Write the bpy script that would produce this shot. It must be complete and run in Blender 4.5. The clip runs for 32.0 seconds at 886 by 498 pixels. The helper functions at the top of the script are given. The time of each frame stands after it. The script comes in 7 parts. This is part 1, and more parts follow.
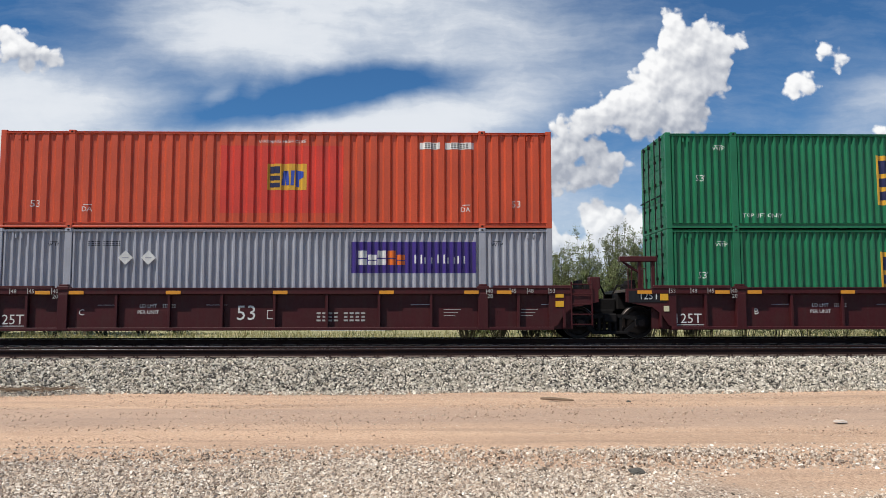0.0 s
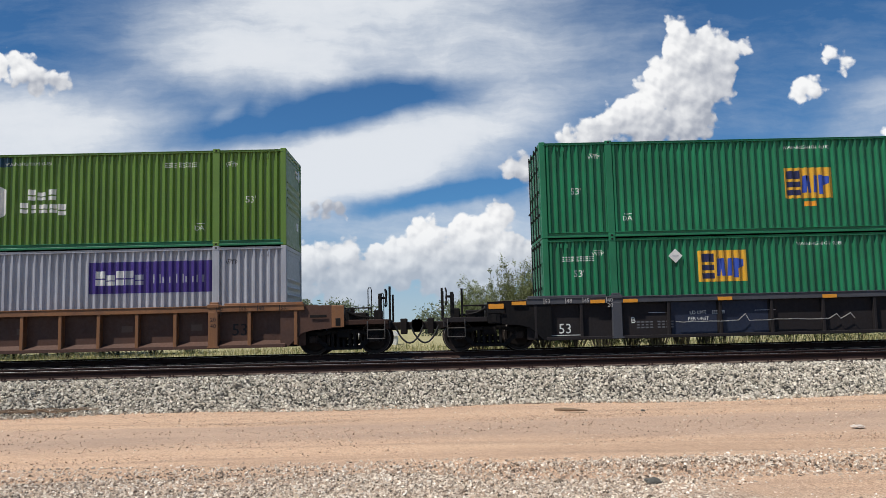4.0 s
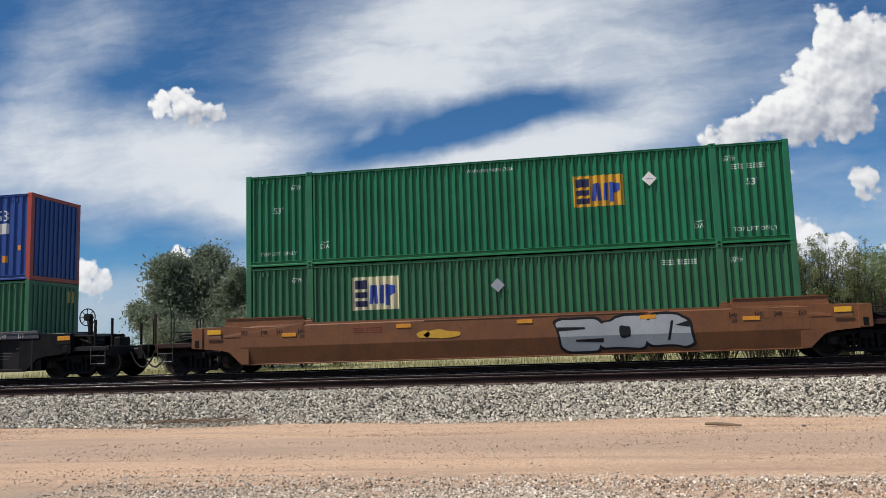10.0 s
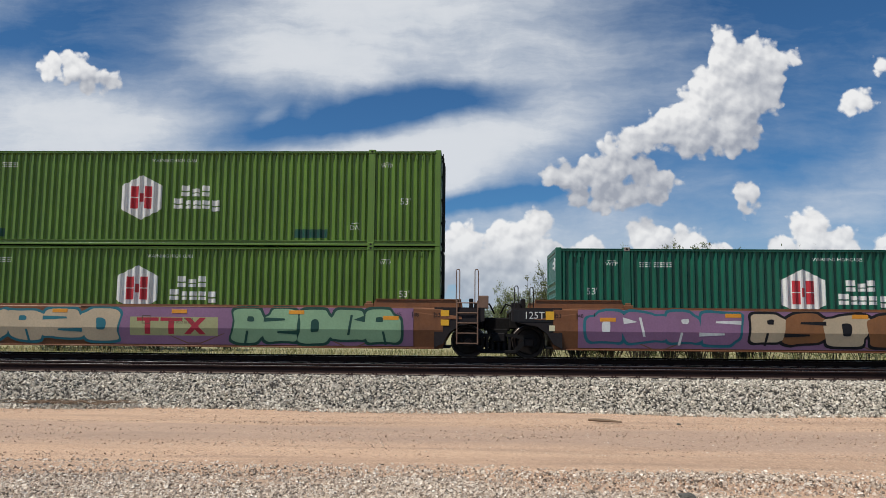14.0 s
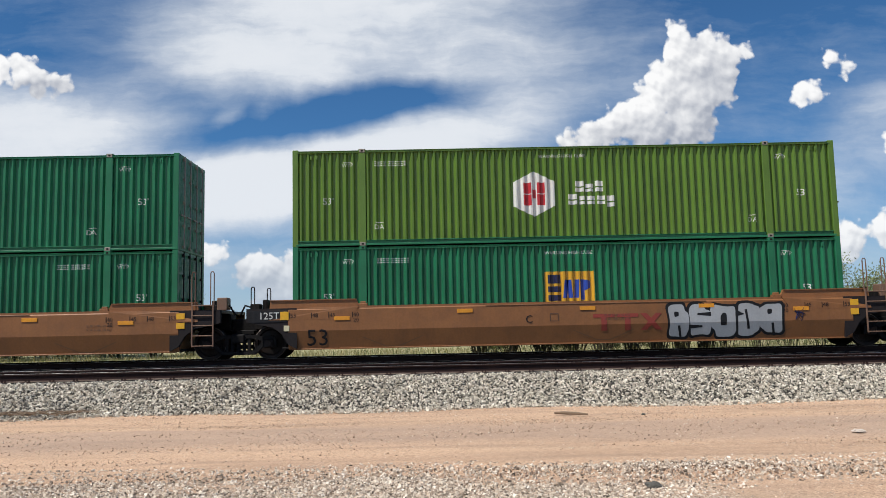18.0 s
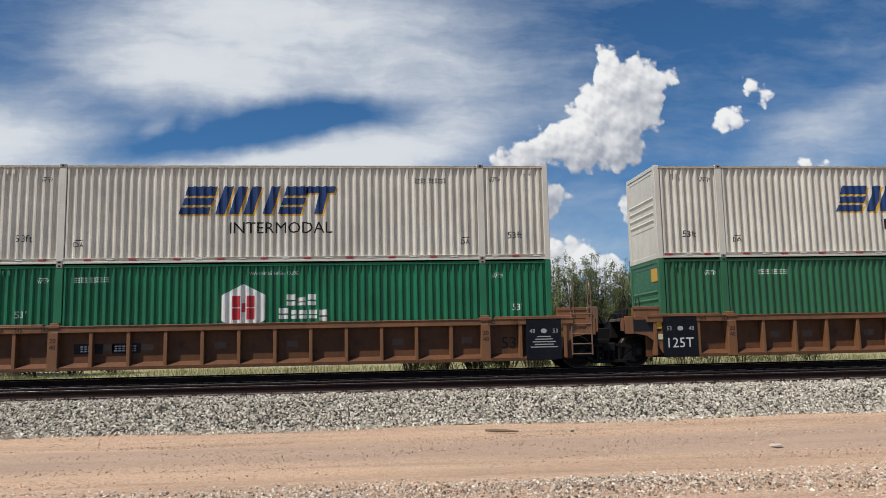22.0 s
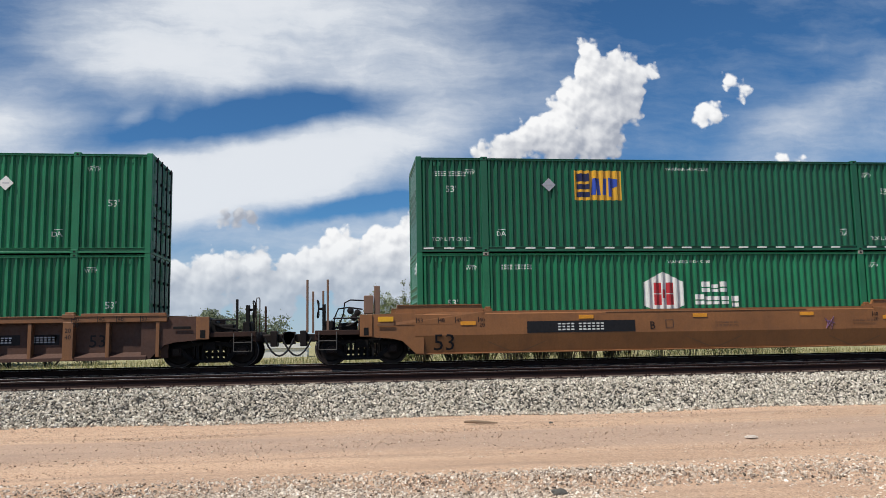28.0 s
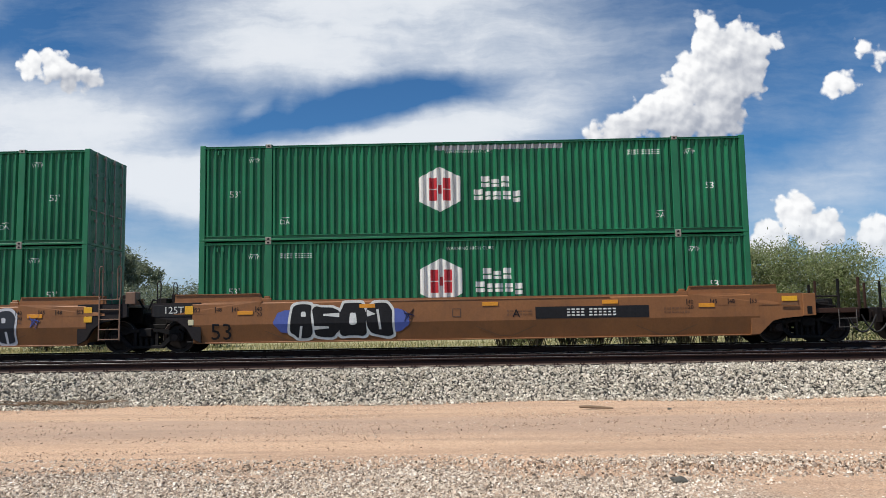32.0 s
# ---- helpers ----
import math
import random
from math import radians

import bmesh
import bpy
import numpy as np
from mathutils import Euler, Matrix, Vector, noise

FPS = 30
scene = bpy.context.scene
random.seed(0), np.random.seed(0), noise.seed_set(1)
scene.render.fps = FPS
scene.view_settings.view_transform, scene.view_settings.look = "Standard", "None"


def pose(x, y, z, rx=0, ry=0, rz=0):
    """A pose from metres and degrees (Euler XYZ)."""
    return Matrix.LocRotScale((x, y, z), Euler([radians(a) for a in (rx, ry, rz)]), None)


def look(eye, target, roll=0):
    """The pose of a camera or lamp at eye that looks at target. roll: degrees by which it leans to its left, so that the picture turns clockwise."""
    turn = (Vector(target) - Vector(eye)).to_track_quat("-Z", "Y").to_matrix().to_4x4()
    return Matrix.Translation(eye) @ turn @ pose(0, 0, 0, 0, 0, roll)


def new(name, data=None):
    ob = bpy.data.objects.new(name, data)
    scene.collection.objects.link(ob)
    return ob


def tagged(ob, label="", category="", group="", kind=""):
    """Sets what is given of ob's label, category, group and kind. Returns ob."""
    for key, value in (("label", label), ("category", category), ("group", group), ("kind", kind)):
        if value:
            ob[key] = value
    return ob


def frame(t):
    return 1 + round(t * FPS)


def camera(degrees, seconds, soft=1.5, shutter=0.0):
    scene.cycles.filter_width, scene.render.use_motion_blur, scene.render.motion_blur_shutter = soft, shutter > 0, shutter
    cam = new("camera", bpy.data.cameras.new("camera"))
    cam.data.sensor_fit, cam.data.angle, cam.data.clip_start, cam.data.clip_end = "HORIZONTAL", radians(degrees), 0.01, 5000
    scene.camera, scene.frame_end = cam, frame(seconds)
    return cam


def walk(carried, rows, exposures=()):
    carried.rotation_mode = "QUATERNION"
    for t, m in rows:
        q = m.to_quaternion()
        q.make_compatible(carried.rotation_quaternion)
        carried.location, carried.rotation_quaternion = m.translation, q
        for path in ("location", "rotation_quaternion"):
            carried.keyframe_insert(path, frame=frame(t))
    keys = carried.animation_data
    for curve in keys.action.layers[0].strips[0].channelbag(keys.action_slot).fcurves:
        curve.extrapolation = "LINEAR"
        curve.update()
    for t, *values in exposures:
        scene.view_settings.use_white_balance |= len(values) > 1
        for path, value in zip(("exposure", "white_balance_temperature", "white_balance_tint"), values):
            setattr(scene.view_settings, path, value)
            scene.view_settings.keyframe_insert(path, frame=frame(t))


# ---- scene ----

# ---- camera ----
CAM_Z = 1.55
cam = camera(59.0, 32.0, soft=0.6)
# seconds, tilt, lean and heading of the hand-held camera
TURNS = (
    (0.0, 94.76, 0.09, -1.36), (0.5, 94.43, -0.2, -1.52), (1.0, 94.24, 0.13, -1.97), (1.5, 94.73, 0.42, -2.18),
    (2.0, 95.35, 0.33, -1.76), (2.5, 95.41, 0.54, -1.55), (3.0, 95.2, 1.06, -1.78), (3.5, 95.36, 1.56, -1.45),
    (4.0, 95.7, 1.39, -0.56), (4.5, 95.86, 0.56, 0.37), (6.5, 95.67, 0.57, -0.65), (7.0, 95.81, 0.72, -0.22),
    (7.5, 95.96, 0.75, 0.22), (8.0, 95.66, 1.04, 0.76), (8.5, 95.43, 1.31, 2.02), (9.0, 95.83, 0.97, 4.59),
    (9.5, 96.53, 1.56, 7.52), (10.0, 96.87, 1.89, 9.63), (10.5, 96.84, 1.5, 10.22), (11.0, 96.81, 0.46, 9.18),
    (11.5, 96.67, 0.54, 8.45), (12.0, 96.47, 0.42, 7.74), (12.5, 96.69, 0.88, 6.63), (13.0, 96.41, 1.31, 5.68),
    (13.5, 96.05, 0.89, 3.62), (15.5, 96.59, -2.9, -0.79), (16.0, 96.48, -2.19, -1.14), (16.5, 96.02, -1.29, -1.03),
    (17.0, 95.57, -0.35, -1.05), (17.5, 95.66, 0.8, -0.95), (18.0, 95.93, 1.24, -0.52), (18.5, 95.83, 0.21, 0.22),
    (19.0, 95.84, 0.64, -1.0), (19.5, 95.64, 1.2, -3.67), (20.0, 95.98, 1.27, -5.22), (20.5, 96.16, 1.04, -5.68),
    (21.0, 96.47, 1.3, -5.75), (21.5, 96.7, 1.31, -5.58), (22.0, 97.09, 1.2, -5.46), (22.5, 97.81, 1.19, -5.46),
    (23.0, 98.37, 1.08, -5.59), (23.5, 98.48, 1.59, -5.95), (24.0, 98.05, 1.36, -5.33), (24.5, 97.53, 1.04, -4.65),
    (25.0, 97.18, 1.22, -5.22), (25.5, 97.11, 1.16, -5.94), (27.5, 96.38, 0.51, -7.04), (28.0, 96.47, 0.99, -6.93),
    (28.5, 97.12, 1.64, -6.18), (29.0, 98.18, 1.4, -4.53), (29.5, 97.84, 0.61, -3.28), (30.0, 96.81, -0.14, -3.5),
    (30.5, 95.54, -0.05, -3.44), (31.0, 95.07, 0.82, -1.48), (31.5, 95.14, 0.97, 0.15), (32.0, 95.45, 0.94, 1.28),
)
walk(cam, [(t, pose(0, 0, CAM_Z, rx, ry, rz)) for t, rx, ry, rz in TURNS],
     [(0, 0.0), (4, -0.05), (9, -0.1), (10.5, -0.1), (12, -0.25), (13.5, -0.2), (16, -0.22), (17, -0.05), (18, 0.0), (20, -0.05), (22, -0.17), (23, -0.2), (25, -0.12), (28, -0.04), (30, 0.0), (32, 0.03)])

# ---- plan ----
Y0 = 22.87        # the near faces of the containers
RAIL = 0.82       # top of the rails under the train
DECK = 1.17       # floor of the wells
LONG, WIDE, HIGH = 16.154, 2.591, 2.896
LIFT = 2.06       # from a container's end to its lifting post
# where each unit's load begins, along the train
STARTS = (-12.39, 7.18, 30.84, 54.51, 74.05, 93.67, 117.3, 140.85, 160.4, 179.93, 203.45, 222.95,
          242.35, 265.92, 285.4, 304.91, 328.48, 352.2, 371.71, 391.19, 414.81)
# how far the train has gone, in metres, at each second
GONE = (0.0, 12.87, 25.89, 38.53, 51.3, 64.2, 76.87, 89.56, 102.35, 114.7, 127.3, 140.1, 152.47, 164.98,
        177.45, 189.92, 202.37, 214.93, 227.1, 239.55, 252.03, 264.12, 276.6, 288.9, 301.05, 313.43, 325.7,
        337.93, 350.15, 362.4, 374.4, 386.8, 398.88)


def gone(t):
    k = min(int(t), 31)
    return GONE[k] + (GONE[k + 1] - GONE[k]) * (t - k)


# ---- world and sun ----
SUN_DIR = Vector((-0.45, -0.29, 0.85)).normalized()
world = bpy.data.worlds.new("sky")
scene.world = world
world.use_nodes = True
sun = new("sun", bpy.data.lights.new("sun", "SUN"))
sun.data.energy, sun.data.angle, sun.data.color = 5.0, radians(0.6), (1.0, 0.955, 0.885)
sun.matrix_world = look(Vector((0, 0, 60)) + SUN_DIR * 40, (0, 0, 60))


def build_sky():
    """Clear sky, with thin sheets of high cloud laid over it in the directions where they stand."""
    nt = world.node_tree
    nt.nodes.clear()
    n, l = nt.nodes, nt.links
    sky = n.new("ShaderNodeTexSky")
    sky.sky_type, sky.sun_disc = "NISHITA", False
    sky.sun_elevation = math.asin(SUN_DIR.z)
    sky.sun_rotation = math.atan2(SUN_DIR.x, SUN_DIR.y)
    sky.altitude, sky.air_density, sky.dust_density, sky.ozone_density = 1300, 1.0, 0.3, 3.0
    co = n.new("ShaderNodeTexCoord")
    xyz = n.new("ShaderNodeSeparateXYZ")
    l.new(co.outputs["Generated"], xyz.inputs[0])

    def calc(op, a, b=0.0, c=0.0):
        m = n.new("ShaderNodeMath")
        m.operation = op
        for k, v in enumerate((a, b, c)):
            if isinstance(v, (int, float)):
                m.inputs[k].default_value = v
            else:
                l.new(v, m.inputs[k])
        return m.outputs[0]

    def span(v, a, b, lo=0.0, hi=1.0, smooth=True):
        r = n.new("ShaderNodeMapRange")
        r.interpolation_type = "SMOOTHSTEP" if smooth else "LINEAR"
        for k, x in enumerate((a, b, lo, hi)):
            r.inputs[k + 1].default_value = x
        l.new(v, r.inputs[0])
        return r.outputs[0]

    def tex(p, scale, detail, rough=0.55, warp=0.0):
        t = n.new("ShaderNodeTexNoise")
        t.inputs["Scale"].default_value, t.inputs["Detail"].default_value, t.inputs["Roughness"].default_value = scale, detail, rough
        t.inputs["Distortion"].default_value = warp
        l.new(p, t.inputs[0])
        return t

    ahead = calc("MAXIMUM", calc("ABSOLUTE", xyz.outputs[1]), 0.08)
    plane = n.new("ShaderNodeCombineXYZ")
    l.new(calc("DIVIDE", xyz.outputs[0], ahead), plane.inputs[0])
    l.new(calc("DIVIDE", xyz.outputs[2], ahead), plane.inputs[1])
    p0 = plane.outputs[0]

    def shift(p, scale, amount, detail=3.0):
        t = tex(p, scale, detail)
        s = n.new("ShaderNodeVectorMath")
        s.operation = "SUBTRACT"
        l.new(t.outputs[1], s.inputs[0])
        s.inputs[1].default_value = (0.5, 0.5, 0.5)
        a = n.new("ShaderNodeVectorMath")
        a.operation = "MULTIPLY_ADD"
        l.new(s.outputs[0], a.inputs[0])
        a.inputs[1].default_value = (amount, amount * 0.6, 0)
        l.new(p, a.inputs[2])
        return a.outputs[0]

    # thin high sheets
    p = shift(shift(p0, 4.2, 0.060, 3.0), 15.0, 0.040, 6.0)
    total = None
    for u, v, ru, rv, turn, amp, blur in VEILS:
        mp = n.new("ShaderNodeMapping")
        mp.vector_type = "TEXTURE"
        mp.inputs["Location"].default_value = (u, v, 0)
        mp.inputs["Rotation"].default_value = (0, 0, radians(turn))
        mp.inputs["Scale"].default_value = (ru, rv, 1)
        l.new(p, mp.inputs[0])
        d = n.new("ShaderNodeVectorMath")
        d.operation = "LENGTH"
        l.new(mp.outputs[0], d.inputs[0])
        e = span(d.outputs["Value"], 1 + blur, 1 - blur, 0.0, amp)
        total = e if total is None else calc("ADD", total, e)

    def fibres(turn, scale, seed, detail=8.0):
        m = n.new("ShaderNodeMapping")
        m.inputs["Location"].default_value = (seed, seed * 0.7, seed)
        m.inputs["Rotation"].default_value = (0, 0, radians(turn))
        m.inputs["Scale"].default_value = (*scale, 1)
        l.new(p, m.inputs[0])
        return tex(m.outputs[0], 1.0, detail, 0.62).outputs[0]

    wisps = fibres(-12, (3.0, 10.0), 1.7)
    comb = fibres(-9, (6.0, 48.0), 4.3)
    fine = tex(p, 11.0, 8.0, 0.62).outputs[0]
    total = calc("ADD", total, span(wisps, 0.3, 0.72, -0.36, 0.36, False))
    total = calc("ADD", total, span(comb, 0.3, 0.72, -0.09, 0.09, False))
    total = calc("ADD", total, span(fine, 0.3, 0.7, -0.07, 0.07, False))
    cover = span(total, -0.04, 1.32, 0.0, 0.92, False)

    def blend(f, a, b):
        m = n.new("ShaderNodeMix")
        m.data_type = "RGBA"
        for v, k in ((f, 0), (a, 6), (b, 7)):
            if isinstance(v, tuple):
                m.inputs[k].default_value = (*v, 1)
            else:
                l.new(v, m.inputs[k])
        return m.outputs[2]

    tone = blend(span(calc("ADD", total, calc("MULTIPLY", calc("ADD", fine, wisps), 0.8)), 0.7, 2.5), VEIL_DIM, VEIL_LIT)
    clear = n.new("ShaderNodeMix")
    clear.data_type, clear.blend_type = "RGBA", "MULTIPLY"
    clear.inputs[0].default_value = 1.0
    clear.inputs[7].default_value = (*SKY_TINT, 1)
    l.new(sky.outputs[0], clear.inputs[6])
    colour = blend(cover, clear.outputs[2], tone)

    # heaped clouds: round cores, roughened by billows, lit from above on the sun's side
    def moved(q, dx, dy):
        m = n.new("ShaderNodeVectorMath")
        m.operation = "ADD"
        l.new(q, m.inputs[0])
        m.inputs[1].default_value = (dx, dy, 0)
        return m.outputs[0]

    def cores(q):
        out = None
        for u, v, r in CORES:
            d = n.new("ShaderNodeVectorMath")
            d.operation = "DISTANCE"
            l.new(q, d.inputs[0])
            d.inputs[1].default_value = (u, v, 0)
            e = calc("SUBTRACT", d.outputs["Value"], r)
            out = e if out is None else calc("SMOOTH_MIN", out, e, 0.009)
        return out

    def cells(q, scale):
        c = n.new("ShaderNodeTexVoronoi")
        c.voronoi_dimensions, c.feature = "2D", "SMOOTH_F1"
        c.inputs["Scale"].default_value, c.inputs["Smoothness"].default_value = scale, 0.35
        l.new(q, c.inputs["Vector"])
        return c.outputs["Distance"]

    def billows(q):
        a = calc("MULTIPLY_ADD", cells(q, 46.0), 0.016, -0.008)
        b = calc("MULTIPLY_ADD", cells(q, 105.0), 0.0062, -0.0032)
        c = calc("MULTIPLY_ADD", tex(q, 150.0, 5.0, 0.55).outputs[0], 0.007, -0.0038)
        return calc("ADD", calc("ADD", a, b), c)

    q = shift(shift(p0, 17.0, 0.012, 2.0), 60.0, 0.006, 3.0)
    near, up = cores(q), cores(moved(q, -0.020, 0.026))
    lumps, lumps_up = billows(q), billows(moved(q, -0.0036, 0.0075))
    edge = calc("ADD", near, lumps)
    body = span(edge, 0.0030, -0.0040, 0.0, 1.0)
    lit = calc("ADD", calc("MULTIPLY", calc("SUBTRACT", up, near), 17.0), calc("MULTIPLY", calc("SUBTRACT", lumps_up, lumps), 44.0))
    grey = None
    for u, v, ru, rv, amp in GREYS:
        mp = n.new("ShaderNodeMapping")
        mp.vector_type = "TEXTURE"
        mp.inputs["Location"].default_value = (u, v, 0)
        mp.inputs["Scale"].default_value = (ru, rv, 1)
        l.new(p0, mp.inputs[0])
        d = n.new("ShaderNodeVectorMath")
        d.operation = "LENGTH"
        l.new(mp.outputs[0], d.inputs[0])
        e = span(d.outputs["Value"], 1.2, 0.5, 0.0, amp)
        grey = e if grey is None else calc("MAXIMUM", grey, e)
    heap = blend(span(calc("SUBTRACT", lit, grey), -0.85, 0.55, 0.0, 1.0, False), HEAP_DIM, HEAP_LIT)
    colour = blend(calc("MULTIPLY", body, 0.97), colour, heap)
    haze = span(calc("DIVIDE", xyz.outputs[2], ahead), 0.15, 0.01, 0.0, 0.72)
    colour = blend(haze, colour, HAZE)
    back = n.new("ShaderNodeBackground")
    back.inputs[1].default_value = SKY_POWER
    out = n.new("ShaderNodeOutputWorld")
    l.new(colour, back.inputs[0])
    l.new(back.outputs[0], out.inputs[0])


# thin cloud sheets: across, up, half width, half height, turn, density, softness of the edge
SHEETS = (
    (-0.10, 0.388, 0.29, 0.082, -2, 1.25, 0.75), (-0.25, 0.345, 0.13, 0.046, -14, 0.50, 0.5), (-0.02, 0.470, 0.28, 0.060, 0, 0.42, 0.9), (0.16, 0.350, 0.12, 0.040, -8, 0.14, 0.9),
    (-0.63, 0.268, 0.33, 0.080, -5, 1.15, 0.65), (-0.40, 0.225, 0.17, 0.060, -12, 0.55, 0.55), (-0.73, 0.440, 0.13, 0.080, 30, 0.75, 0.7),
    (-0.20, 0.200, 0.26, 0.048, 9, 1.25, 0.7), (0.03, 0.244, 0.19, 0.038, 13, 0.72, 0.75), (-0.05, 0.125, 0.36, 0.050, 3, 0.62, 0.8),
)
LOW_SHEETS = (
    (-0.08, 0.302, 0.13, 0.022, 3, -0.85, 0.7), (-0.20, 0.268, 0.15, 0.026, 11, -0.52, 0.8), (-0.272, 0.280, 0.016, 0.009, 30, 0.5, 0.9), (-0.222, 0.288, 0.020, 0.012, 35, 0.45, 0.9), (-0.165, 0.296, 0.030, 0.014, 10, 0.35, 0.9), (-0.37, 0.246, 0.10, 0.020, 4, -0.40, 0.7), (0.06, 0.292, 0.16, 0.034, 8, 0.30, 0.9),
    (0.01, 0.170, 0.12, 0.012, 9, -0.85, 0.6), (-0.60, 0.160, 0.26, 0.032, -4, -0.25, 0.8), (0.68, 0.318, 0.24, 0.026, 26, 0.62, 0.9), (0.72, 0.262, 0.24, 0.034, 20, 0.55, 0.9),
    (0.58, 0.125, 0.36, 0.060, 0, 0.50, 0.9), (0.14, 0.180, 0.14, 0.060, 0, 0.30, 0.9), (-0.62, 0.070, 0.34, 0.045, 0, 0.55, 0.9),
)
VEILS = SHEETS + LOW_SHEETS
# heaped clouds: across, up, radius of each core
TOWER = (
    (0.330, 0.388, 0.013), (0.326, 0.362, 0.020), (0.368, 0.374, 0.013), (0.390, 0.358, 0.019), (0.412, 0.358, 0.010), (0.350, 0.346, 0.030), (0.382, 0.332, 0.022), (0.372, 0.304, 0.024), (0.308, 0.322, 0.024),
    (0.340, 0.300, 0.036), (0.292, 0.290, 0.028), (0.262, 0.274, 0.020), (0.335, 0.264, 0.034), (0.285, 0.256, 0.028), (0.235, 0.258, 0.020), (0.205, 0.248, 0.018), (0.178, 0.242, 0.010),
)
PUFFS = (
    (0.494, 0.306, 0.013), (0.484, 0.297, 0.009), (0.505, 0.298, 0.009), (0.532, 0.348, 0.008), (0.549, 0.341, 0.008), (0.546, 0.328, 0.004),
    (-0.561, 0.350, 0.017), (-0.534, 0.350, 0.019), (-0.510, 0.333, 0.017), (-0.484, 0.329, 0.011),
    (0.100, 0.207, 0.012), (0.122, 0.203, 0.017), (0.155, 0.209, 0.021), (0.190, 0.213, 0.022), (0.222, 0.205, 0.020), (0.252, 0.199, 0.014), (0.138, 0.178, 0.015), (0.170, 0.176, 0.019), (0.205, 0.179, 0.019), (0.237, 0.184, 0.014),
)
LOW_HEAPS = (
    (-0.225, 0.082, 0.026), (-0.160, 0.082, 0.028), (-0.118, 0.092, 0.022), (-0.070, 0.080, 0.026), (-0.008, 0.112, 0.026), (0.045, 0.116, 0.028), (0.084, 0.136, 0.021),
    (0.010, 0.075, 0.036), (0.085, 0.085, 0.038), (0.150, 0.085, 0.034), (0.225, 0.118, 0.026), (0.275, 0.112, 0.026), (0.240, 0.080, 0.034), (0.310, 0.090, 0.028),
    (0.352, 0.184, 0.014), (0.350, 0.158, 0.010), (0.430, 0.130, 0.025), (0.460, 0.110, 0.028), (0.395, 0.104, 0.024), (0.530, 0.102, 0.026), (0.585, 0.118, 0.021), (0.640, 0.106, 0.026),
    (0.600, 0.233, 0.009), (0.622, 0.234, 0.007), (-0.682, 0.113, 0.020), (-0.655, 0.100, 0.018), (-0.535, 0.122, 0.019), (-0.490, 0.112, 0.017), (-0.285, 0.106, 0.015), (-0.040, 0.082, 0.032), (-0.190, 0.058, 0.040), (-0.100, 0.055, 0.040), (0.050, 0.050, 0.045), (0.180, 0.060, 0.040), (-0.152, 0.154, 0.006), (-0.136, 0.155, 0.0075), (-0.120, 0.153, 0.006),
)
CORES = TOWER + PUFFS + LOW_HEAPS
# where the heaps are grey: across, up, half width, half height, how grey
GREYS = ((0.165, 0.190, 0.15, 0.055, 0.62), (0.30, 0.238, 0.18, 0.040, 0.5), (0.375, 0.275, 0.075, 0.09, 0.34), (-0.02, 0.050, 0.44, 0.045, 0.6), (-0.50, 0.325, 0.06, 0.014, 0.5), (0.35, 0.165, 0.03, 0.05, 0.4), (-0.136, 0.154, 0.04, 0.02, 1.1))
SKY_POWER = 0.10
SKY_TINT = (0.38, 0.70, 0.92)
VEIL_DIM, VEIL_LIT = (4.3, 5.2, 6.4), (8.3, 8.6, 9.0)
HEAP_DIM, HEAP_LIT = (4.0, 4.3, 5.0), (9.9, 9.9, 9.9)
HAZE = (4.6, 5.5, 6.6)


build_sky()


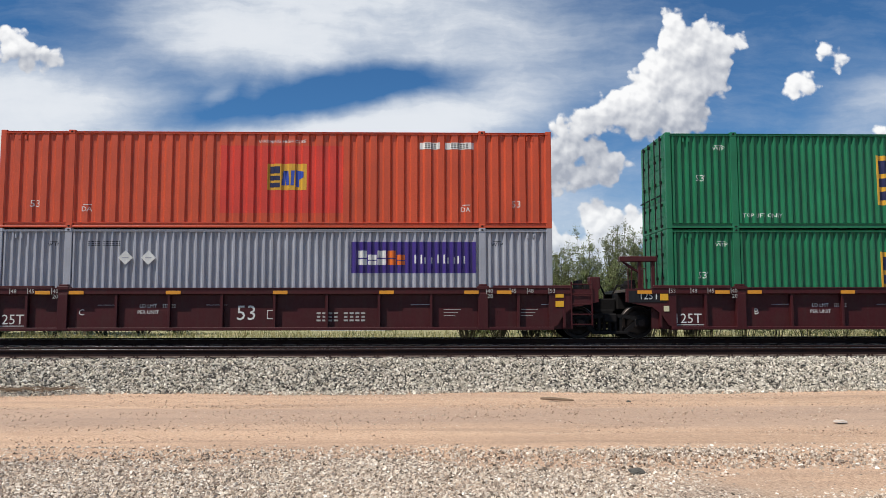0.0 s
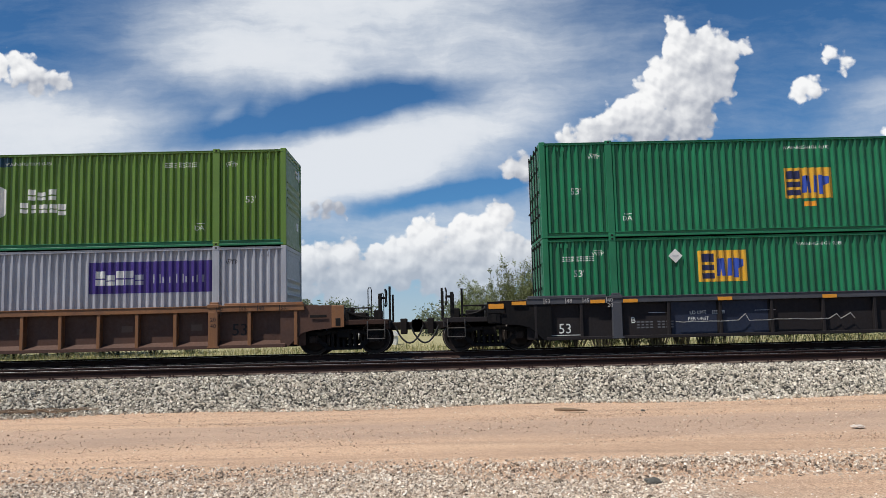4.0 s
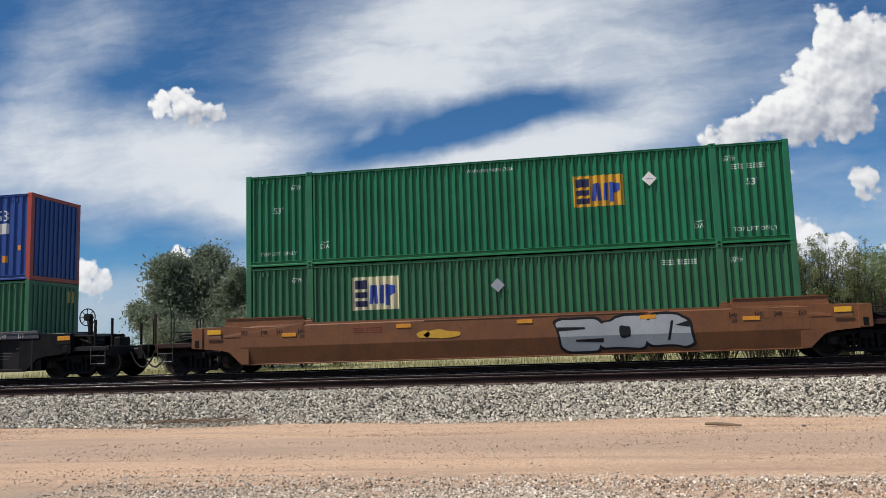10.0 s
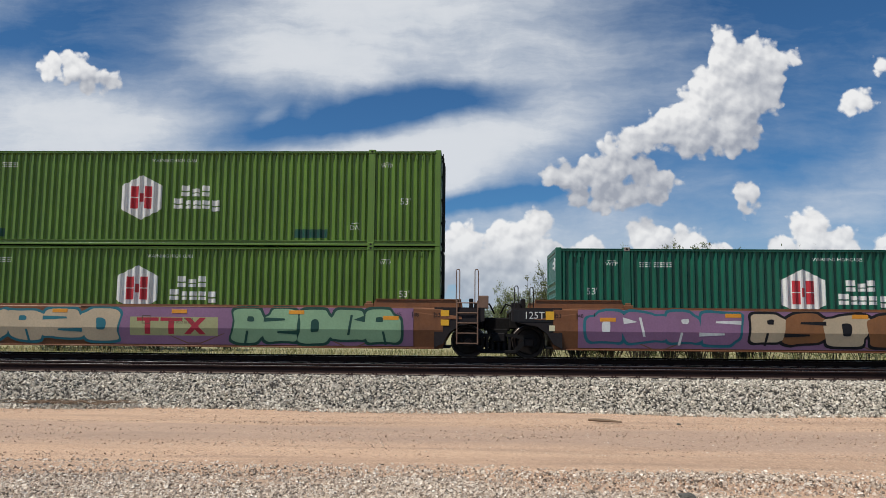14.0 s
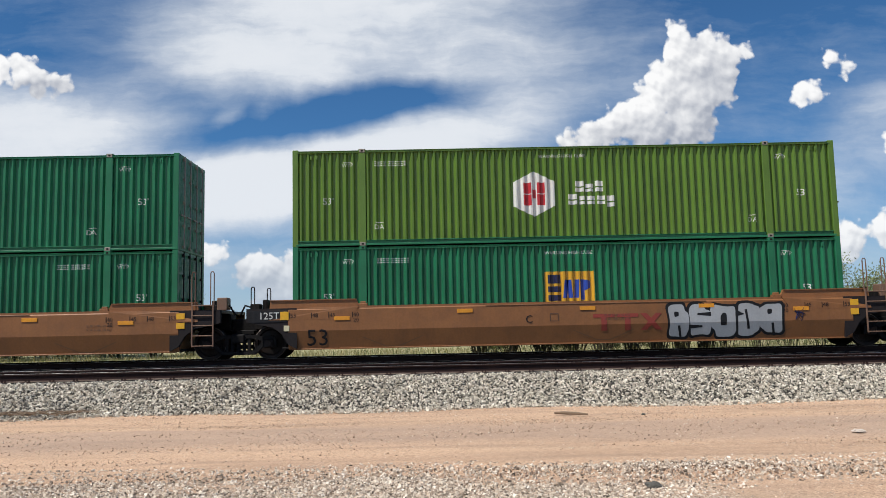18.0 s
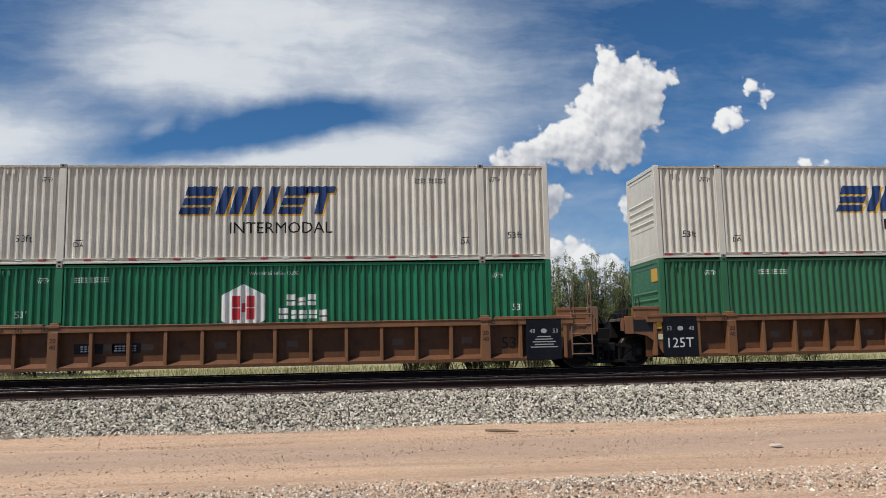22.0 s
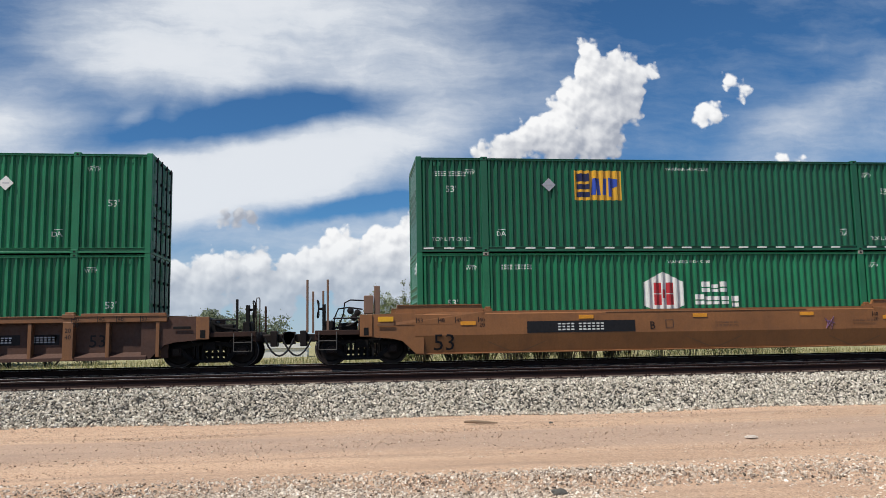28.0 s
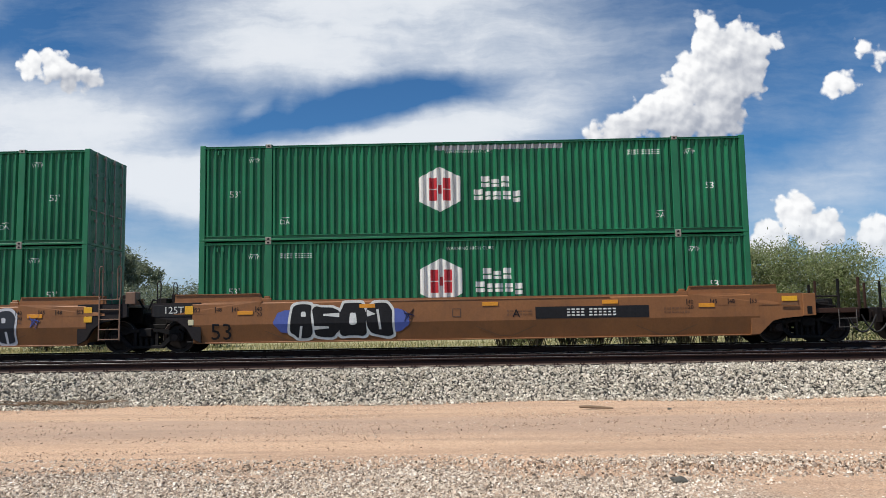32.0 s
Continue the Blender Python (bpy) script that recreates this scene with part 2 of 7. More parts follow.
# ---- materials ----
def mat(name, colour, rough=0.6, metal=0.0, vary=0.25, grain=30.0, blotch=1.2, dirt=None, dirt_amount=0.0,
        streak=0.0, bump=0.0, bump_scale=60.0, spread=0.0, spec=0.5):
    """A paint, metal or earth: base colour with fine grain, blotches, streaks of dirt that run down, and fine relief."""
    m = bpy.data.materials.new(name)
    m.use_nodes = True
    nt = m.node_tree
    n, l = nt.nodes, nt.links
    bs = n["Principled BSDF"]
    bs.inputs["Roughness"].default_value = rough
    bs.inputs["Metallic"].default_value = metal
    bs.inputs["Specular IOR Level"].default_value = spec
    co = n.new("ShaderNodeTexCoord")

    def tex(scale, detail=4.0, stretch=None):
        t = n.new("ShaderNodeTexNoise")
        t.inputs["Scale"].default_value, t.inputs["Detail"].default_value = scale, detail
        if stretch:
            mp = n.new("ShaderNodeMapping")
            mp.inputs["Scale"].default_value = stretch
            l.new(co.outputs["Object"], mp.inputs[0])
            l.new(mp.outputs[0], t.inputs[0])
        else:
            l.new(co.outputs["Object"], t.inputs[0])
        return t.outputs[0]

    def span(v, a, b, lo, hi):
        r = n.new("ShaderNodeMapRange")
        for k, x in enumerate((a, b, lo, hi)):
            r.inputs[k + 1].default_value = x
        l.new(v, r.inputs[0])
        return r.outputs[0]

    def mix(f, a, b, how="MIX"):
        x = n.new("ShaderNodeMix")
        x.data_type, x.blend_type = "RGBA", how
        for v, s in ((f, 0), (a, 6), (b, 7)):
            if isinstance(v, (int, float)):
                x.inputs[s].default_value = v
            elif isinstance(v, tuple):
                x.inputs[s].default_value = (*v, 1)
            else:
                l.new(v, x.inputs[s])
        return x.outputs[2]

    dark = tuple(c * (1 - vary) for c in colour)
    lite = tuple(min(1, c * (1 + vary * 0.7)) for c in colour)
    c = mix(span(tex(blotch), 0.3, 0.7, 0, 1), dark, lite)
    c = mix(span(tex(grain, 3.0), 0.35, 0.65, 0, 0.35), c, tuple(x * 0.72 for x in colour))
    if streak:
        c = mix(span(tex(1.0, 5.0, (9, 9, 0.5)), 0.5, 0.78, 0, streak), c, dirt or (0.08, 0.06, 0.05))
    if dirt_amount:
        c = mix(span(tex(2.6, 6.0), 0.48, 0.72, 0, dirt_amount), c, dirt)
    if spread:
        oi = n.new("ShaderNodeObjectInfo")
        hs = n.new("ShaderNodeHueSaturation")
        l.new(span(oi.outputs["Random"], 0, 1, 1 - spread, 1 + spread), hs.inputs["Value"])
        l.new(c, hs.inputs["Color"])
        c = hs.outputs[0]
    l.new(c, bs.inputs["Base Color"])
    l.new(span(tex(grain * 0.5), 0.3, 0.7, max(0.05, rough - 0.12), min(1, rough + 0.12)), bs.inputs["Roughness"])
    if bump:
        b = n.new("ShaderNodeBump")
        b.inputs["Strength"].default_value, b.inputs["Distance"].default_value = bump, 0.01
        l.new(tex(bump_scale, 5.0), b.inputs["Height"])
        l.new(b.outputs[0], bs.inputs["Normal"])
    return m


def paint(name, colour, **kw):
    o = dict(rough=0.45, vary=0.14, blotch=0.7, grain=22, streak=0.35, dirt=tuple(c * 0.45 + 0.02 for c in colour), dirt_amount=0.12, bump=0.04)
    o.update(kw)
    return mat(name, colour, **o)


GREEN = paint("container_green", (0.015, 0.170, 0.076), spec=0.4, vary=0.22, streak=0.5)
GREEN_DULL = paint("container_green_dull", (0.028, 0.142, 0.060), streak=0.5)
GREEN_TEAL = paint("container_green_teal", (0.010, 0.112, 0.068), spec=0.4, vary=0.2, streak=0.5)
LIME = paint("container_lime", (0.105, 0.200, 0.026))
ORANGE = paint("container_orange", (0.56, 0.075, 0.025))
GREY = paint("container_grey", (0.36, 0.37, 0.41), dirt_amount=0.08)
CREAM = paint("container_cream", (0.60, 0.52, 0.38), dirt=(0.3, 0.22, 0.13), streak=0.25)
WHITE_BOX = paint("container_white", (0.67, 0.63, 0.54), dirt=(0.3, 0.24, 0.17), streak=0.3)
BLUE_BOX = paint("container_blue", (0.020, 0.066, 0.28), spec=0.4, streak=0.5)
WHITE_CLEAN = paint("container_clean_white", (0.68, 0.67, 0.64), dirt=(0.36, 0.31, 0.25), streak=0.25)
RED_POST = paint("red_post", (0.42, 0.06, 0.035))
MAROON = paint("car_maroon", (0.060, 0.008, 0.010), rough=0.55, spec=0.3, dirt=(0.05, 0.028, 0.022), dirt_amount=0.25)
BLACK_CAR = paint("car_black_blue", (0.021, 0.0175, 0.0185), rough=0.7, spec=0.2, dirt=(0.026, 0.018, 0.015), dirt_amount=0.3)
TAN_CAR = paint("car_tan", (0.27, 0.110, 0.036), rough=0.55, dirt=(0.15, 0.065, 0.028), dirt_amount=0.4)
TAN_OLD = paint("car_tan_old", (0.20, 0.074, 0.024), rough=0.6, dirt=(0.10, 0.038, 0.018), dirt_amount=0.5)
# side brown of the ribbed cars, darkened: the bays' shade is in the colour
BROWN_SHADED = paint("car_brown_side", (0.135, 0.056, 0.023), rough=0.65, spec=0.3, dirt=(0.05, 0.024, 0.016), dirt_amount=0.5, streak=0.4)
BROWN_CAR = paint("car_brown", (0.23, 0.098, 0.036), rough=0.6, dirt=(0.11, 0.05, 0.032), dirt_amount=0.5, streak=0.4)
# rust brown, darkened further for the shade in the bays
RUST_SHADED = paint("car_rust", (0.078, 0.032, 0.018), rough=0.65, dirt=(0.05, 0.022, 0.014), dirt_amount=0.6, streak=0.45)
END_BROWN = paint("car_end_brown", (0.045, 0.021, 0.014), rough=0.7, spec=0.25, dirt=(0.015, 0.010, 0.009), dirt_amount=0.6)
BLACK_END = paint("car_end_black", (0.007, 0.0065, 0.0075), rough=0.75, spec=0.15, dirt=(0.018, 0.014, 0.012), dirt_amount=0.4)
RUNG = paint("ladder_paint", (0.20, 0.115, 0.075), rough=0.6)
STEEL_DARK = mat("dark_steel", (0.006, 0.005, 0.005), 0.75, 0.0, spec=0.25, dirt=(0.022, 0.014, 0.010), dirt_amount=0.3, bump=0.1)
WHEEL = mat("wheel_steel", (0.014, 0.010, 0.009), 0.6, 0.2, spec=0.3, dirt=(0.05, 0.028, 0.018), dirt_amount=0.4)
TREAD = mat("polished_steel", (0.55, 0.54, 0.52), 0.3, 1.0)
PLATFORM = mat("grating_steel", (0.12, 0.10, 0.085), 0.6, 0.2, dirt=(0.16, 0.1, 0.06), dirt_amount=0.4)
HOSE = mat("rubber_hose", (0.012, 0.012, 0.013), 0.7)
CASTING = mat("casting_steel", (0.30, 0.27, 0.23), 0.6, 0.0, dirt=(0.1, 0.07, 0.05), dirt_amount=0.6)
WHITE = paint("white_marking", (0.74, 0.74, 0.70), streak=0.35, dirt_amount=0.3)
WHITE_WORN = paint("worn_white_marking", (0.46, 0.44, 0.41), streak=0.5, dirt_amount=0.5)
BLACK = paint("black_marking", (0.010, 0.010, 0.012), rough=0.6, spec=0.3)
YELLOW = paint("yellow_panel", (0.66, 0.36, 0.03))
PALE = paint("pale_panel", (0.72, 0.66, 0.42))
AMBER = paint("amber_reflector", (0.75, 0.30, 0.02), streak=0.15)
NAVY = paint("navy_marking", (0.016, 0.02, 0.075))
BLUE = paint("blue_marking", (0.03, 0.075, 0.40))
BLUE_BRIGHT = paint("blue_fresh_paint", (0.012, 0.050, 0.46))
RED = paint("red_marking", (0.50, 0.03, 0.04))
ORANGE_INK = paint("orange_letters", (0.72, 0.16, 0.02))
RED_DEEP = paint("deep_red_letters", (0.30, 0.035, 0.03))
RED_FRESH = paint("red_fresh_paint", (0.62, 0.045, 0.025))
PURPLE = paint("purple_panel", (0.052, 0.028, 0.20))
TEAL_PATCH = paint("teal_blue_paint", (0.006, 0.085, 0.13))
GREEN_FRESH = paint("green_fresh_paint", (0.006, 0.19, 0.06))
GREEN_DARK = paint("green_dark_paint", (0.008, 0.065, 0.045))
BLUE_STAIN = paint("blue_stain_paint", (0.01, 0.05, 0.08))
GHOST = paint("faded_letter_paint", (0.42, 0.37, 0.24), streak=0.5)
SILVER = paint("silver_graffiti", (0.40, 0.41, 0.42), streak=0.15)
GRAF_BLUE = paint("blue_graffiti", (0.09, 0.13, 0.42), streak=0.1)
GRAF_TEAL = paint("teal_graffiti", (0.02, 0.16, 0.20), streak=0.1)
GRAF_CREAM = paint("cream_graffiti", (0.55, 0.43, 0.28), streak=0.1)
GRAF_PINK = paint("mauve_graffiti", (0.27, 0.14, 0.24), streak=0.1)
GRAF_GREEN = paint("pale_green_graffiti", (0.26, 0.42, 0.24), streak=0.1)
GRAF_OLIVE = paint("olive_graffiti", (0.38, 0.37, 0.18), streak=0.1)
GRAF_RED = paint("red_graffiti", (0.40, 0.02, 0.04), streak=0.1)


# ---- mesh tools ----
class Shape:
    """Collects boxes, prisms and tubes, and becomes one mesh."""

    def __init__(self):
        self.v, self.f = [], []

    def add(self, verts, faces):
        k = len(self.v)
        self.v += [tuple(p) for p in verts]
        self.f += [tuple(i + k for i in f) for f in faces]
        return self

    def box(self, x0, x1, y0, y1, z0, z1):
        return self.add([(x, y, z) for x in (x0, x1) for y in (y0, y1) for z in (z0, z1)],
                        [(0, 1, 3, 2), (4, 6, 7, 5), (0, 4, 5, 1), (2, 3, 7, 6), (0, 2, 6, 4), (1, 5, 7, 3)])

    def cbox(self, x0, x1, y0, y1, z0, z1, c=0.012):
        """A box with chamfered edges."""
        c = min(c, (x1 - x0) * 0.3, (y1 - y0) * 0.3, (z1 - z0) * 0.3)
        lo, hi = (x0, y0, z0), (x1, y1, z1)
        v, idx = [], {}
        for sx in (0, 1):
            for sy in (0, 1):
                for sz in (0, 1):
                    s = (sx, sy, sz)
                    for axis in range(3):
                        p = [(hi if s[k] else lo)[k] + (0 if k == axis else (-c if s[k] else c)) for k in range(3)]
                        idx[s, axis] = len(v)
                        v.append(p)
        f = []
        for axis in range(3):
            a, b = (axis + 1) % 3, (axis + 2) % 3
            for side in (0, 1):
                ring = []
                for sa, sb in ((0, 0), (1, 0), (1, 1), (0, 1)):
                    s = [0, 0, 0]
                    s[axis], s[a], s[b] = side, sa, sb
                    ring.append(idx[tuple(s), axis])
                f.append(ring if side else ring[::-1])
            for sa in (0, 1):
                for sb in (0, 1):
                    s0, s1 = [0, 0, 0], [0, 0, 0]
                    s0[a] = s1[a] = sa
                    s0[b] = s1[b] = sb
                    s1[axis] = 1
                    q = [idx[tuple(s0), a], idx[tuple(s1), a], idx[tuple(s1), b], idx[tuple(s0), b]]
                    f.append(q if sa != sb else q[::-1])
        for s in {k[0] for k in idx}:
            q = [idx[s, 0], idx[s, 1], idx[s, 2]]
            f.append(q if sum(s) % 2 else q[::-1])
        return self.add(v, f)

    def prism(self, poly, y0, y1):
        """A polygon in x and z, carried from y0 to y1."""
        n = len(poly)
        v = [(x, y0, z) for x, z in poly] + [(x, y1, z) for x, z in poly]
        f = [tuple(range(n)), tuple(range(2 * n - 1, n - 1, -1))]
        f += [(k, k + n, (k + 1) % n + n, (k + 1) % n) for k in range(n)]
        return self.add(v, f)

    def bar(self, poly, x0, x1):
        """A polygon in y and z, carried from x0 to x1."""
        n = len(poly)
        v = [(x0, y, z) for y, z in poly] + [(x1, y, z) for y, z in poly]
        f = [tuple(range(n)), tuple(range(2 * n - 1, n - 1, -1))]
        f += [(k, k + n, (k + 1) % n + n, (k + 1) % n) for k in range(n)]
        return self.add(v, f)

    def tube(self, pts, r, n=8):
        pts = [Vector(p) for p in pts]
        rings = []
        for i, p in enumerate(pts):
            d = (pts[min(i + 1, len(pts) - 1)] - pts[max(i - 1, 0)]).normalized()
            a = d.cross(Vector((0.31, 0.52, 0.79))).normalized()
            b = d.cross(a)
            rad = r[i] if isinstance(r, (list, tuple)) else r
            rings.append([p + (a * math.cos(q) + b * math.sin(q)) * rad for q in (2 * math.pi * k / n for k in range(n))])
        v = [q for ring in rings for q in ring]
        f = [(i * n + k, i * n + (k + 1) % n, (i + 1) * n + (k + 1) % n, (i + 1) * n + k) for i in range(len(pts) - 1) for k in range(n)]
        f += [tuple(range(n - 1, -1, -1)), tuple((len(pts) - 1) * n + k for k in range(n))]
        return self.add(v, f)

    def lathe(self, prof, cx, cz, n=28):
        """A profile of (radius, y) turned about the y axis through cx, cz."""
        m = len(prof)
        v = [(cx + r * math.cos(2 * math.pi * k / n), y, cz + r * math.sin(2 * math.pi * k / n)) for k in range(n) for r, y in prof]
        f = [(k * m + i, k * m + i + 1, (k + 1) % n * m + i + 1, (k + 1) % n * m + i) for k in range(n) for i in range(m - 1)]
        return self.add(v, f)

    def mesh(self, name):
        me = bpy.data.meshes.new(name)
        me.from_pydata(self.v, [], self.f)
        bm = bmesh.new()
        bm.from_mesh(me)
        bmesh.ops.recalc_face_normals(bm, faces=bm.faces)
        bm.to_mesh(me)
        bm.free()
        return me


SHARED = {}


def shared(key, build, material):
    """One mesh for all alike parts of one material."""
    k = (key, material.name)
    if k not in SHARED:
        if key not in SHARED:
            SHARED[key] = build()
            SHARED[key].materials.append(material)
            SHARED[k] = SHARED[key]
        else:
            SHARED[k] = SHARED[key].copy()
            SHARED[k].materials[0] = material
    return SHARED[k]


def part(name, data, material, parent, label="", at=(0, 0, 0), turn=(0, 0, 0)):
    """Links a mesh or a Shape as one mesh object under a thing or under a part."""
    if isinstance(data, Shape):
        data = data.mesh(name)
    if not data.materials:
        data.materials.append(material)
    ob = new(name, data)
    ob.parent = parent
    ob.matrix_basis = pose(*at, *turn)
    if label:
        ob["label"] = label
    return ob


def alike(name, key, build, material, parent, label="", at=(0, 0, 0), turn=(0, 0, 0)):
    return part(name, shared(key, lambda: build().mesh(name), material), material, parent, label, at, turn)


def thing(name, label, category, at=(0, 0, 0), group="", kind="", turn=(0, 0, 0)):
    ob = new(name)
    ob.empty_display_size = 0.2
    ob.matrix_basis = pose(*at, *turn)
    return tagged(ob, label, category, group, kind)

# ---- ground and tracks ----
SIDING, MAIN = 18.4, Y0 + WIDE / 2      # middle lines of the two tracks
SIDING_TOP = 0.78
PROFILE = ((-400, 0.0), (-60, 0.0), (2, 0.02), (6, 0.03), (8, 0.05), (9.5, 0.0), (11, -0.02), (12.5, 0.01), (14, -0.02), (15.3, 0.0), (15.6, 0.04), (16.75, 0.50),
           (17.1, 0.57), (19.7, 0.57), (20.4, 0.50), (22.0, 0.50), (22.7, 0.61), (25.7, 0.61), (26.6, 0.40), (28, 0.25),
           (31, 0.2), (60, 0.2), (400, 0.2), (3500, 0.2))


def ground_z(y):
    for (a, za), (b, zb) in zip(PROFILE, PROFILE[1:]):
        if y <= b:
            return za + (zb - za) * (y - a) / (b - a)
    return PROFILE[-1][1]


def ground_material():
    m = bpy.data.materials.new("earth_and_gravel")
    m.use_nodes = True
    n, l = m.node_tree.nodes, m.node_tree.links
    bs = n["Principled BSDF"]
    bs.inputs["Roughness"].default_value = 0.95
    bs.inputs["Specular IOR Level"].default_value = 0.15
    co = n.new("ShaderNodeTexCoord")
    xyz = n.new("ShaderNodeSeparateXYZ")
    l.new(co.outputs["Object"], xyz.inputs[0])

    def tex(scale, detail=5.0, stretch=None, kind="ShaderNodeTexNoise"):
        t = n.new(kind)
        t.inputs["Scale"].default_value = scale
        if "Detail" in t.inputs:
            t.inputs["Detail"].default_value = detail
        if stretch:
            mp = n.new("ShaderNodeMapping")
            mp.inputs["Scale"].default_value = stretch
            l.new(co.outputs["Object"], mp.inputs[0])
            l.new(mp.outputs[0], t.inputs[0])
        else:
            l.new(co.outputs["Object"], t.inputs[0])
        return t.outputs[0]

    def span(v, a, b, lo=0.0, hi=1.0):
        r = n.new("ShaderNodeMapRange")
        for k, x in enumerate((a, b, lo, hi)):
            r.inputs[k + 1].default_value = x
        l.new(v, r.inputs[0])
        return r.outputs[0]

    def mix(f, a, b, how="MIX"):
        x = n.new("ShaderNodeMix")
        x.data_type, x.blend_type = "RGBA", how
        for v, s in ((f, 0), (a, 6), (b, 7)):
            if isinstance(v, (int, float)):
                x.inputs[s].default_value = v
            elif isinstance(v, tuple):
                x.inputs[s].default_value = (*v, 1)
            else:
                l.new(v, x.inputs[s])
        return x.outputs[2]

    def calc(op, a, b):
        c = n.new("ShaderNodeMath")
        c.operation = op
        for k, v in enumerate((a, b)):
            if isinstance(v, (int, float)):
                c.inputs[k].default_value = v
            else:
                l.new(v, c.inputs[k])
        return c.outputs[0]

    y = xyz.outputs[1]
    wob = calc("ADD", y, span(tex(0.35, 4.0), 0, 1, -1.6, 1.6))
    road = mix(span(tex(0.5, 6.0, (0.25, 1.6, 1)), 0.35, 0.65), (0.61, 0.41, 0.275), (0.48, 0.32, 0.215))
    road = mix(span(tex(7.0, 6.0), 0.4, 0.75, 0, 0.6), road, (0.64, 0.43, 0.28))
    road = mix(span(tex(1.2, 8.0, (0.22, 1.9, 1)), 0.50, 0.68, 0, 0.55), road, (0.34, 0.235, 0.17))
    road = mix(span(tex(0.9, 8.0, (0.12, 2.6, 1)), 0.58, 0.74, 0, 0.4), road, (0.66, 0.48, 0.33))
    road = mix(span(tex(34.0, 6.0), 0.52, 0.66, 0, 0.75), road, (0.26, 0.165, 0.105))
    road = mix(span(tex(48.0, 5.0), 0.58, 0.68, 0, 0.85), road, (0.78, 0.60, 0.43))
    road = mix(span(tex(75.0, 4.0), 0.58, 0.66, 0, 0.8), road, (0.13, 0.085, 0.06))
    gravel = mix(span(tex(60.0, 4.0), 0.40, 0.58), (0.13, 0.095, 0.07), (0.54, 0.43, 0.33))
    gravel = mix(span(tex(2.0, 4.0), 0.45, 0.7, 0, 0.6), gravel, (0.46, 0.30, 0.19))
    rut = calc("ADD", y, span(tex(0.5, 5.0, (0.3, 1.0, 1)), 0, 1, -0.9, 0.9))
    road = mix(calc("MULTIPLY", span(rut, 10.6, 11.5), span(rut, 13.6, 12.9, 0.0, 0.5)), road, (0.37, 0.275, 0.215))
    bed = calc("ADD", wob, calc("MULTIPLY", calc("MAXIMUM", calc("ADD", xyz.outputs[0], 0.3), 0.0), 0.42))
    c = mix(span(bed, 7.6, 8.9), gravel, road)
    # ballast bed near black: the shade between the stones, put into its colour
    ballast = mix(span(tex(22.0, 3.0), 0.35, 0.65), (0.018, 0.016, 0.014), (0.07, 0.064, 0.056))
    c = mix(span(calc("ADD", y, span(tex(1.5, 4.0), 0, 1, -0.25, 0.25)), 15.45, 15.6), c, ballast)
    grass = mix(span(tex(0.6, 6.0), 0.35, 0.65), (0.36, 0.31, 0.16), (0.19, 0.20, 0.08))
    grass = mix(span(tex(9.0, 5.0), 0.4, 0.7, 0, 0.6), grass, (0.50, 0.43, 0.26))
    c = mix(span(calc("ADD", y, span(tex(0.8, 4.0), 0, 1, -0.8, 0.8)), 26.6, 27.6), c, grass)
    l.new(c, bs.inputs["Base Color"])
    b = n.new("ShaderNodeBump")
    b.inputs["Strength"].default_value, b.inputs["Distance"].default_value = 0.7, 0.03
    l.new(calc("ADD", tex(18.0, 6.0), calc("MULTIPLY", tex(60.0, 3.0), 0.35)), b.inputs["Height"])
    l.new(b.outputs[0], bs.inputs["Normal"])
    return m


def build_ground():
    xs = [-3500, -900, -300, -120] + [x * 1.0 for x in range(-60, 61)] + [120, 300, 900, 3500]
    ys = [p[0] for p in PROFILE]
    fine = sorted(set(ys + [k * 0.5 for k in range(4, 58)] + [34, 38, 44, 52, 80, 140, 800]))
    v = []
    for y in fine:
        for x in xs:
            h = 0.0
            if 3 < y < 15.2 and abs(x) < 61:
                h = 0.035 * noise.noise((x * 0.16, y * 1.1, 3.0)) + 0.02 * noise.noise((x * 0.5, y * 0.9, 8.0))
            v.append((x, y, ground_z(y) + h))
    w = len(xs)
    f = [(j * w + i, j * w + i + 1, (j + 1) * w + i + 1, (j + 1) * w + i) for j in range(len(fine) - 1) for i in range(w - 1)]
    me = bpy.data.meshes.new("ground")
    me.from_pydata(v, [], f)
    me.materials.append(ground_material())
    return tagged(new("ground", me), "sunlit sandy road beside a gravel railway bank and dry grassland", "ground", kind="structure")


build_ground()


RAIL_PAINT = mat("rail_rust", (0.030, 0.016, 0.014), 0.8, 0.0, spec=0.2, dirt=(0.045, 0.022, 0.016), dirt_amount=0.5, bump=0.15)
FOOT_DUST = mat("dusty_rail_foot", (0.30, 0.22, 0.17), 0.9, dirt=(0.06, 0.04, 0.03), dirt_amount=0.8, blotch=3.0, grain=12)
TIE_WOOD = mat("tie_wood", (0.05, 0.037, 0.03), 0.9, spread=0.3, dirt=(0.15, 0.12, 0.1), dirt_amount=0.4, bump=0.4)


def rail_shape(x0, x1):
    s = Shape()
    s.bar([(-0.07, 0), (0.07, 0), (0.07, 0.012), (0.012, 0.035), (0.010, 0.125), (0.035, 0.14), (0.036, 0.165), (0.028, 0.172),
           (-0.028, 0.172), (-0.036, 0.165), (-0.035, 0.14), (-0.010, 0.125), (-0.012, 0.035), (-0.07, 0.012)], x0, x1)
    return s


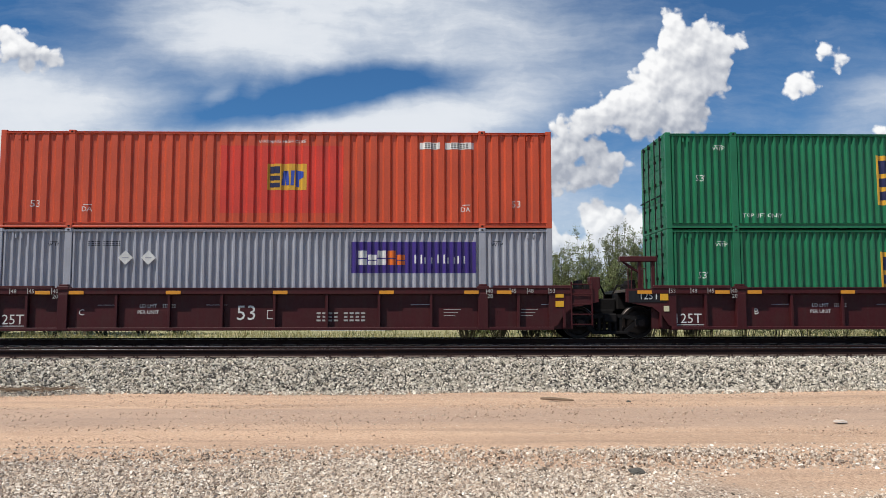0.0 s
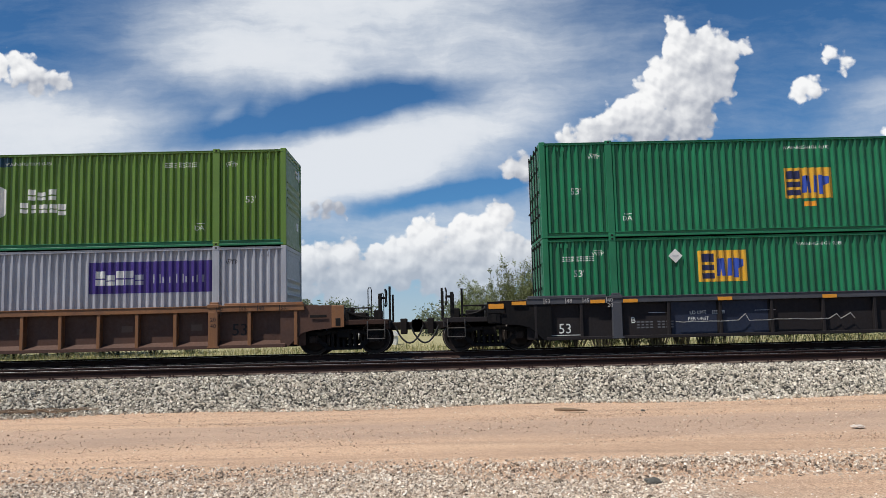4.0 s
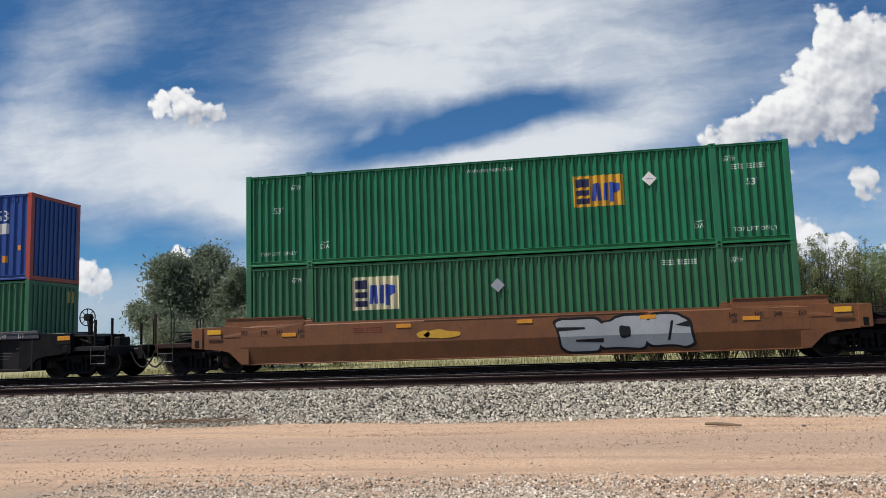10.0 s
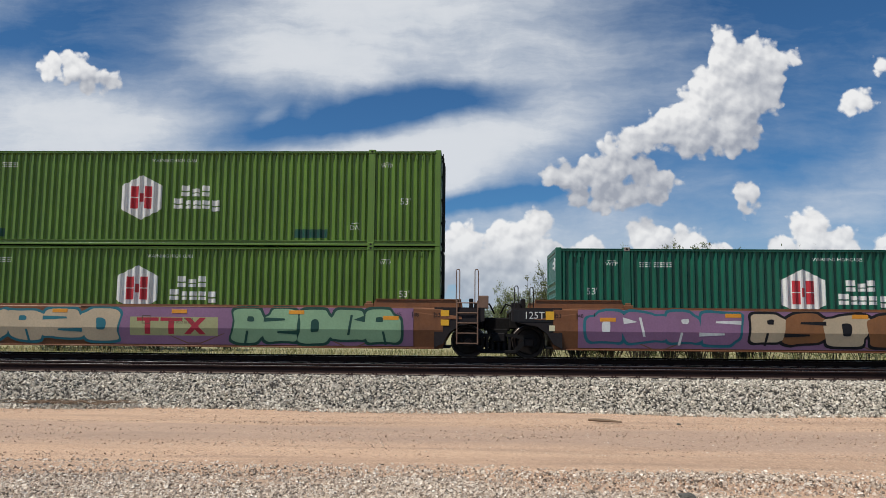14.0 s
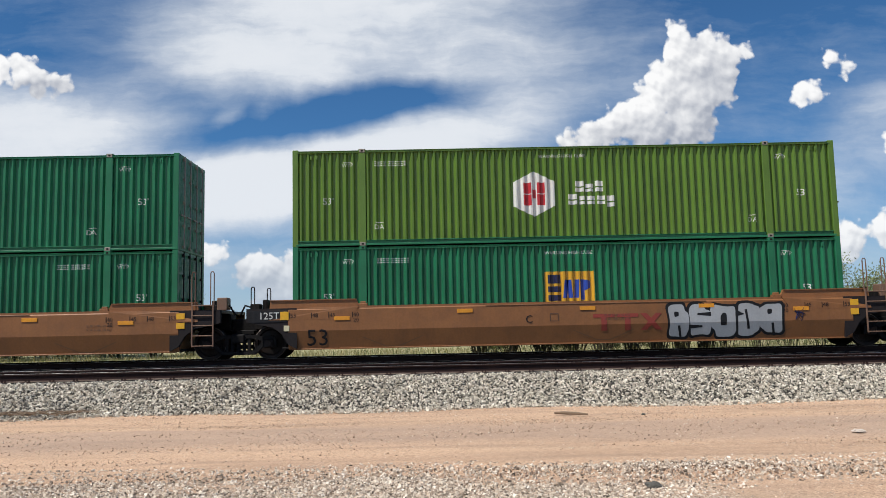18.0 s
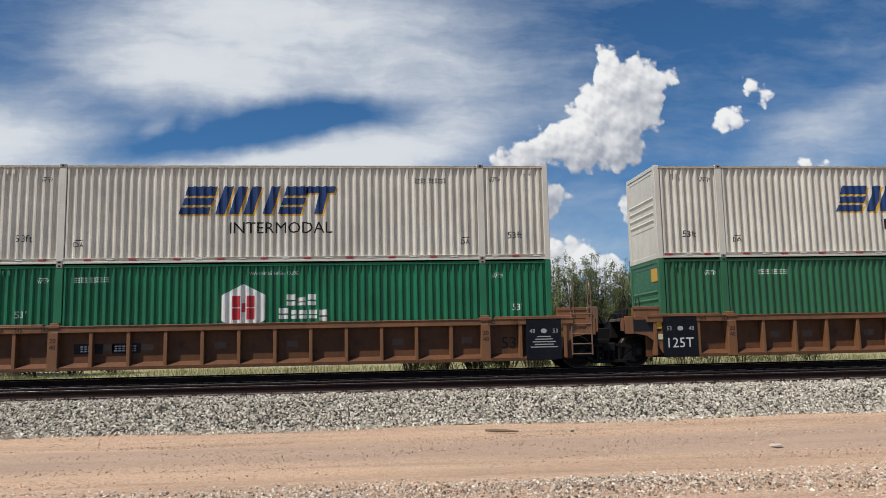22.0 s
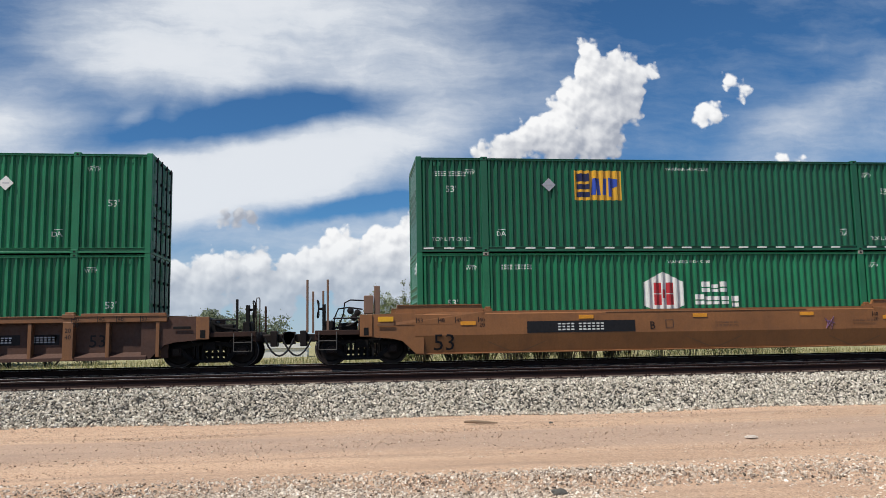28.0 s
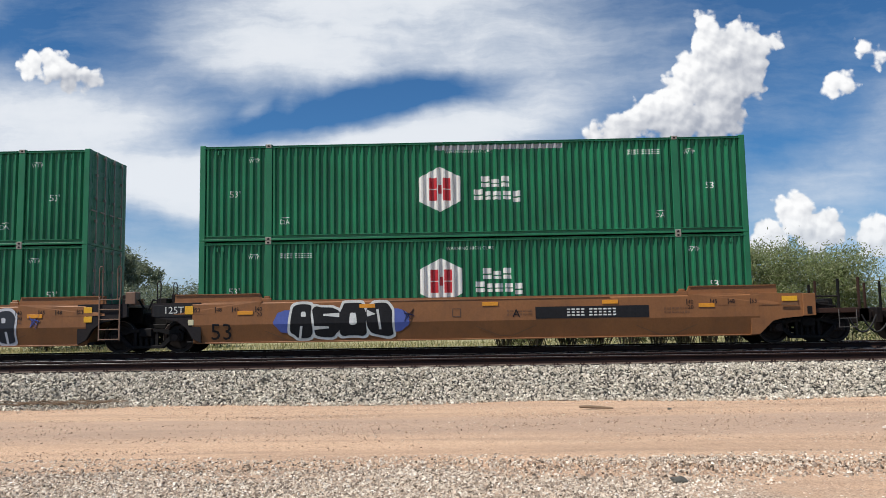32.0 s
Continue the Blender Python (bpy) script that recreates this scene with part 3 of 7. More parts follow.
def build_track(name, mid, top, label):
    t = thing(name, label, "railway track", kind="structure")
    for y in (mid - 0.755, mid + 0.755):
        r = part("rail", rail_shape(-460, 460), RAIL_PAINT, t, "rust-brown steel rail", (0, y, top - 0.172))
        part("rail_foot", Shape().cbox(-60, 60, -0.078, -0.069, -0.004, 0.020, 0.002), FOOT_DUST, r, "dusty foot of the rail")
        part("rail_head", Shape().cbox(-460, 460, -0.027, 0.027, 0.1725, 0.1765, 0.001), TREAD, r, "bright worn running surface")
    for k in range(-72, 73):
        x = k * 0.53 + random.uniform(-0.03, 0.03)
        alike("tie", "tie", lambda: Shape().cbox(-0.115, 0.115, -1.3, 1.3, -0.18, 0, 0.015), TIE_WOOD, t, "", (x, mid + random.uniform(-0.05, 0.05), top - 0.18),
              (0, 0, random.uniform(-1.2, 1.2)))
        for y in (mid - 0.755, mid + 0.755):
            alike("tie_plate", "tie_plate", lambda: Shape().cbox(-0.09, 0.09, -0.17, 0.17, 0, 0.014, 0.004).box(-0.05, -0.02, -0.13, -0.10, 0.01, 0.05).box(0.02, 0.05, -0.13, -0.10, 0.01, 0.05).box(-0.02, 0.015, 0.09, 0.12, 0.01, 0.05),
                  RAIL_PAINT, t, "", (x, y, top - 0.180))
    return t


build_track("track_siding", SIDING, SIDING_TOP, "empty railway track with rusty rails on wooden ties")
build_track("track_main", MAIN, RAIL, "railway track under the freight train")

# ---- writing ----
WORDS = ("53'", "53", "WTP", "DA", "WARNING HIGH CUBE", "TOP LIFT ONLY", "INTERMODAL", "53ft", "125T", "A", "B", "C", "20", "40", "45", "48", "LD LMT", "PER UNIT", "STACK LIMIT 3 HIGH", "TARE WEIGHT")
GLYPHS = {}


def make_words():
    made = []
    for w in WORDS:
        cu = bpy.data.curves.new("word", "FONT")
        cu.body, cu.size, cu.resolution_u = w, 1.0, 2
        made.append((w, new("word", cu)))
    deps = bpy.context.evaluated_depsgraph_get()
    for w, ob in made:
        me = ob.evaluated_get(deps).to_mesh()
        v = [tuple(p.co) for p in me.vertices]
        f = [tuple(p.vertices) for p in me.polygons]
        xs, ys = [p[0] for p in v], [p[1] for p in v]
        h = max(ys) - min(ys)
        GLYPHS[w] = ([((p[0] - min(xs)) / h, (p[1] - min(ys)) / h) for p in v], f, (max(xs) - min(xs)) / h)
    for w, ob in made:
        cu = ob.data
        bpy.data.objects.remove(ob)
        bpy.data.curves.remove(cu)


make_words()


class Flat:
    """Shapes in a plane of x and z, for markings."""

    def __init__(self):
        self.v, self.f = [], []

    def poly(self, pts):
        k = len(self.v)
        self.v += [tuple(p) for p in pts]
        self.f.append(tuple(range(k, k + len(pts))))
        return self

    def rect(self, x0, x1, z0, z1):
        return self.poly([(x0, z0), (x1, z0), (x1, z1), (x0, z1)])

    def slant(self, x0, x1, z0, z1, lean):
        return self.poly([(x0, z0), (x1, z0), (x1 + lean, z1), (x0 + lean, z1)])

    def disc(self, cx, cz, rx, rz, n=20, wobble=0.0, seed=0):
        r = random.Random(seed)
        q = [1 + wobble * r.uniform(-1, 1) for _ in range(n)]
        return self.poly([(cx + rx * q[k] * math.cos(2 * math.pi * k / n), cz + rz * q[k] * math.sin(2 * math.pi * k / n)) for k in range(n)])

    def slit(self, x0, x1, z0, z1, rows=3, lean=0.0, gap=0.22, fan=False):
        """A block cut across into rows; fan: cut upright into strokes with slanted tops."""
        if fan:
            w = (x1 - x0) / rows
            for k in range(rows):
                a = x0 + w * k
                self.poly([(a, z0 + 0.03), (a + w * (1 - gap) / 2, z0), (a + w * (1 - gap), z0 + 0.03), (a + w * (1 - gap), z1), (a, z1 - 0.06)])
            return self
        h = (z1 - z0) / rows
        for k in range(rows):
            lo, hi = z0 + h * k, z0 + h * (k + 1 - (gap if k < rows - 1 else 0))
            a, b = lean * (lo - z0) / (z1 - z0), lean * (hi - z0) / (z1 - z0)
            self.poly([(x0 + a, lo), (x1 + a, lo), (x1 + b, hi), (x0 + b, hi)])
        return self

    def soft(self, cx, cz, rx, rz, seed, n=36, square=0.55, dent=0.10):
        """A swollen, rounded-off block with a smooth uneven rim."""
        r = random.Random(seed)
        a = [r.uniform(0, 6.283) for _ in range(3)]
        pts = []
        for k in range(n):
            q = 2 * math.pi * k / n
            c, s_ = math.cos(q), math.sin(q)
            w = 1 + dent * (0.6 * math.sin(2 * q + a[0]) + 0.6 * math.sin(3 * q + a[1]) + 0.35 * math.sin(5 * q + a[2]))
            pts.append((cx + rx * w * math.copysign(abs(c) ** square, c), cz + rz * min(w, 1.06) * math.copysign(abs(s_) ** square, s_)))
        return self.poly(pts)

    def word(self, w, cx, cz, h):
        v, f, wide = GLYPHS[w]
        k = len(self.v)
        self.v += [(cx + (x - wide / 2) * h, cz + (y - 0.5) * h) for x, y in v]
        self.f += [tuple(i + k for i in q) for q in f]
        return self

    def bars(self, groups, cx, cz, h, lean=0.0):
        """Plain bars, one for each sign of a code that is not spelt out."""
        w, gap = h * 0.46, h * 0.18
        total = sum(g * (w + gap) for g in groups) + (len(groups) - 1) * w
        x = cx - total / 2
        for g in groups:
            for _ in range(g):
                t = h * 0.2
                self.slant(x, x + w, cz + h / 2 - t, cz + h / 2, 0)
                self.slant(x, x + w, cz - h / 2, cz - h / 2 + t, 0)
                self.slant(x + w * 0.1, x + w * 0.9, cz - t / 2, cz + t / 2, 0)
                x += w + gap
            x += w
        return self


# ---- containers ----
class Wave:
    """The corrugation of a container's side: flat outside, flat inside, with slopes between."""

    def __init__(self, pitch=0.22, outer=0.044, slope=0.046, deep=0.068):
        self.pitch, self.outer, self.slope, self.deep = pitch, outer, slope, deep

    def breaks(self, x0, x1):
        out = []
        k0, k1 = int(x0 / self.pitch) - 1, int(x1 / self.pitch) + 2
        for k in range(k0, k1):
            b = k * self.pitch
            out += [b, b + self.outer, b + self.outer + self.slope, b + self.pitch - self.slope]
        return [x for x in out if x0 < x < x1]

    def y(self, x):
        u = x % self.pitch
        if u <= self.outer + 1e-6:
            return 0.012
        if u <= self.outer + self.slope:
            return 0.012 + self.deep * (u - self.outer) / self.slope
        if u <= self.pitch - self.slope:
            return 0.012 + self.deep
        return 0.012 + self.deep * (self.pitch - u) / self.slope


FINE, BROAD, PLAIN = Wave(), Wave(0.40, 0.18, 0.05, 0.055), Wave(1.22, 1.19, 0.01, 0.004)
SECTIONS = ((0.17, LIFT - 0.11), (LIFT + 0.11, LONG - LIFT - 0.11), (LONG - LIFT + 0.11, LONG - 0.17))
LOW, TOP = 0.17, 2.80


def wall_shape(wave, x0, x1):
    s = Shape()
    xs = [x0] + wave.breaks(x0, x1) + [x1]
    v = []
    for x in xs:
        y = wave.y(x)
        v += [(x, y, LOW), (x, y, TOP), (x, 0.11, LOW), (x, 0.11, TOP)]
    f = []
    for k in range(len(xs) - 1):
        a, b = 4 * k, 4 * k + 4
        f += [(a, b, b + 1, a + 1), (a + 2, a + 3, b + 3, b + 2), (a, a + 2, b + 2, b), (a + 1, b + 1, b + 3, a + 3)]
    return s.add(v, f)


def marking(name, flat, material, box, wave, label="", proud=0.004):
    """Paint that follows the corrugation."""
    bm = bmesh.new()
    vs = [bm.verts.new((x, 0, z)) for x, z in flat.v]
    for f in flat.f:
        try:
            bm.faces.new([vs[i] for i in f])
        except ValueError:
            pass
    lo, hi = min(p[0] for p in flat.v), max(p[0] for p in flat.v)
    for x in wave.breaks(lo + 1e-4, hi - 1e-4):
        bmesh.ops.bisect_plane(bm, geom=bm.verts[:] + bm.edges[:] + bm.faces[:], plane_co=(x, 0, 0), plane_no=(1, 0, 0))
    for v in bm.verts:
        v.co.y = wave.y(v.co.x) - proud
    for f in bm.faces:
        if f.normal.y > 0:
            f.normal_flip()
    me = bpy.data.meshes.new(name)
    bm.to_mesh(me)
    bm.free()
    me.materials.append(material)
    ob = part(name, me, material, box, label)
    if name in ("lettering", "code_bars", "size_mark"):
        ob["kind"] = "stuff"
    return ob


def plain_end():
    return Shape().box(-0.02, 0.05, 0.1, WIDE - 0.1, 0.1, 2.82)


def louvre():
    z = 0.0
    return Shape().add([(-0.019, 0.22, z), (-0.019, WIDE - 0.22, z), (-0.05, 0.22, z - 0.05), (-0.05, WIDE - 0.22, z - 0.05), (-0.019, 0.22, z - 0.14), (-0.019, WIDE - 0.22, z - 0.14)],
                       [(0, 1, 3, 2), (2, 3, 5, 4), (0, 2, 4), (1, 5, 3)])


def end_frame(high):
    s = Shape()
    s.add([(x, y, z) for x in (-0.03, -0.018) for y, z in ((0.2, 0), (0.25, 0), (0.25, high - 0.05), (WIDE - 0.25, high - 0.05), (WIDE - 0.25, 0), (WIDE - 0.2, 0), (WIDE - 0.2, high), (0.2, high))],
          [(0, 1, 2, 7), (2, 3, 6, 7), (3, 4, 5, 6), (15, 10, 9, 8), (15, 14, 11, 10), (14, 13, 12, 11)] + [(k, (k + 1) % 8, (k + 1) % 8 + 8, k + 8) for k in range(8)])
    return s


def end_rib():
    return Shape().bar([(-0.075, 0.16), (0.075, 0.16), (0.04, 2.74), (-0.04, 2.74)], -0.05, -0.021)


def door_leaf():
    s = Shape().cbox(-0.035, 0.02, 0.13, WIDE / 2 - 0.01, 0.14, 2.78, 0.012)
    for z in (0.55, 1.05, 1.55, 2.05, 2.5):
        s.box(-0.045, -0.03, 0.2, WIDE / 2 - 0.08, z - 0.16, z + 0.16)
    return s


def door_bar():
    s = Shape().tube([(-0.085, 0, 0.05), (-0.085, 0, 2.86)], 0.019, 8)
    for z in (0.12, 0.75, 1.45, 2.15, 2.76):
        s.box(-0.10, -0.03, -0.045, 0.045, z - 0.04, z + 0.04)
    s.box(-0.115, -0.085, -0.01, 0.34, 1.02, 1.06)
    return s


def casting():
    s = Shape().cbox(-0.085, 0.085, -0.012, 0.16, -0.055, 0.055, 0.008)
    return s


# a dark disc on the casting, standing for the shade in its hole
def casting_hole():
    return Shape().prism([(0.036 * math.cos(k * math.pi / 5), 0.028 * math.sin(k * math.pi / 5)) for k in range(10)], -0.016, -0.008)


def container(unit, tier, body, wave=FINE, doors="R", post=None, caps=None, label="", dash=None, rails=None, badge=None):
    """A 53-foot container: its near lower corner at the origin, its length along x."""
    z = DECK + tier * HIGH
    box = thing("shipping_container", label, "shipping container", (STARTS[unit], Y0, z), "containers on the freight train")
    badge = badge or ("hub" if (unit, tier) in HUBS else "emp" if body in (GREEN, GREEN_DULL, ORANGE) else None)
    post, caps, rails = post or body, caps or body, rails or body
    tag = f"wave{wave.pitch}"
    for k, (a, b) in enumerate(SECTIONS):
        alike("side_wall", (tag, k), lambda: wall_shape(wave, a, b), body, box)
        alike("side_wall", (tag, k), lambda: wall_shape(wave, a, b), body, box, "", (LONG, WIDE, 0), (0, 0, 180))
    for y in (0, 1):
        at, turn = ((LONG, WIDE, 0), (0, 0, 180)) if y else ((0, 0, 0), (0, 0, 0))
        alike("bottom_rail", "bottom_rail", lambda: Shape().bar([(-0.004, 0.02), (0.10, 0.02), (0.10, 0.172), (0.002, 0.172), (0.0, 0.158), (0.045, 0.15), (0.045, 0.085), (0.0, 0.075), (-0.004, 0.07)], 0.1, LONG - 0.1), rails, box, "", at, turn)
        alike("top_rail", "top_rail", lambda: Shape().bar([(-0.006, 2.795), (0.10, 2.795), (0.10, 2.866), (0.03, 2.866), (0.0, 2.856), (0.022, 2.842), (0.022, 2.815), (-0.006, 2.808)], 0.1, LONG - 0.1), body, box, "", at, turn)
        for x in (0.085, LONG - 0.085):
            alike("corner_post", "corner_post", lambda: Shape().cbox(-0.085, 0.085, 0.0, 0.16, 0.0, HIGH - 0.002, 0.012), post, box, "", (x, WIDE if y else 0, 0), (0, 0, 180 * y))
        for x in (LIFT, LONG - LIFT):
            alike("lift_post", "lift_post", lambda: Shape().cbox(-0.105, 0.105, 0.0, 0.12, 0.0, HIGH + 0.004, 0.012), body, box, "", (x, WIDE if y else 0, 0), (0, 0, 180 * y))
            for z0 in (0.06, HIGH - 0.05):
                alike("casting", "casting", casting, caps, box, "", (x, WIDE if y else 0, z0), (0, 0, 180 * y))
                if y == 0:
                    alike("casting_hole", "casting_hole", casting_hole, STEEL_DARK, box, "", (x, 0, z0))
        if y == 0:
            for x in (0.55, 0.72, LONG - 0.55, LONG - 0.72):
                alike("vent", "vent", lambda: Shape().cbox(-0.025, 0.025, -0.012, 0.02, -0.06, 0.06, 0.006), body, box, "", (x, 0.012, 2.66))
    alike("roof", "roof", lambda: Shape().cbox(0.05, LONG - 0.05, 0.10, WIDE - 0.10, 2.79, 2.845, 0.02), body, box)
    alike("floor", "floor", lambda: Shape().box(0.05, LONG - 0.05, 0.10, WIDE - 0.10, 0.03, 0.15), STEEL_DARK, box)
    for end, x, turn in (("L", 0.04, (0, 0, 0)), ("R", LONG - 0.04, (0, 0, 180))):
        at = lambda y: (x, y if turn[2] == 0 else WIDE - y, 0)
        if end == doors:
            for side in (0, 1):
                alike("door", ("door", side), (lambda: door_leaf()) if side == 0 else (lambda: mirrored(door_leaf(), WIDE)), body, box, "container door", at(0), turn)
            for y in (0.42, 0.98, WIDE - 0.98, WIDE - 0.42):
                alike("locking_bar", "locking_bar", door_bar, caps if caps is not body else STEEL_DARK, box, "steel locking bar", at(y), turn)
            ends_of(box, post, at(0), turn)
        else:
            alike("end_wall", "end_wall", plain_end, body, box, "", at(0), turn)
            if unit == 5:
                for k in range(10):
                    alike("end_rib", "end_rib", end_rib, body, box, "", at(0.22 + k * 0.235), turn)
            else:
                for z0 in (1.95, 1.72, 1.49, 1.26):
                    alike("louvre", "louvre", louvre, body, box, "", (*at(0)[:2], z0), turn)
                for z0, high in ((0.25, 0.8), (2.1, 0.6)):
                    alike("end_frame", ("end_frame", high), lambda: end_frame(high), body, box, "", (*at(0)[:2], z0), turn)
            if badge:
                hexagon = [(-0.13, -0.1), (0, -0.2), (0.13, -0.1), (0.13, 0.1), (0, 0.2), (-0.13, 0.1)]
                shape = hexagon if badge == "hub" else [(-0.26, -0.2), (0.26, -0.2), (0.26, 0.2), (-0.26, 0.2)]
                v = [(-0.036 if k < len(shape) else -0.02, 0.42 + p[0], 2.42 + p[1]) for k, p in enumerate(shape + shape)]
                n = len(shape)
                ring = [(k, (k + 1) % n, (k + 1) % n + n, k + n) for k in range(n)]
                part("end_badge", Shape().add(v, [tuple(range(n)), tuple(range(2 * n - 1, n - 1, -1))] + ring), WHITE if badge == "hub" else YELLOW, box, "company badge", at(0), turn)
                part("end_badge", Shape().box(-0.034, -0.02, 0.62, 0.95, 2.44, 2.52).box(-0.034, -0.02, 0.62, 0.95, 2.30, 2.38) if badge == "hub" else Shape().box(-0.034, -0.02, 0.25, 0.33, 2.3, 2.55), WHITE if badge == "hub" else NAVY, box, "", at(0), turn)
                part("end_text", Shape().box(-0.034, -0.02, 0.55, 0.85, 0.62, 0.86), WHITE, box, "white data patch", at(0), turn)
            ends_of(box, post, at(0), turn)
    if dash:
        for k in range(26):
            x = 0.35 + k * 0.615
            if not any(abs(x - p) < 0.3 for p in (LIFT, LONG - LIFT)):
                half, tall = (0.15, 0.024) if len(dash) == 1 else (0.10, 0.017)
                alike("reflector_strip", ("reflector_strip", half), lambda: Shape().cbox(-half, half, -0.012, 0.05, -tall, tall, 0.002), dash[k % len(dash)], box, "", (x, 0, 0.118))
    BOXES.append((box, unit, z))
    return box


HUBS = {(2, 1), (7, 0), (8, 0), (8, 1), (9, 0), (10, 1), (11, 1), (12, 1), (13, 0), (16, 0), (17, 0), (18, 0), (18, 1), (19, 0), (19, 1)}


def ends_of(box, post, at, turn):
    alike("end_header", "end_header", lambda: Shape().cbox(-0.04, 0.06, 0.1, WIDE - 0.1, 2.76, HIGH - 0.01), post, box, "", at, turn)
    alike("end_sill", "end_sill", lambda: Shape().cbox(-0.04, 0.06, 0.1, WIDE - 0.1, 0.0, 0.15), post, box, "", at, turn)


def mirrored(s, wide):
    s.v = [(x, wide - y, z) for x, y, z in s.v]
    s.f = [f[::-1] for f in s.f]
    return s


BOXES, CARS, WHEELS = [], [], []


def signs(box, wave, ink, wtp=True, da=True, warn=None, ends="53'", ends_z=1.45, lift=False, code=None, code_z=2.45, code_groups=(4, 6)):
    if ends:
        for x in (1.05, LONG - 1.05):
            marking("size_mark", Flat().word(ends, x, ends_z, 0.20), ink, box, wave, "painted size mark")
    if wtp:
        for x in (1.62, LONG - 1.62):
            marking("lettering", Flat().word("WTP", x, 2.42, 0.11).rect(x - 0.12, x + 0.12, 2.50, 2.515), ink, box, wave)
    if da:
        for x in (2.55, LONG - 2.55):
            marking("lettering", Flat().word("DA", x, 0.56, 0.14).rect(x - 0.1, x + 0.13, 0.68, 0.70), ink, box, wave)
    if warn:
        marking("lettering", Flat().word("WARNING HIGH CUBE", warn, 2.58, 0.095), ink, box, wave)
    if lift:
        for x in ((2.9, LONG - 2.8) if lift == 1 else (1.05, LONG - 1.05)):
            marking("lettering", Flat().word("TOP LIFT ONLY", x, 0.40, 0.12), ink, box, wave)
    if code:
        marking("code_bars", Flat().bars(code_groups, code, code_z, 0.14), ink, box, wave)


def placard(box, wave, x, z, material=None):
    s = Shape().prism([(x - 0.21, z), (x, z - 0.21), (x + 0.21, z), (x, z + 0.21)], -0.006, 0.014)
    p = part("placard", s, material or WHITE, box, "diamond-shaped metal placard holder")
    part("placard_bar", Shape().box(x - 0.09, x + 0.09, -0.010, -0.006, z - 0.012, z + 0.012), GREY, p)


def emp(box, wave, x, z, w=1.45, h=0.92, panel=None):
    """Company panel, drawn as plain blocks."""
    marking("logo_panel", Flat().rect(x - w / 2, x + w / 2, z - h / 2, z + h / 2), panel or YELLOW, box, wave, "company panel with dark blue blocks", 0.004)
    c, d = z - 0.40 * h, z + 0.40 * h
    marking("logo_block", Flat().slit(x - 0.44 * w, x - 0.18 * w, c, d, 3, 0.0, 0.34), NAVY, box, wave, "", 0.007)
    for k in range(3):
        a = x + (-0.14 + 0.115 * k) * w
        marking("logo_block", Flat().slant(a, a + 0.085 * w, c + 0.08 * h, d - 0.16 * h, (0.04, -0.03, 0.02)[k] * w), BLUE, box, wave, "", 0.0075)
    marking("logo_block", Flat().poly([(x + 0.22 * w, c + 0.02 * h), (x + 0.30 * w, c + 0.02 * h), (x + 0.30 * w, z - 0.10 * h), (x + 0.42 * w, z - 0.02 * h), (x + 0.42 * w, d - 0.20 * h), (x + 0.22 * w, d - 0.14 * h)]), BLUE, box, wave, "", 0.0075)


def hub(box, wave, x, z=1.45, text=True):
    """White hexagon with a red mark, and a white two-line word drawn as bars."""
    marking("logo_panel", Flat().poly([(x - 0.62, z - 0.36), (x, z - 0.68), (x + 0.62, z - 0.36), (x + 0.62, z + 0.36), (x, z + 0.68), (x - 0.62, z + 0.36)]), WHITE, box, wave, "white hexagonal company panel")
    for dx in (-0.20, 0.20):
        for z0, z1 in ((z - 0.34, z - 0.015), (z + 0.015, z + 0.34)):
            marking("logo_block", Flat().rect(x + dx - 0.115, x + dx + 0.115, z0, z1), RED, box, wave, "", 0.007)
    marking("logo_block", Flat().rect(x - 0.05, x + 0.05, z - 0.13, z + 0.13), RED, box, wave, "", 0.007)
    if text:
        q = x + 1.0
        for a, b, lo, hi in ((0.22, 0.47, 0.04, 0.36), (0.53, 0.76, 0.04, 0.27), (0.82, 1.05, 0.04, 0.36),
                             (0.0, 0.27, -0.34, -0.03), (0.34, 0.50, -0.34, -0.09), (0.56, 0.80, -0.34, -0.09), (0.86, 1.09, -0.34, -0.09), (1.15, 1.38, -0.42, -0.09)):
            marking("logo_bar", Flat().slit(q + a, q + b, z + lo, z + hi, 2, 0.0, 0.26), WHITE, box, wave, "", 0.006)


def patch(box, wave, x0, x1, z0, z1, material, label):
    marking("paint_patch", Flat().rect(x0, x1, z0, z1), material, box, wave, label, 0.002)


def swift(box, wave, x, material, shade):
    """A leaning company word of plain blocks, with the word below it."""
    x -= 0.33
    for u0, u1 in ((0.0, 0.84), (1.02, 2.18), (2.38, 2.64), (2.82, 3.48), (3.66, 4.40)):
        for name, m, dx, dz, pr in (("logo_shadow", shade, 0.05, -0.05, 0.004), ("logo_bar", material, 0, 0, 0.007)):
            lo, hi, k = 1.42 + dz, 2.24 + dz, 0.26
            f = Flat()
            if u1 - u0 < 0.32:
                f.slant(x + u0 + dx, x + u1 + dx, lo, hi, k)
            elif u0 > 3.5:
                f.slant(x + u0 + dx - 0.05, x + u1 + dx + 0.05, hi - 0.2, hi, 0.06).slant(x + u0 + dx + 0.2, x + u0 + dx + 0.44, lo, hi - 0.2, 0.16)
            else:
                if u1 - u0 > 0.9:
                    for q in range(3):
                        f.slant(x + u0 + dx + 0.40 * q, x + u0 + dx + 0.40 * q + 0.28, lo, hi, k)
                else:
                    f.slit(x + u0 + dx, x + u1 + dx, lo, hi, 3, k, 0.24)
            marking(name, f, m, box, wave, "leaning block of a company word", pr)
    marking("lettering", Flat().word("INTERMODAL", x + 2.92, 1.02, 0.335), BLACK, box, wave)


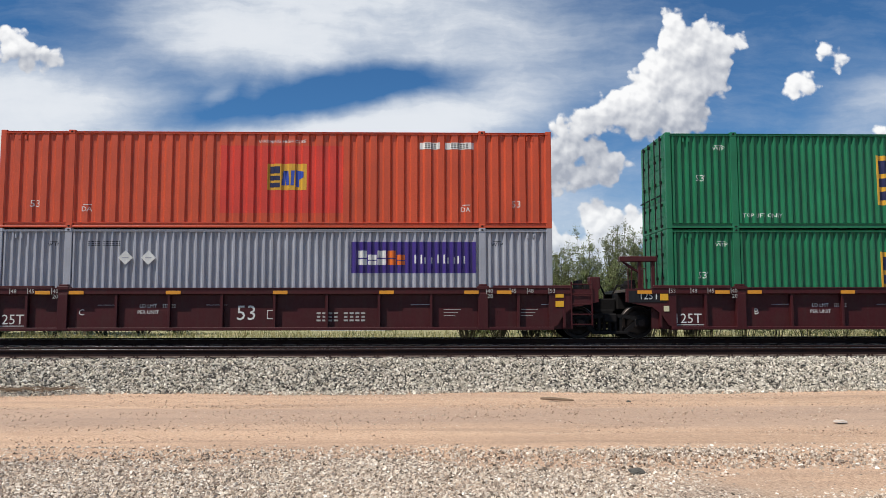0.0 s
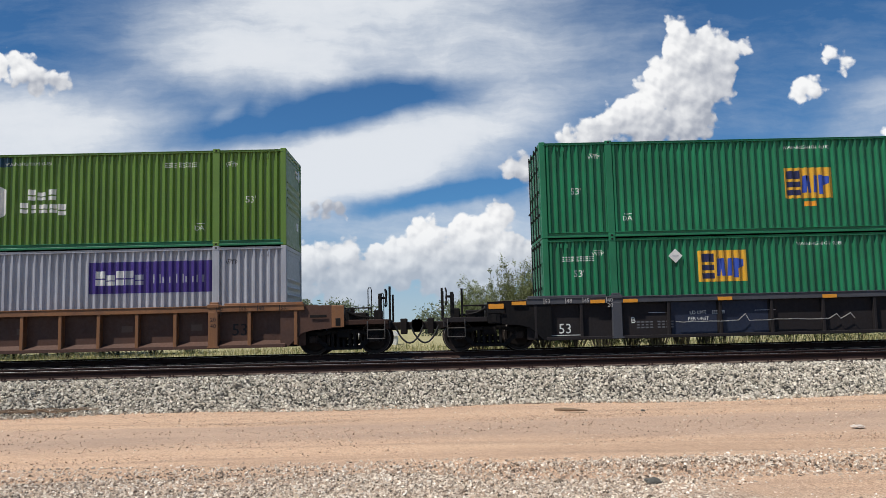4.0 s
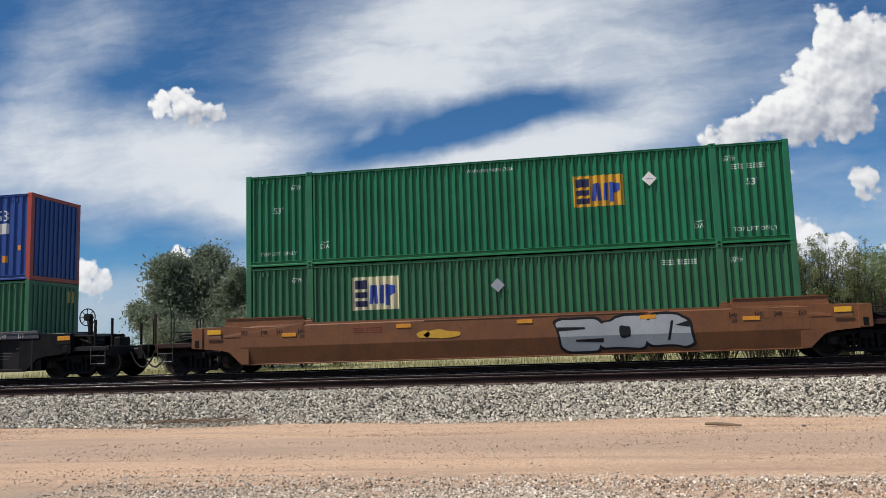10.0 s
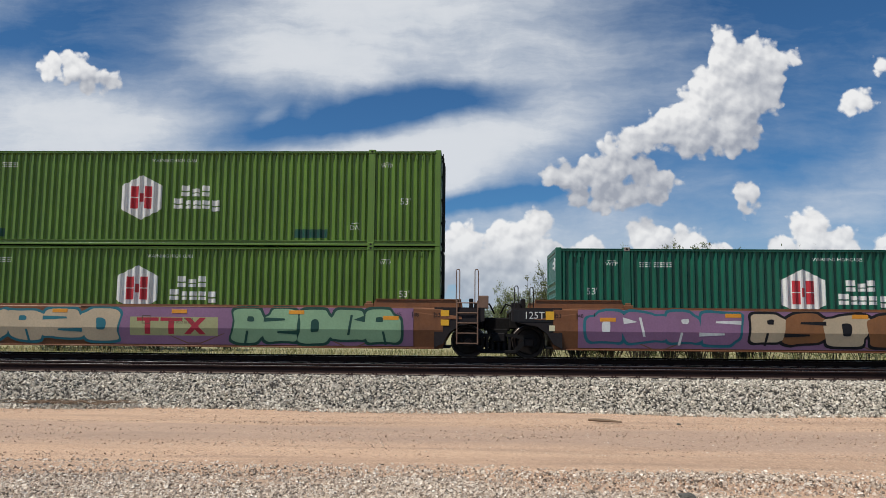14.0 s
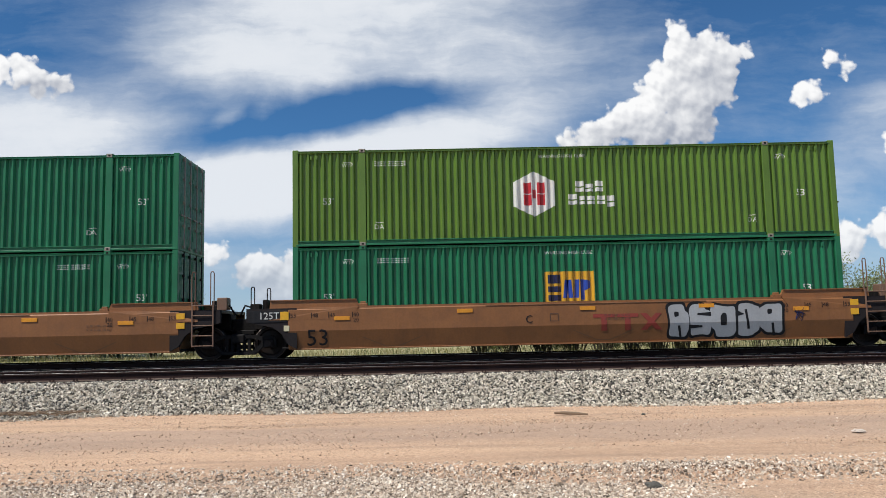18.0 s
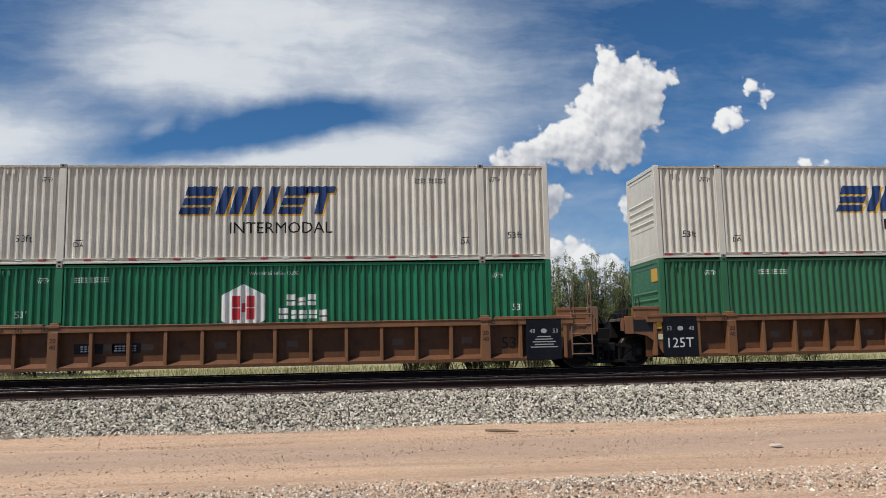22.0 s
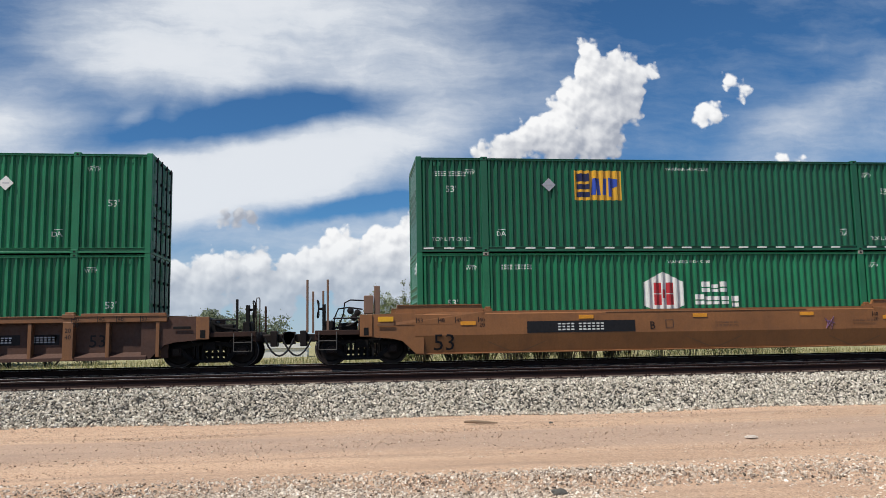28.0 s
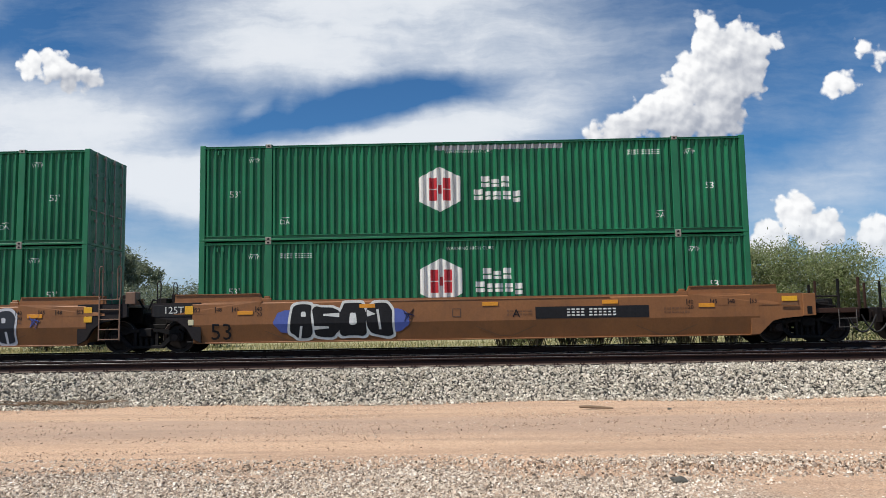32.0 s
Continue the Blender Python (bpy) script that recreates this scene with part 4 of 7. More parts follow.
def fedex(box, wave, x0, faded=False):
    z0, z1 = 1.58, 2.50
    marking("logo_panel", Flat().rect(x0, x0 + 3.66, z0, z1), PURPLE, box, wave, "purple company panel with plain bars")
    for a, b, hi in ((0.2, 0.46, 2.24), (0.49, 0.74, 2.12), (0.77, 1.02, 2.24)):
        marking("logo_bar", Flat().slit(x0 + a, x0 + b, 1.82, hi, 2, 0.0, 0.2), WHITE, box, wave, "", 0.007)
    for a, b, hi in ((1.06, 1.30, 2.24), (1.33, 1.57, 2.12)):
        marking("logo_bar", Flat().slit(x0 + a, x0 + b, 1.82, hi, 2, 0.0, 0.2), GREY if faded else ORANGE_INK, box, wave, "", 0.007)
    for a, b, lo, hi in ((1.85, 2.08, 1.86, 2.12), (2.14, 2.38, 1.86, 2.04), (2.52, 2.75, 1.86, 2.12), (2.81, 3.05, 1.86, 2.04), (3.11, 3.34, 1.86, 2.08)):
        for c in (a, b - 0.05):
            marking("logo_bar", Flat().rect(x0 + c, x0 + c + 0.045, lo, hi), GREY if faded else WHITE, box, wave, "", 0.0065)


def load_train():
    g = lambda s: f"{s} 53-foot container on a well car"
    # unit 0
    b = container(0, 1, ORANGE, BROAD, "L", label=g("faded orange corrugated"))
    patch(b, BROAD, 6.4, 10.0, 0.45, 2.45, RED_FRESH, "brighter red repainted area")
    emp(b, BROAD, 8.35, 1.52, 1.15, 0.78)
    signs(b, BROAD, WHITE, wtp=False, warn=8.2, ends="53", ends_z=0.72)
    marking("number_plate", Flat().rect(12.25, 12.85, 2.36, 2.56).rect(13.0, 13.85, 2.36, 2.56), WHITE, b, BROAD, "white number plate")
    marking("code_bars", Flat().bars((4,), 12.58, 2.46, 0.14).bars((6,), 13.44, 2.46, 0.14), BLACK, b, BROAD, "", 0.007)
    b = container(0, 0, GREY, FINE, "L", label=g("light grey corrugated"))
    signs(b, FINE, BLACK, da=False, ends=None, code=3.1)
    placard(b, FINE, 3.72, 2.03), placard(b, FINE, 4.38, 2.03)
    fedex(b, FINE, 10.25)
    # unit 1
    for tier in (1, 0):
        b = container(1, tier, GREEN, FINE, "L", label=g("dark green corrugated"))
        emp(b, FINE, 7.2, 1.46, 1.66, 1.5)
        signs(b, FINE, WHITE, da=False, warn=8.1, ends_z=1.52, lift=tier, code=13.1)
        placard(b, FINE, 11.35, 2.02, GREY)
    # unit 2
    b = container(2, 1, LIME, FINE, "L", label=g("lime green corrugated"), rails=GREEN)
    hub(b, FINE, 7.32), signs(b, FINE, WHITE, warn=8.55, ends_z=1.38, code=13.05)
    patch(b, FINE, 6.95, 8.05, 2.5, 2.78, BLUE_STAIN, "blue paint stain")
    b = container(2, 0, GREY, FINE, "L", label=g("light grey corrugated"))
    signs(b, FINE, BLACK, da=False, ends=None, code=3.3)
    placard(b, FINE, 3.95, 2.03), placard(b, FINE, 4.58, 2.03)
    fedex(b, FINE, 10.4, True)
    # unit 3
    b = container(3, 1, GREEN, FINE, "L", label=g("deep green corrugated"))
    emp(b, FINE, 8.0, 1.5), signs(b, FINE, WHITE, warn=8.0, ends_z=1.4)
    patch(b, FINE, 7.85, 8.2, 0.80, 0.95, AMBER, "small orange sticker")
    b = container(3, 0, GREEN, FINE, "L", label=g("deep green corrugated"))
    emp(b, FINE, 5.3, 1.98), placard(b, FINE, 3.9, 2.3)
    signs(b, FINE, WHITE, da=False, warn=8.2, ends_z=1.85, code=1.05, code_z=2.28)
    # unit 4
    b = container(4, 1, WHITE_CLEAN, FINE, "L", label=g("white corrugated"))
    for k in range(3):
        marking("logo_bar", Flat().slit(8.85 + k * 0.48, 9.29 + k * 0.48, 1.55, 2.05, 2, 0.0, 0.12), RED, b, FINE, "red block of a company word")
    for k in range(9):
        marking("logo_bar", Flat().slit(10.36 + k * 0.31, 10.62 + k * 0.31, 1.55 - (0.12 if k == 2 else 0), 2.05 if k == 0 else 1.92, 2, 0.0, 0.2), BLACK, b, FINE, "black block of a company word")
    signs(b, FINE, BLACK, warn=8.2, ends=None, code=3.0), placard(b, FINE, 2.6, 1.6)
    b = container(4, 0, CREAM, PLAIN, "L", label=g("cream smooth-sided refrigerated"), caps=WHITE_BOX)
    f = Flat().bars((9,), 4.5, 2.05, 0.24).bars((8, 10, 7), 4.5, 1.83, 0.06)
    marking("logo_word", f, BLUE, b, PLAIN, "blue company word as plain bars")
    for k, (w, h) in enumerate(((0.46, 0.62), (0.12, 0.12), (0.5, 0.62), (0.12, 0.12), (0.5, 0.64), (0.34, 0.44), (0.34, 0.5), (0.16, 0.64), (0.34, 0.44), (0.36, 0.44), (0.36, 0.62))):
        x = 7.05 + k * 0.44
        if w < 0.2 and h < 0.2:
            f = Flat().soft(x + 0.18, 1.28, 0.08, 0.08, k)
        else:
            f = Flat().slit(x - 0.02, x + 0.39, 1.22, 1.22 + h, 2 if h < 0.6 else 3, 0.0, 0.3, True)
        marking("logo_bar", f, RED_DEEP, b, PLAIN, "red block of a company word")
    marking("crest", Flat().poly([(12.75, 1.65), (12.75, 1.25), (13.1, 1.05), (13.45, 1.25), (13.45, 1.65)]), BLUE, b, PLAIN, "coloured crest as plain shapes")
    marking("crest", Flat().disc(12.62, 1.65, 0.14, 0.38, 14, 0.15, 3).disc(13.58, 1.65, 0.14, 0.38, 14, 0.15, 4), RED, b, PLAIN, "", 0.006)
    marking("crest", Flat().disc(13.1, 2.05, 0.16, 0.22, 12, 0.1, 5).rect(12.55, 13.65, 1.08, 1.16).rect(12.9, 13.3, 1.4, 1.55), YELLOW, b, PLAIN, "", 0.008)
    marking("lettering", Flat().word("STACK LIMIT 3 HIGH", 13.2, 2.52, 0.10), BLACK, b, PLAIN)
    marking("lettering", Flat().word("WTP", 14.55, 2.50, 0.15).rect(14.4, 14.7, 2.62, 2.64).word("TARE WEIGHT", 14.62, 2.06, 0.085), BLACK, b, PLAIN, "", 0.010)
    marking("code_bars", Flat().bars((4, 6), 14.66, 2.28, 0.15), BLACK, b, PLAIN, "", 0.010)
    # unit 5
    b = container(5, 1, BLUE_BOX, Wave(0.28, 0.11, 0.045, 0.056), "L", post=RED_POST, label=g("dark blue red-posted"))
    w = Wave(0.28, 0.11, 0.045, 0.056)
    emp(b, w, 3.42, 2.0), signs(b, w, WHITE, wtp=False, ends=None, ends_z=2.2, code=13.3, code_z=2.5)
    patch(b, w, 5.3, 11.05, 0.95, 1.75, BLUE_BRIGHT, "brighter blue repainted band")
    marking("size_mark", Flat().word("53", 15.05, 2.15, 0.36), WHITE, b, w)
    marking("label_panel", Flat().rect(7.8, 8.3, 2.38, 2.74).rect(14.8, 15.3, 1.55, 1.9), WHITE, b, w, "blank white label panel")
    marking("label_panel", Flat().rect(15.1, 15.28, 0.6, 0.82).rect(15.65, 15.78, 0.98, 1.15), AMBER, b, w, "orange sticker")
    b = container(5, 0, GREEN_DULL, FINE, "L", label=g("weathered green corrugated"))
    emp(b, FINE, 4.4, 1.97, 1.5, 1.0, PALE), placard(b, FINE, 8.15, 2.1, GREY)
    signs(b, FINE, WHITE, da=False, ends=None, code=13.1)
    # unit 6
    b = container(6, 1, GREEN, FINE, "L", label=g("bright green corrugated"), rails=GREEN_FRESH)
    emp(b, FINE, 10.85, 1.75), placard(b, FINE, 12.3, 2.0), signs(b, FINE, WHITE, warn=7.7, ends_z=1.75, lift=2, code=15.05, code_z=2.2)
    b = container(6, 0, GREEN_DULL, FINE, "L", label=g("weathered green corrugated"))
    emp(b, FINE, 4.1, 1.95, 1.45, 1.0, PALE), placard(b, FINE, 7.8, 2.02, GREY), signs(b, FINE, WHITE, da=False, ends=None, code=13.0)
    # units 7 to 9
    b = container(7, 0, GREEN_TEAL, FINE, "L", label="dark teal-green 53-foot steel container lying alone in its well car", caps=CASTING)
    hub(b, FINE, 6.95, 1.62), signs(b, FINE, WHITE, warn=7.8, ends_z=1.62, da=False, code=2.9, code_z=2.4)
    for tier in (1, 0):
        b = container(8, tier, LIME, FINE, "R", label=g("lime green corrugated"))
        hub(b, FINE, 7.15, 1.45 if tier else 1.62), signs(b, FINE, WHITE, warn=8.1, ends_z=1.35 if tier else 1.5, da=bool(tier), code=2.85)
        for x0, x1 in ((0.8, 1.9), (2.2, 3.0), (11.8, 12.8)):
            patch(b, FINE, x0, x1, 0.25, 0.5, GREEN_DARK, "dark green touched-up paint")
    b = container(9, 0, GREEN_TEAL, FINE, "R", label="dark teal-green 53-foot steel container lying alone in its well car", caps=CASTING)
    hub(b, FINE, 7.1, 1.62), signs(b, FINE, WHITE, warn=8.1, ends_z=1.62, da=False, code=2.9, code_z=2.4)
    # units 10 to 12
    b = container(10, 1, GREEN, FINE, "R", label=g("dark green corrugated"), caps=CASTING)
    hub(b, FINE, 7.3, 1.5), signs(b, FINE, WHITE, warn=8.2, ends_z=1.45, code=3.0)
    b = container(10, 0, GREEN, FINE, "R", label=g("dark green corrugated"))
    emp(b, FINE, 7.1, 1.55, 1.7, 1.5), placard(b, FINE, 4.9, 2.1, GREY), signs(b, FINE, WHITE, da=False, warn=8.15, ends_z=1.52, code=13.1)
    patch(b, FINE, 0.2, 1.75, 0.2, 2.75, GREEN_FRESH, "brighter green repainted area")
    b = container(11, 1, LIME, FINE, "R", label=g("lime green corrugated"), rails=GREEN, caps=CASTING)
    hub(b, FINE, 7.15, 1.45), signs(b, FINE, WHITE, warn=8.0, ends_z=1.35, code=2.9)
    b = container(11, 0, GREEN, FINE, "R", label=g("dark green corrugated"))
    emp(b, FINE, 8.1, 1.55, 1.45, 0.95), signs(b, FINE, WHITE, da=False, warn=8.1, ends_z=1.42, code=2.95)
    b = container(12, 1, GREEN, FINE, "R", label=g("bright green corrugated") , dash=(WHITE,), caps=CASTING)
    hub(b, FINE, 7.5, 1.5), signs(b, FINE, WHITE, warn=8.4, ends_z=1.4, code=3.2)
    b = container(12, 0, GREEN, FINE, "R", label=g("bright green corrugated"))
    emp(b, FINE, 5.5, 1.8, 1.45, 0.95), placard(b, FINE, 3.95, 2.1), signs(b, FINE, WHITE, da=False, warn=8.5, ends_z=1.62, code=1.05, code_z=2.05)
    # units 13 to 15
    b = container(13, 1, WHITE_BOX, FINE, "L", label=g("weathered off-white corrugated"), dash=(RED, WHITE), caps=CASTING)
    swift(b, FINE, 5.62, SWIFT_BLUE, YELLOW), signs(b, FINE, BLACK, ends="53ft", ends_z=0.75, code=12.6, code_z=2.4)
    b = container(13, 0, GREEN, FINE, "R", label=g("dark green corrugated"), caps=CASTING)
    hub(b, FINE, 7.15, 1.6), signs(b, FINE, WHITE, da=False, warn=8.0, ends_z=1.5, code=2.95)
    b = container(14, 1, WHITE_BOX, FINE, "R", label=g("weathered off-white corrugated"), dash=(RED, WHITE), caps=CASTING)
    swift(b, FINE, 6.2, SWIFT_BLUE, YELLOW), signs(b, FINE, BLACK, ends="53ft", ends_z=0.75, code=13.2, code_z=2.4)
    b = container(14, 0, GREEN_DULL, FINE, "R", label=g("green corrugated") )
    patch(b, FINE, 9.0, 12.3, 0.2, 2.72, TEAL_PATCH, "teal blue repainted area")
    marking("logo_panel", Flat().rect(12.3, 13.05, 1.45, 2.5), WHITE, b, FINE, "white company panel with a blue block")
    f = Flat().slant(12.42, 12.56, 1.7, 2.35, 0.08).rect(12.6, 12.9, 2.2, 2.35).rect(12.6, 12.85, 1.92, 2.04).rect(12.82, 12.94, 1.98, 2.3)
    marking("logo_block", f, NAVY, b, FINE, "", 0.007)
    placard(b, FINE, 8.45, 2.05, GREY), signs(b, FINE, WHITE, da=False, ends=None, code=3.65)
    b = container(15, 1, WHITE_CLEAN, BROAD2, "L", label=g("white broad-ribbed") , dash=(RED, WHITE))
    swift(b, BROAD2, 6.15, GHOST, WHITE_CLEAN), signs(b, BROAD2, BLACK, wtp=False, da=False, ends=None, code=13.0, code_z=2.4)
    b = container(15, 0, GREEN, FINE, "R", label=g("bright green corrugated"))
    emp(b, FINE, 5.5, 1.95), placard(b, FINE, 4.0, 2.1), signs(b, FINE, WHITE, da=False, warn=8.5, ends_z=1.75, code=1.2, code_z=2.2)
    # units 16 to 20
    b = container(16, 1, GREEN, FINE, "R", label=g("dark green corrugated"))
    emp(b, FINE, 7.75, 1.6), signs(b, FINE, WHITE, ends_z=1.45), placard(b, FINE, 12.2, 2.0)
    b = container(16, 0, GREEN, FINE, "R", label=g("dark green corrugated"))
    hub(b, FINE, 7.0, 1.6), signs(b, FINE, WHITE, da=False, ends_z=1.45)
    b = container(17, 1, GREEN_DARKER, FINE, "R", label=g("dark green corrugated") , dash=(WHITE,))
    emp(b, FINE, 5.6, 2.05, 1.5, 0.92), placard(b, FINE, 4.05, 2.05, GREY), signs(b, FINE, WHITE, warn=8.5, ends_z=1.92, lift=2, code=1.05, code_z=2.38)
    b = container(17, 0, GREEN, FINE, "R", label=g("bright green corrugated"), caps=CASTING)
    hub(b, FINE, 7.55, 1.6), signs(b, FINE, WHITE, da=False, warn=8.4, ends_z=1.4, code=3.0)
    for tier in (1, 0):
        b = container(18, tier, GREEN, FINE, "R", label=g("green corrugated"), caps=CASTING)
        hub(b, FINE, 7.25, 1.45 if tier else 1.62), signs(b, FINE, WHITE, warn=8.2, ends_z=1.42, da=bool(tier), code=3.0)
        if not tier:
            patch(b, FINE, 0.2, 1.8, 0.2, 2.75, GREEN_DARK, "darker green repainted area"), patch(b, FINE, 6.6, 10.2, 2.35, 2.72, BLUE_STAIN, "blue paint stain")
    for tier in (1, 0):
        b = container(19, tier, GREEN, FINE, "L", label=g("bright green corrugated"), caps=CASTING)
        hub(b, FINE, 7.15, 1.45 if tier else 1.62), signs(b, FINE, WHITE, warn=8.0, ends_z=1.42, da=bool(tier), code=13.2 if tier else 2.9)
        if tier:
            marking("tape", Flat().rect(7.0, 10.8, 2.62, 2.76), SILVER, b, FINE, "strip of peeling silver tape")
    for tier in (1, 0):
        b = container(20, tier, GREEN, FINE, "L", label=g("green corrugated"))
        signs(b, FINE, WHITE, ends_z=1.42)


SWIFT_BLUE = paint("deep_blue_letters", (0.012, 0.045, 0.16))
BROAD2 = Wave(0.33, 0.13, 0.05, 0.055)
GREEN_DARKER = paint("container_green_darker", (0.008, 0.105, 0.052))
load_train()

# ---- well cars ----
GRAB = paint("grab_iron_paint", (0.10, 0.09, 0.08), rough=0.5)
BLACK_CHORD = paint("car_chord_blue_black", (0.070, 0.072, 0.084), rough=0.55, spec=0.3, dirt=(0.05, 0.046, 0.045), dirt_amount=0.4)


def both(name, key, build, material, car, label=""):
    """The same part on the near and on the far side of a car."""
    alike(name, key, build, material, car, label)
    alike(name, (key, "far"), lambda: mirrored(build(), WIDE), material, car, label)


def wheel_shape(r):
    s = Shape()
    s.lathe([(0.0, -0.075), (0.09, -0.075), (0.11, -0.02), (r * 0.72, 0.0), (r * 0.80, -0.05), (r - 0.015, -0.055), (r, -0.045), (r + 0.0, 0.055), (r + 0.025, 0.075), (r + 0.02, 0.09), (r * 0.8, 0.085), (0.12, 0.06), (0.0, 0.06)], 0, 0, 28)
    for k in range(3):
        q = k * 2.094
        s.tube([(0.055 * math.cos(q), -0.085, 0.055 * math.sin(q)), (0.055 * math.cos(q), -0.07, 0.055 * math.sin(q))], 0.016, 6)
    return s


def side_frame():
    """Cast side frame of a bogie: axle boxes, arch and spring opening."""
    s = Shape()
    s.prism([(-1.12, 0.36), (-1.12, 0.60), (-0.95, 0.70), (-0.72, 0.66), (-0.45, 0.72), (0.45, 0.72), (0.72, 0.66), (0.95, 0.70), (1.12, 0.60), (1.12, 0.36), (0.98, 0.36), (0.94, 0.50),
             (0.78, 0.52), (0.38, 0.62), (-0.38, 0.62), (-0.78, 0.52), (-0.94, 0.50), (-0.98, 0.36)], -0.08, 0.08)
    s.prism([(-0.86, 0.50), (-0.74, 0.54), (-0.42, 0.24), (-0.42, 0.16), (-0.52, 0.16)], -0.07, 0.07)
    s.prism([(0.86, 0.50), (0.74, 0.54), (0.42, 0.24), (0.42, 0.16), (0.52, 0.16)], -0.07, 0.07)
    s.cbox(-0.52, 0.52, -0.09, 0.09, 0.14, 0.23)
    s.prism([(-0.36, 0.62), (-0.28, 0.62), (-0.28, 0.23), (-0.36, 0.23)], -0.06, 0.06)
    s.prism([(0.36, 0.62), (0.28, 0.62), (0.28, 0.23), (0.36, 0.23)], -0.06, 0.06)
    return s


def spring():
    s = Shape()
    for x in (-0.17, 0.0, 0.17):
        for k in range(5):
            s.tube([(x - 0.06, 0, 0.25 + k * 0.06), (x + 0.06, 0, 0.275 + k * 0.06)], 0.02, 5)
        s.tube([(x, 0, 0.23), (x, 0, 0.58)], 0.05, 8)
    return s


def bogie(car, x, r=0.46):
    """Two wheelsets under two cast side frames; x: its middle along the car."""
    mid = WIDE / 2
    base = alike("bogie", "bolster", lambda: Shape().cbox(-0.2, 0.2, -1.15, 1.15, 0.48, 0.74, 0.03).cbox(-0.9, 0.9, -0.45, 0.45, 0.30, 0.42, 0.03).cbox(-0.3, 0.3, -0.3, 0.3, 0.72, 0.86, 0.02), STEEL_DARK, car, "black cast-steel bogie", (x, mid, 0))
    for y in (-1.02, 1.02):
        alike("side_frame", "side_frame", side_frame, STEEL_DARK, base, "", (0, y, 0))
        alike("spring", "spring", spring, STEEL_DARK, base, "", (0, y, 0))["kind"] = "stuff"
        for dx in (-0.89, 0.89):
            alike("axle_box", "axle_box", lambda: Shape().cbox(-0.15, 0.15, -0.11, 0.11, -0.13, 0.13, 0.03).lathe([(0, -0.15), (0.09, -0.15), (0.10, -0.11), (0.10, -0.1)], 0, 0, 14), WHEEL, base, "", (dx, y, 0.46))
    for dx in (-0.89, 0.89):
        if ("rimmed", r) not in SHARED:
            SHARED["rimmed", r] = rimmed(two_wheels(r).mesh("wheelset"), r)
        w = part("wheelset", SHARED["rimmed", r], WHEEL, base, "pair of steel wheels on an axle", (dx, 0, r))
        WHEELS.append((w, dx, r, car, x))


LIT_RIM = mat("lit_worn_rim", (0.20, 0.17, 0.15), 0.45, 0.5, dirt=(0.06, 0.04, 0.03), dirt_amount=0.5)


def rimmed(me, r):
    """Brightens the worn outer rim of both wheels; the light it catches is in the colour."""
    me.materials.append(WHEEL)
    me.materials.append(LIT_RIM)
    for p in me.polygons:
        c = p.center
        p.material_index = 1 if (c.x ** 2 + c.z ** 2) ** 0.5 > r * 0.9 and abs(c.y) > 0.78 else 0
    return me


def two_wheels(r):
    s = wheel_shape(r)
    near = Shape()
    near.v = [(x, y - 0.76, z) for x, y, z in s.v]
    near.f = list(s.f)
    far = Shape()
    far.v = [(x, 0.76 - y, z) for x, y, z in s.v]
    far.f = [f[::-1] for f in s.f]
    near.add(far.v, far.f)
    near.tube([(0, -1.0, 0), (0, 1.0, 0)], 0.08, 10)
    return near


def coupler(car, x, way):
    """Drawbar, knuckle and air hose at a car's end; way: the direction it points."""
    mid = WIDE / 2
    s = Shape().cbox(min(x, x + way * 1.5), max(x, x + way * 1.5), mid - 0.11, mid + 0.11, 0.68, 0.92, 0.03)
    tip = x + way * 1.5
    s.prism([(tip, 0.62), (tip + way * 0.28, 0.60), (tip + way * 0.34, 0.72), (tip + way * 0.34, 0.92), (tip + way * 0.22, 1.0), (tip, 0.98)], mid - 0.16, mid + 0.16)
    s.cbox(min(tip - way * 0.35, tip - way * 0.15), max(tip - way * 0.35, tip - way * 0.15), mid - 0.3, mid + 0.3, 0.55, 1.02, 0.02)
    part("coupler", s, WHEEL, car, "rusty knuckle coupler")
    pts = [(x + way * (1.0 + 0.85 * k / 8), mid - 0.42, 0.80 - 0.52 * math.sin(math.pi * k / 8) ** 0.8) for k in range(9)]
    part("air_hose", Shape().tube(pts, 0.028, 7), HOSE, car, "black rubber air hose")


def ladder(car, x, y, material, z0=0.25, z1=1.42, wide=0.42, rungs=4):
    s = Shape()
    for dx in (0, wide):
        s.cbox(x + dx - 0.02, x + dx + 0.02, y - 0.02, y + 0.012, z0, z1, 0.004)
    for k in range(rungs):
        z = z0 + 0.03 + (z1 - z0 - 0.1) * k / (rungs - 1)
        s.tube([(x, y - 0.01, z), (x + wide, y - 0.01, z)], 0.016, 6)
    part("ladder", s, material, car, "steel side ladder")


def stake(car, x, y, z0, z1, material, loop=True):
    """An upright bar, or a hooped handhold, at the car's end."""
    if loop:
        part("handhold", Shape().tube([(x - 0.05, y, z0), (x - 0.05, y, z1 - 0.05), (x - 0.03, y, z1), (x + 0.03, y, z1), (x + 0.05, y, z1 - 0.05), (x + 0.05, y, z0)], 0.016, 6), material, car, "hooped handhold")
    else:
        part("stake", Shape().cbox(x - 0.032, x + 0.032, y - 0.035, y + 0.035, z0, z1, 0.008), material, car, "upright steel post")


def amber(car, x, z, w=0.42, h=0.11, y=-0.215, material=None):
    part("reflector", Shape().cbox(x - w / 2, x + w / 2, y - 0.006, y + 0.006, z - h / 2, z + h / 2, 0.002), material or AMBER, car, "yellow reflector strip")


def mark(car, flat, material, y, name="lettering", label=""):
    me = bpy.data.meshes.new(name)
    me.from_pydata([(x, y, z) for x, z in flat.v], [], flat.f)
    return part(name, me, material, car, label)


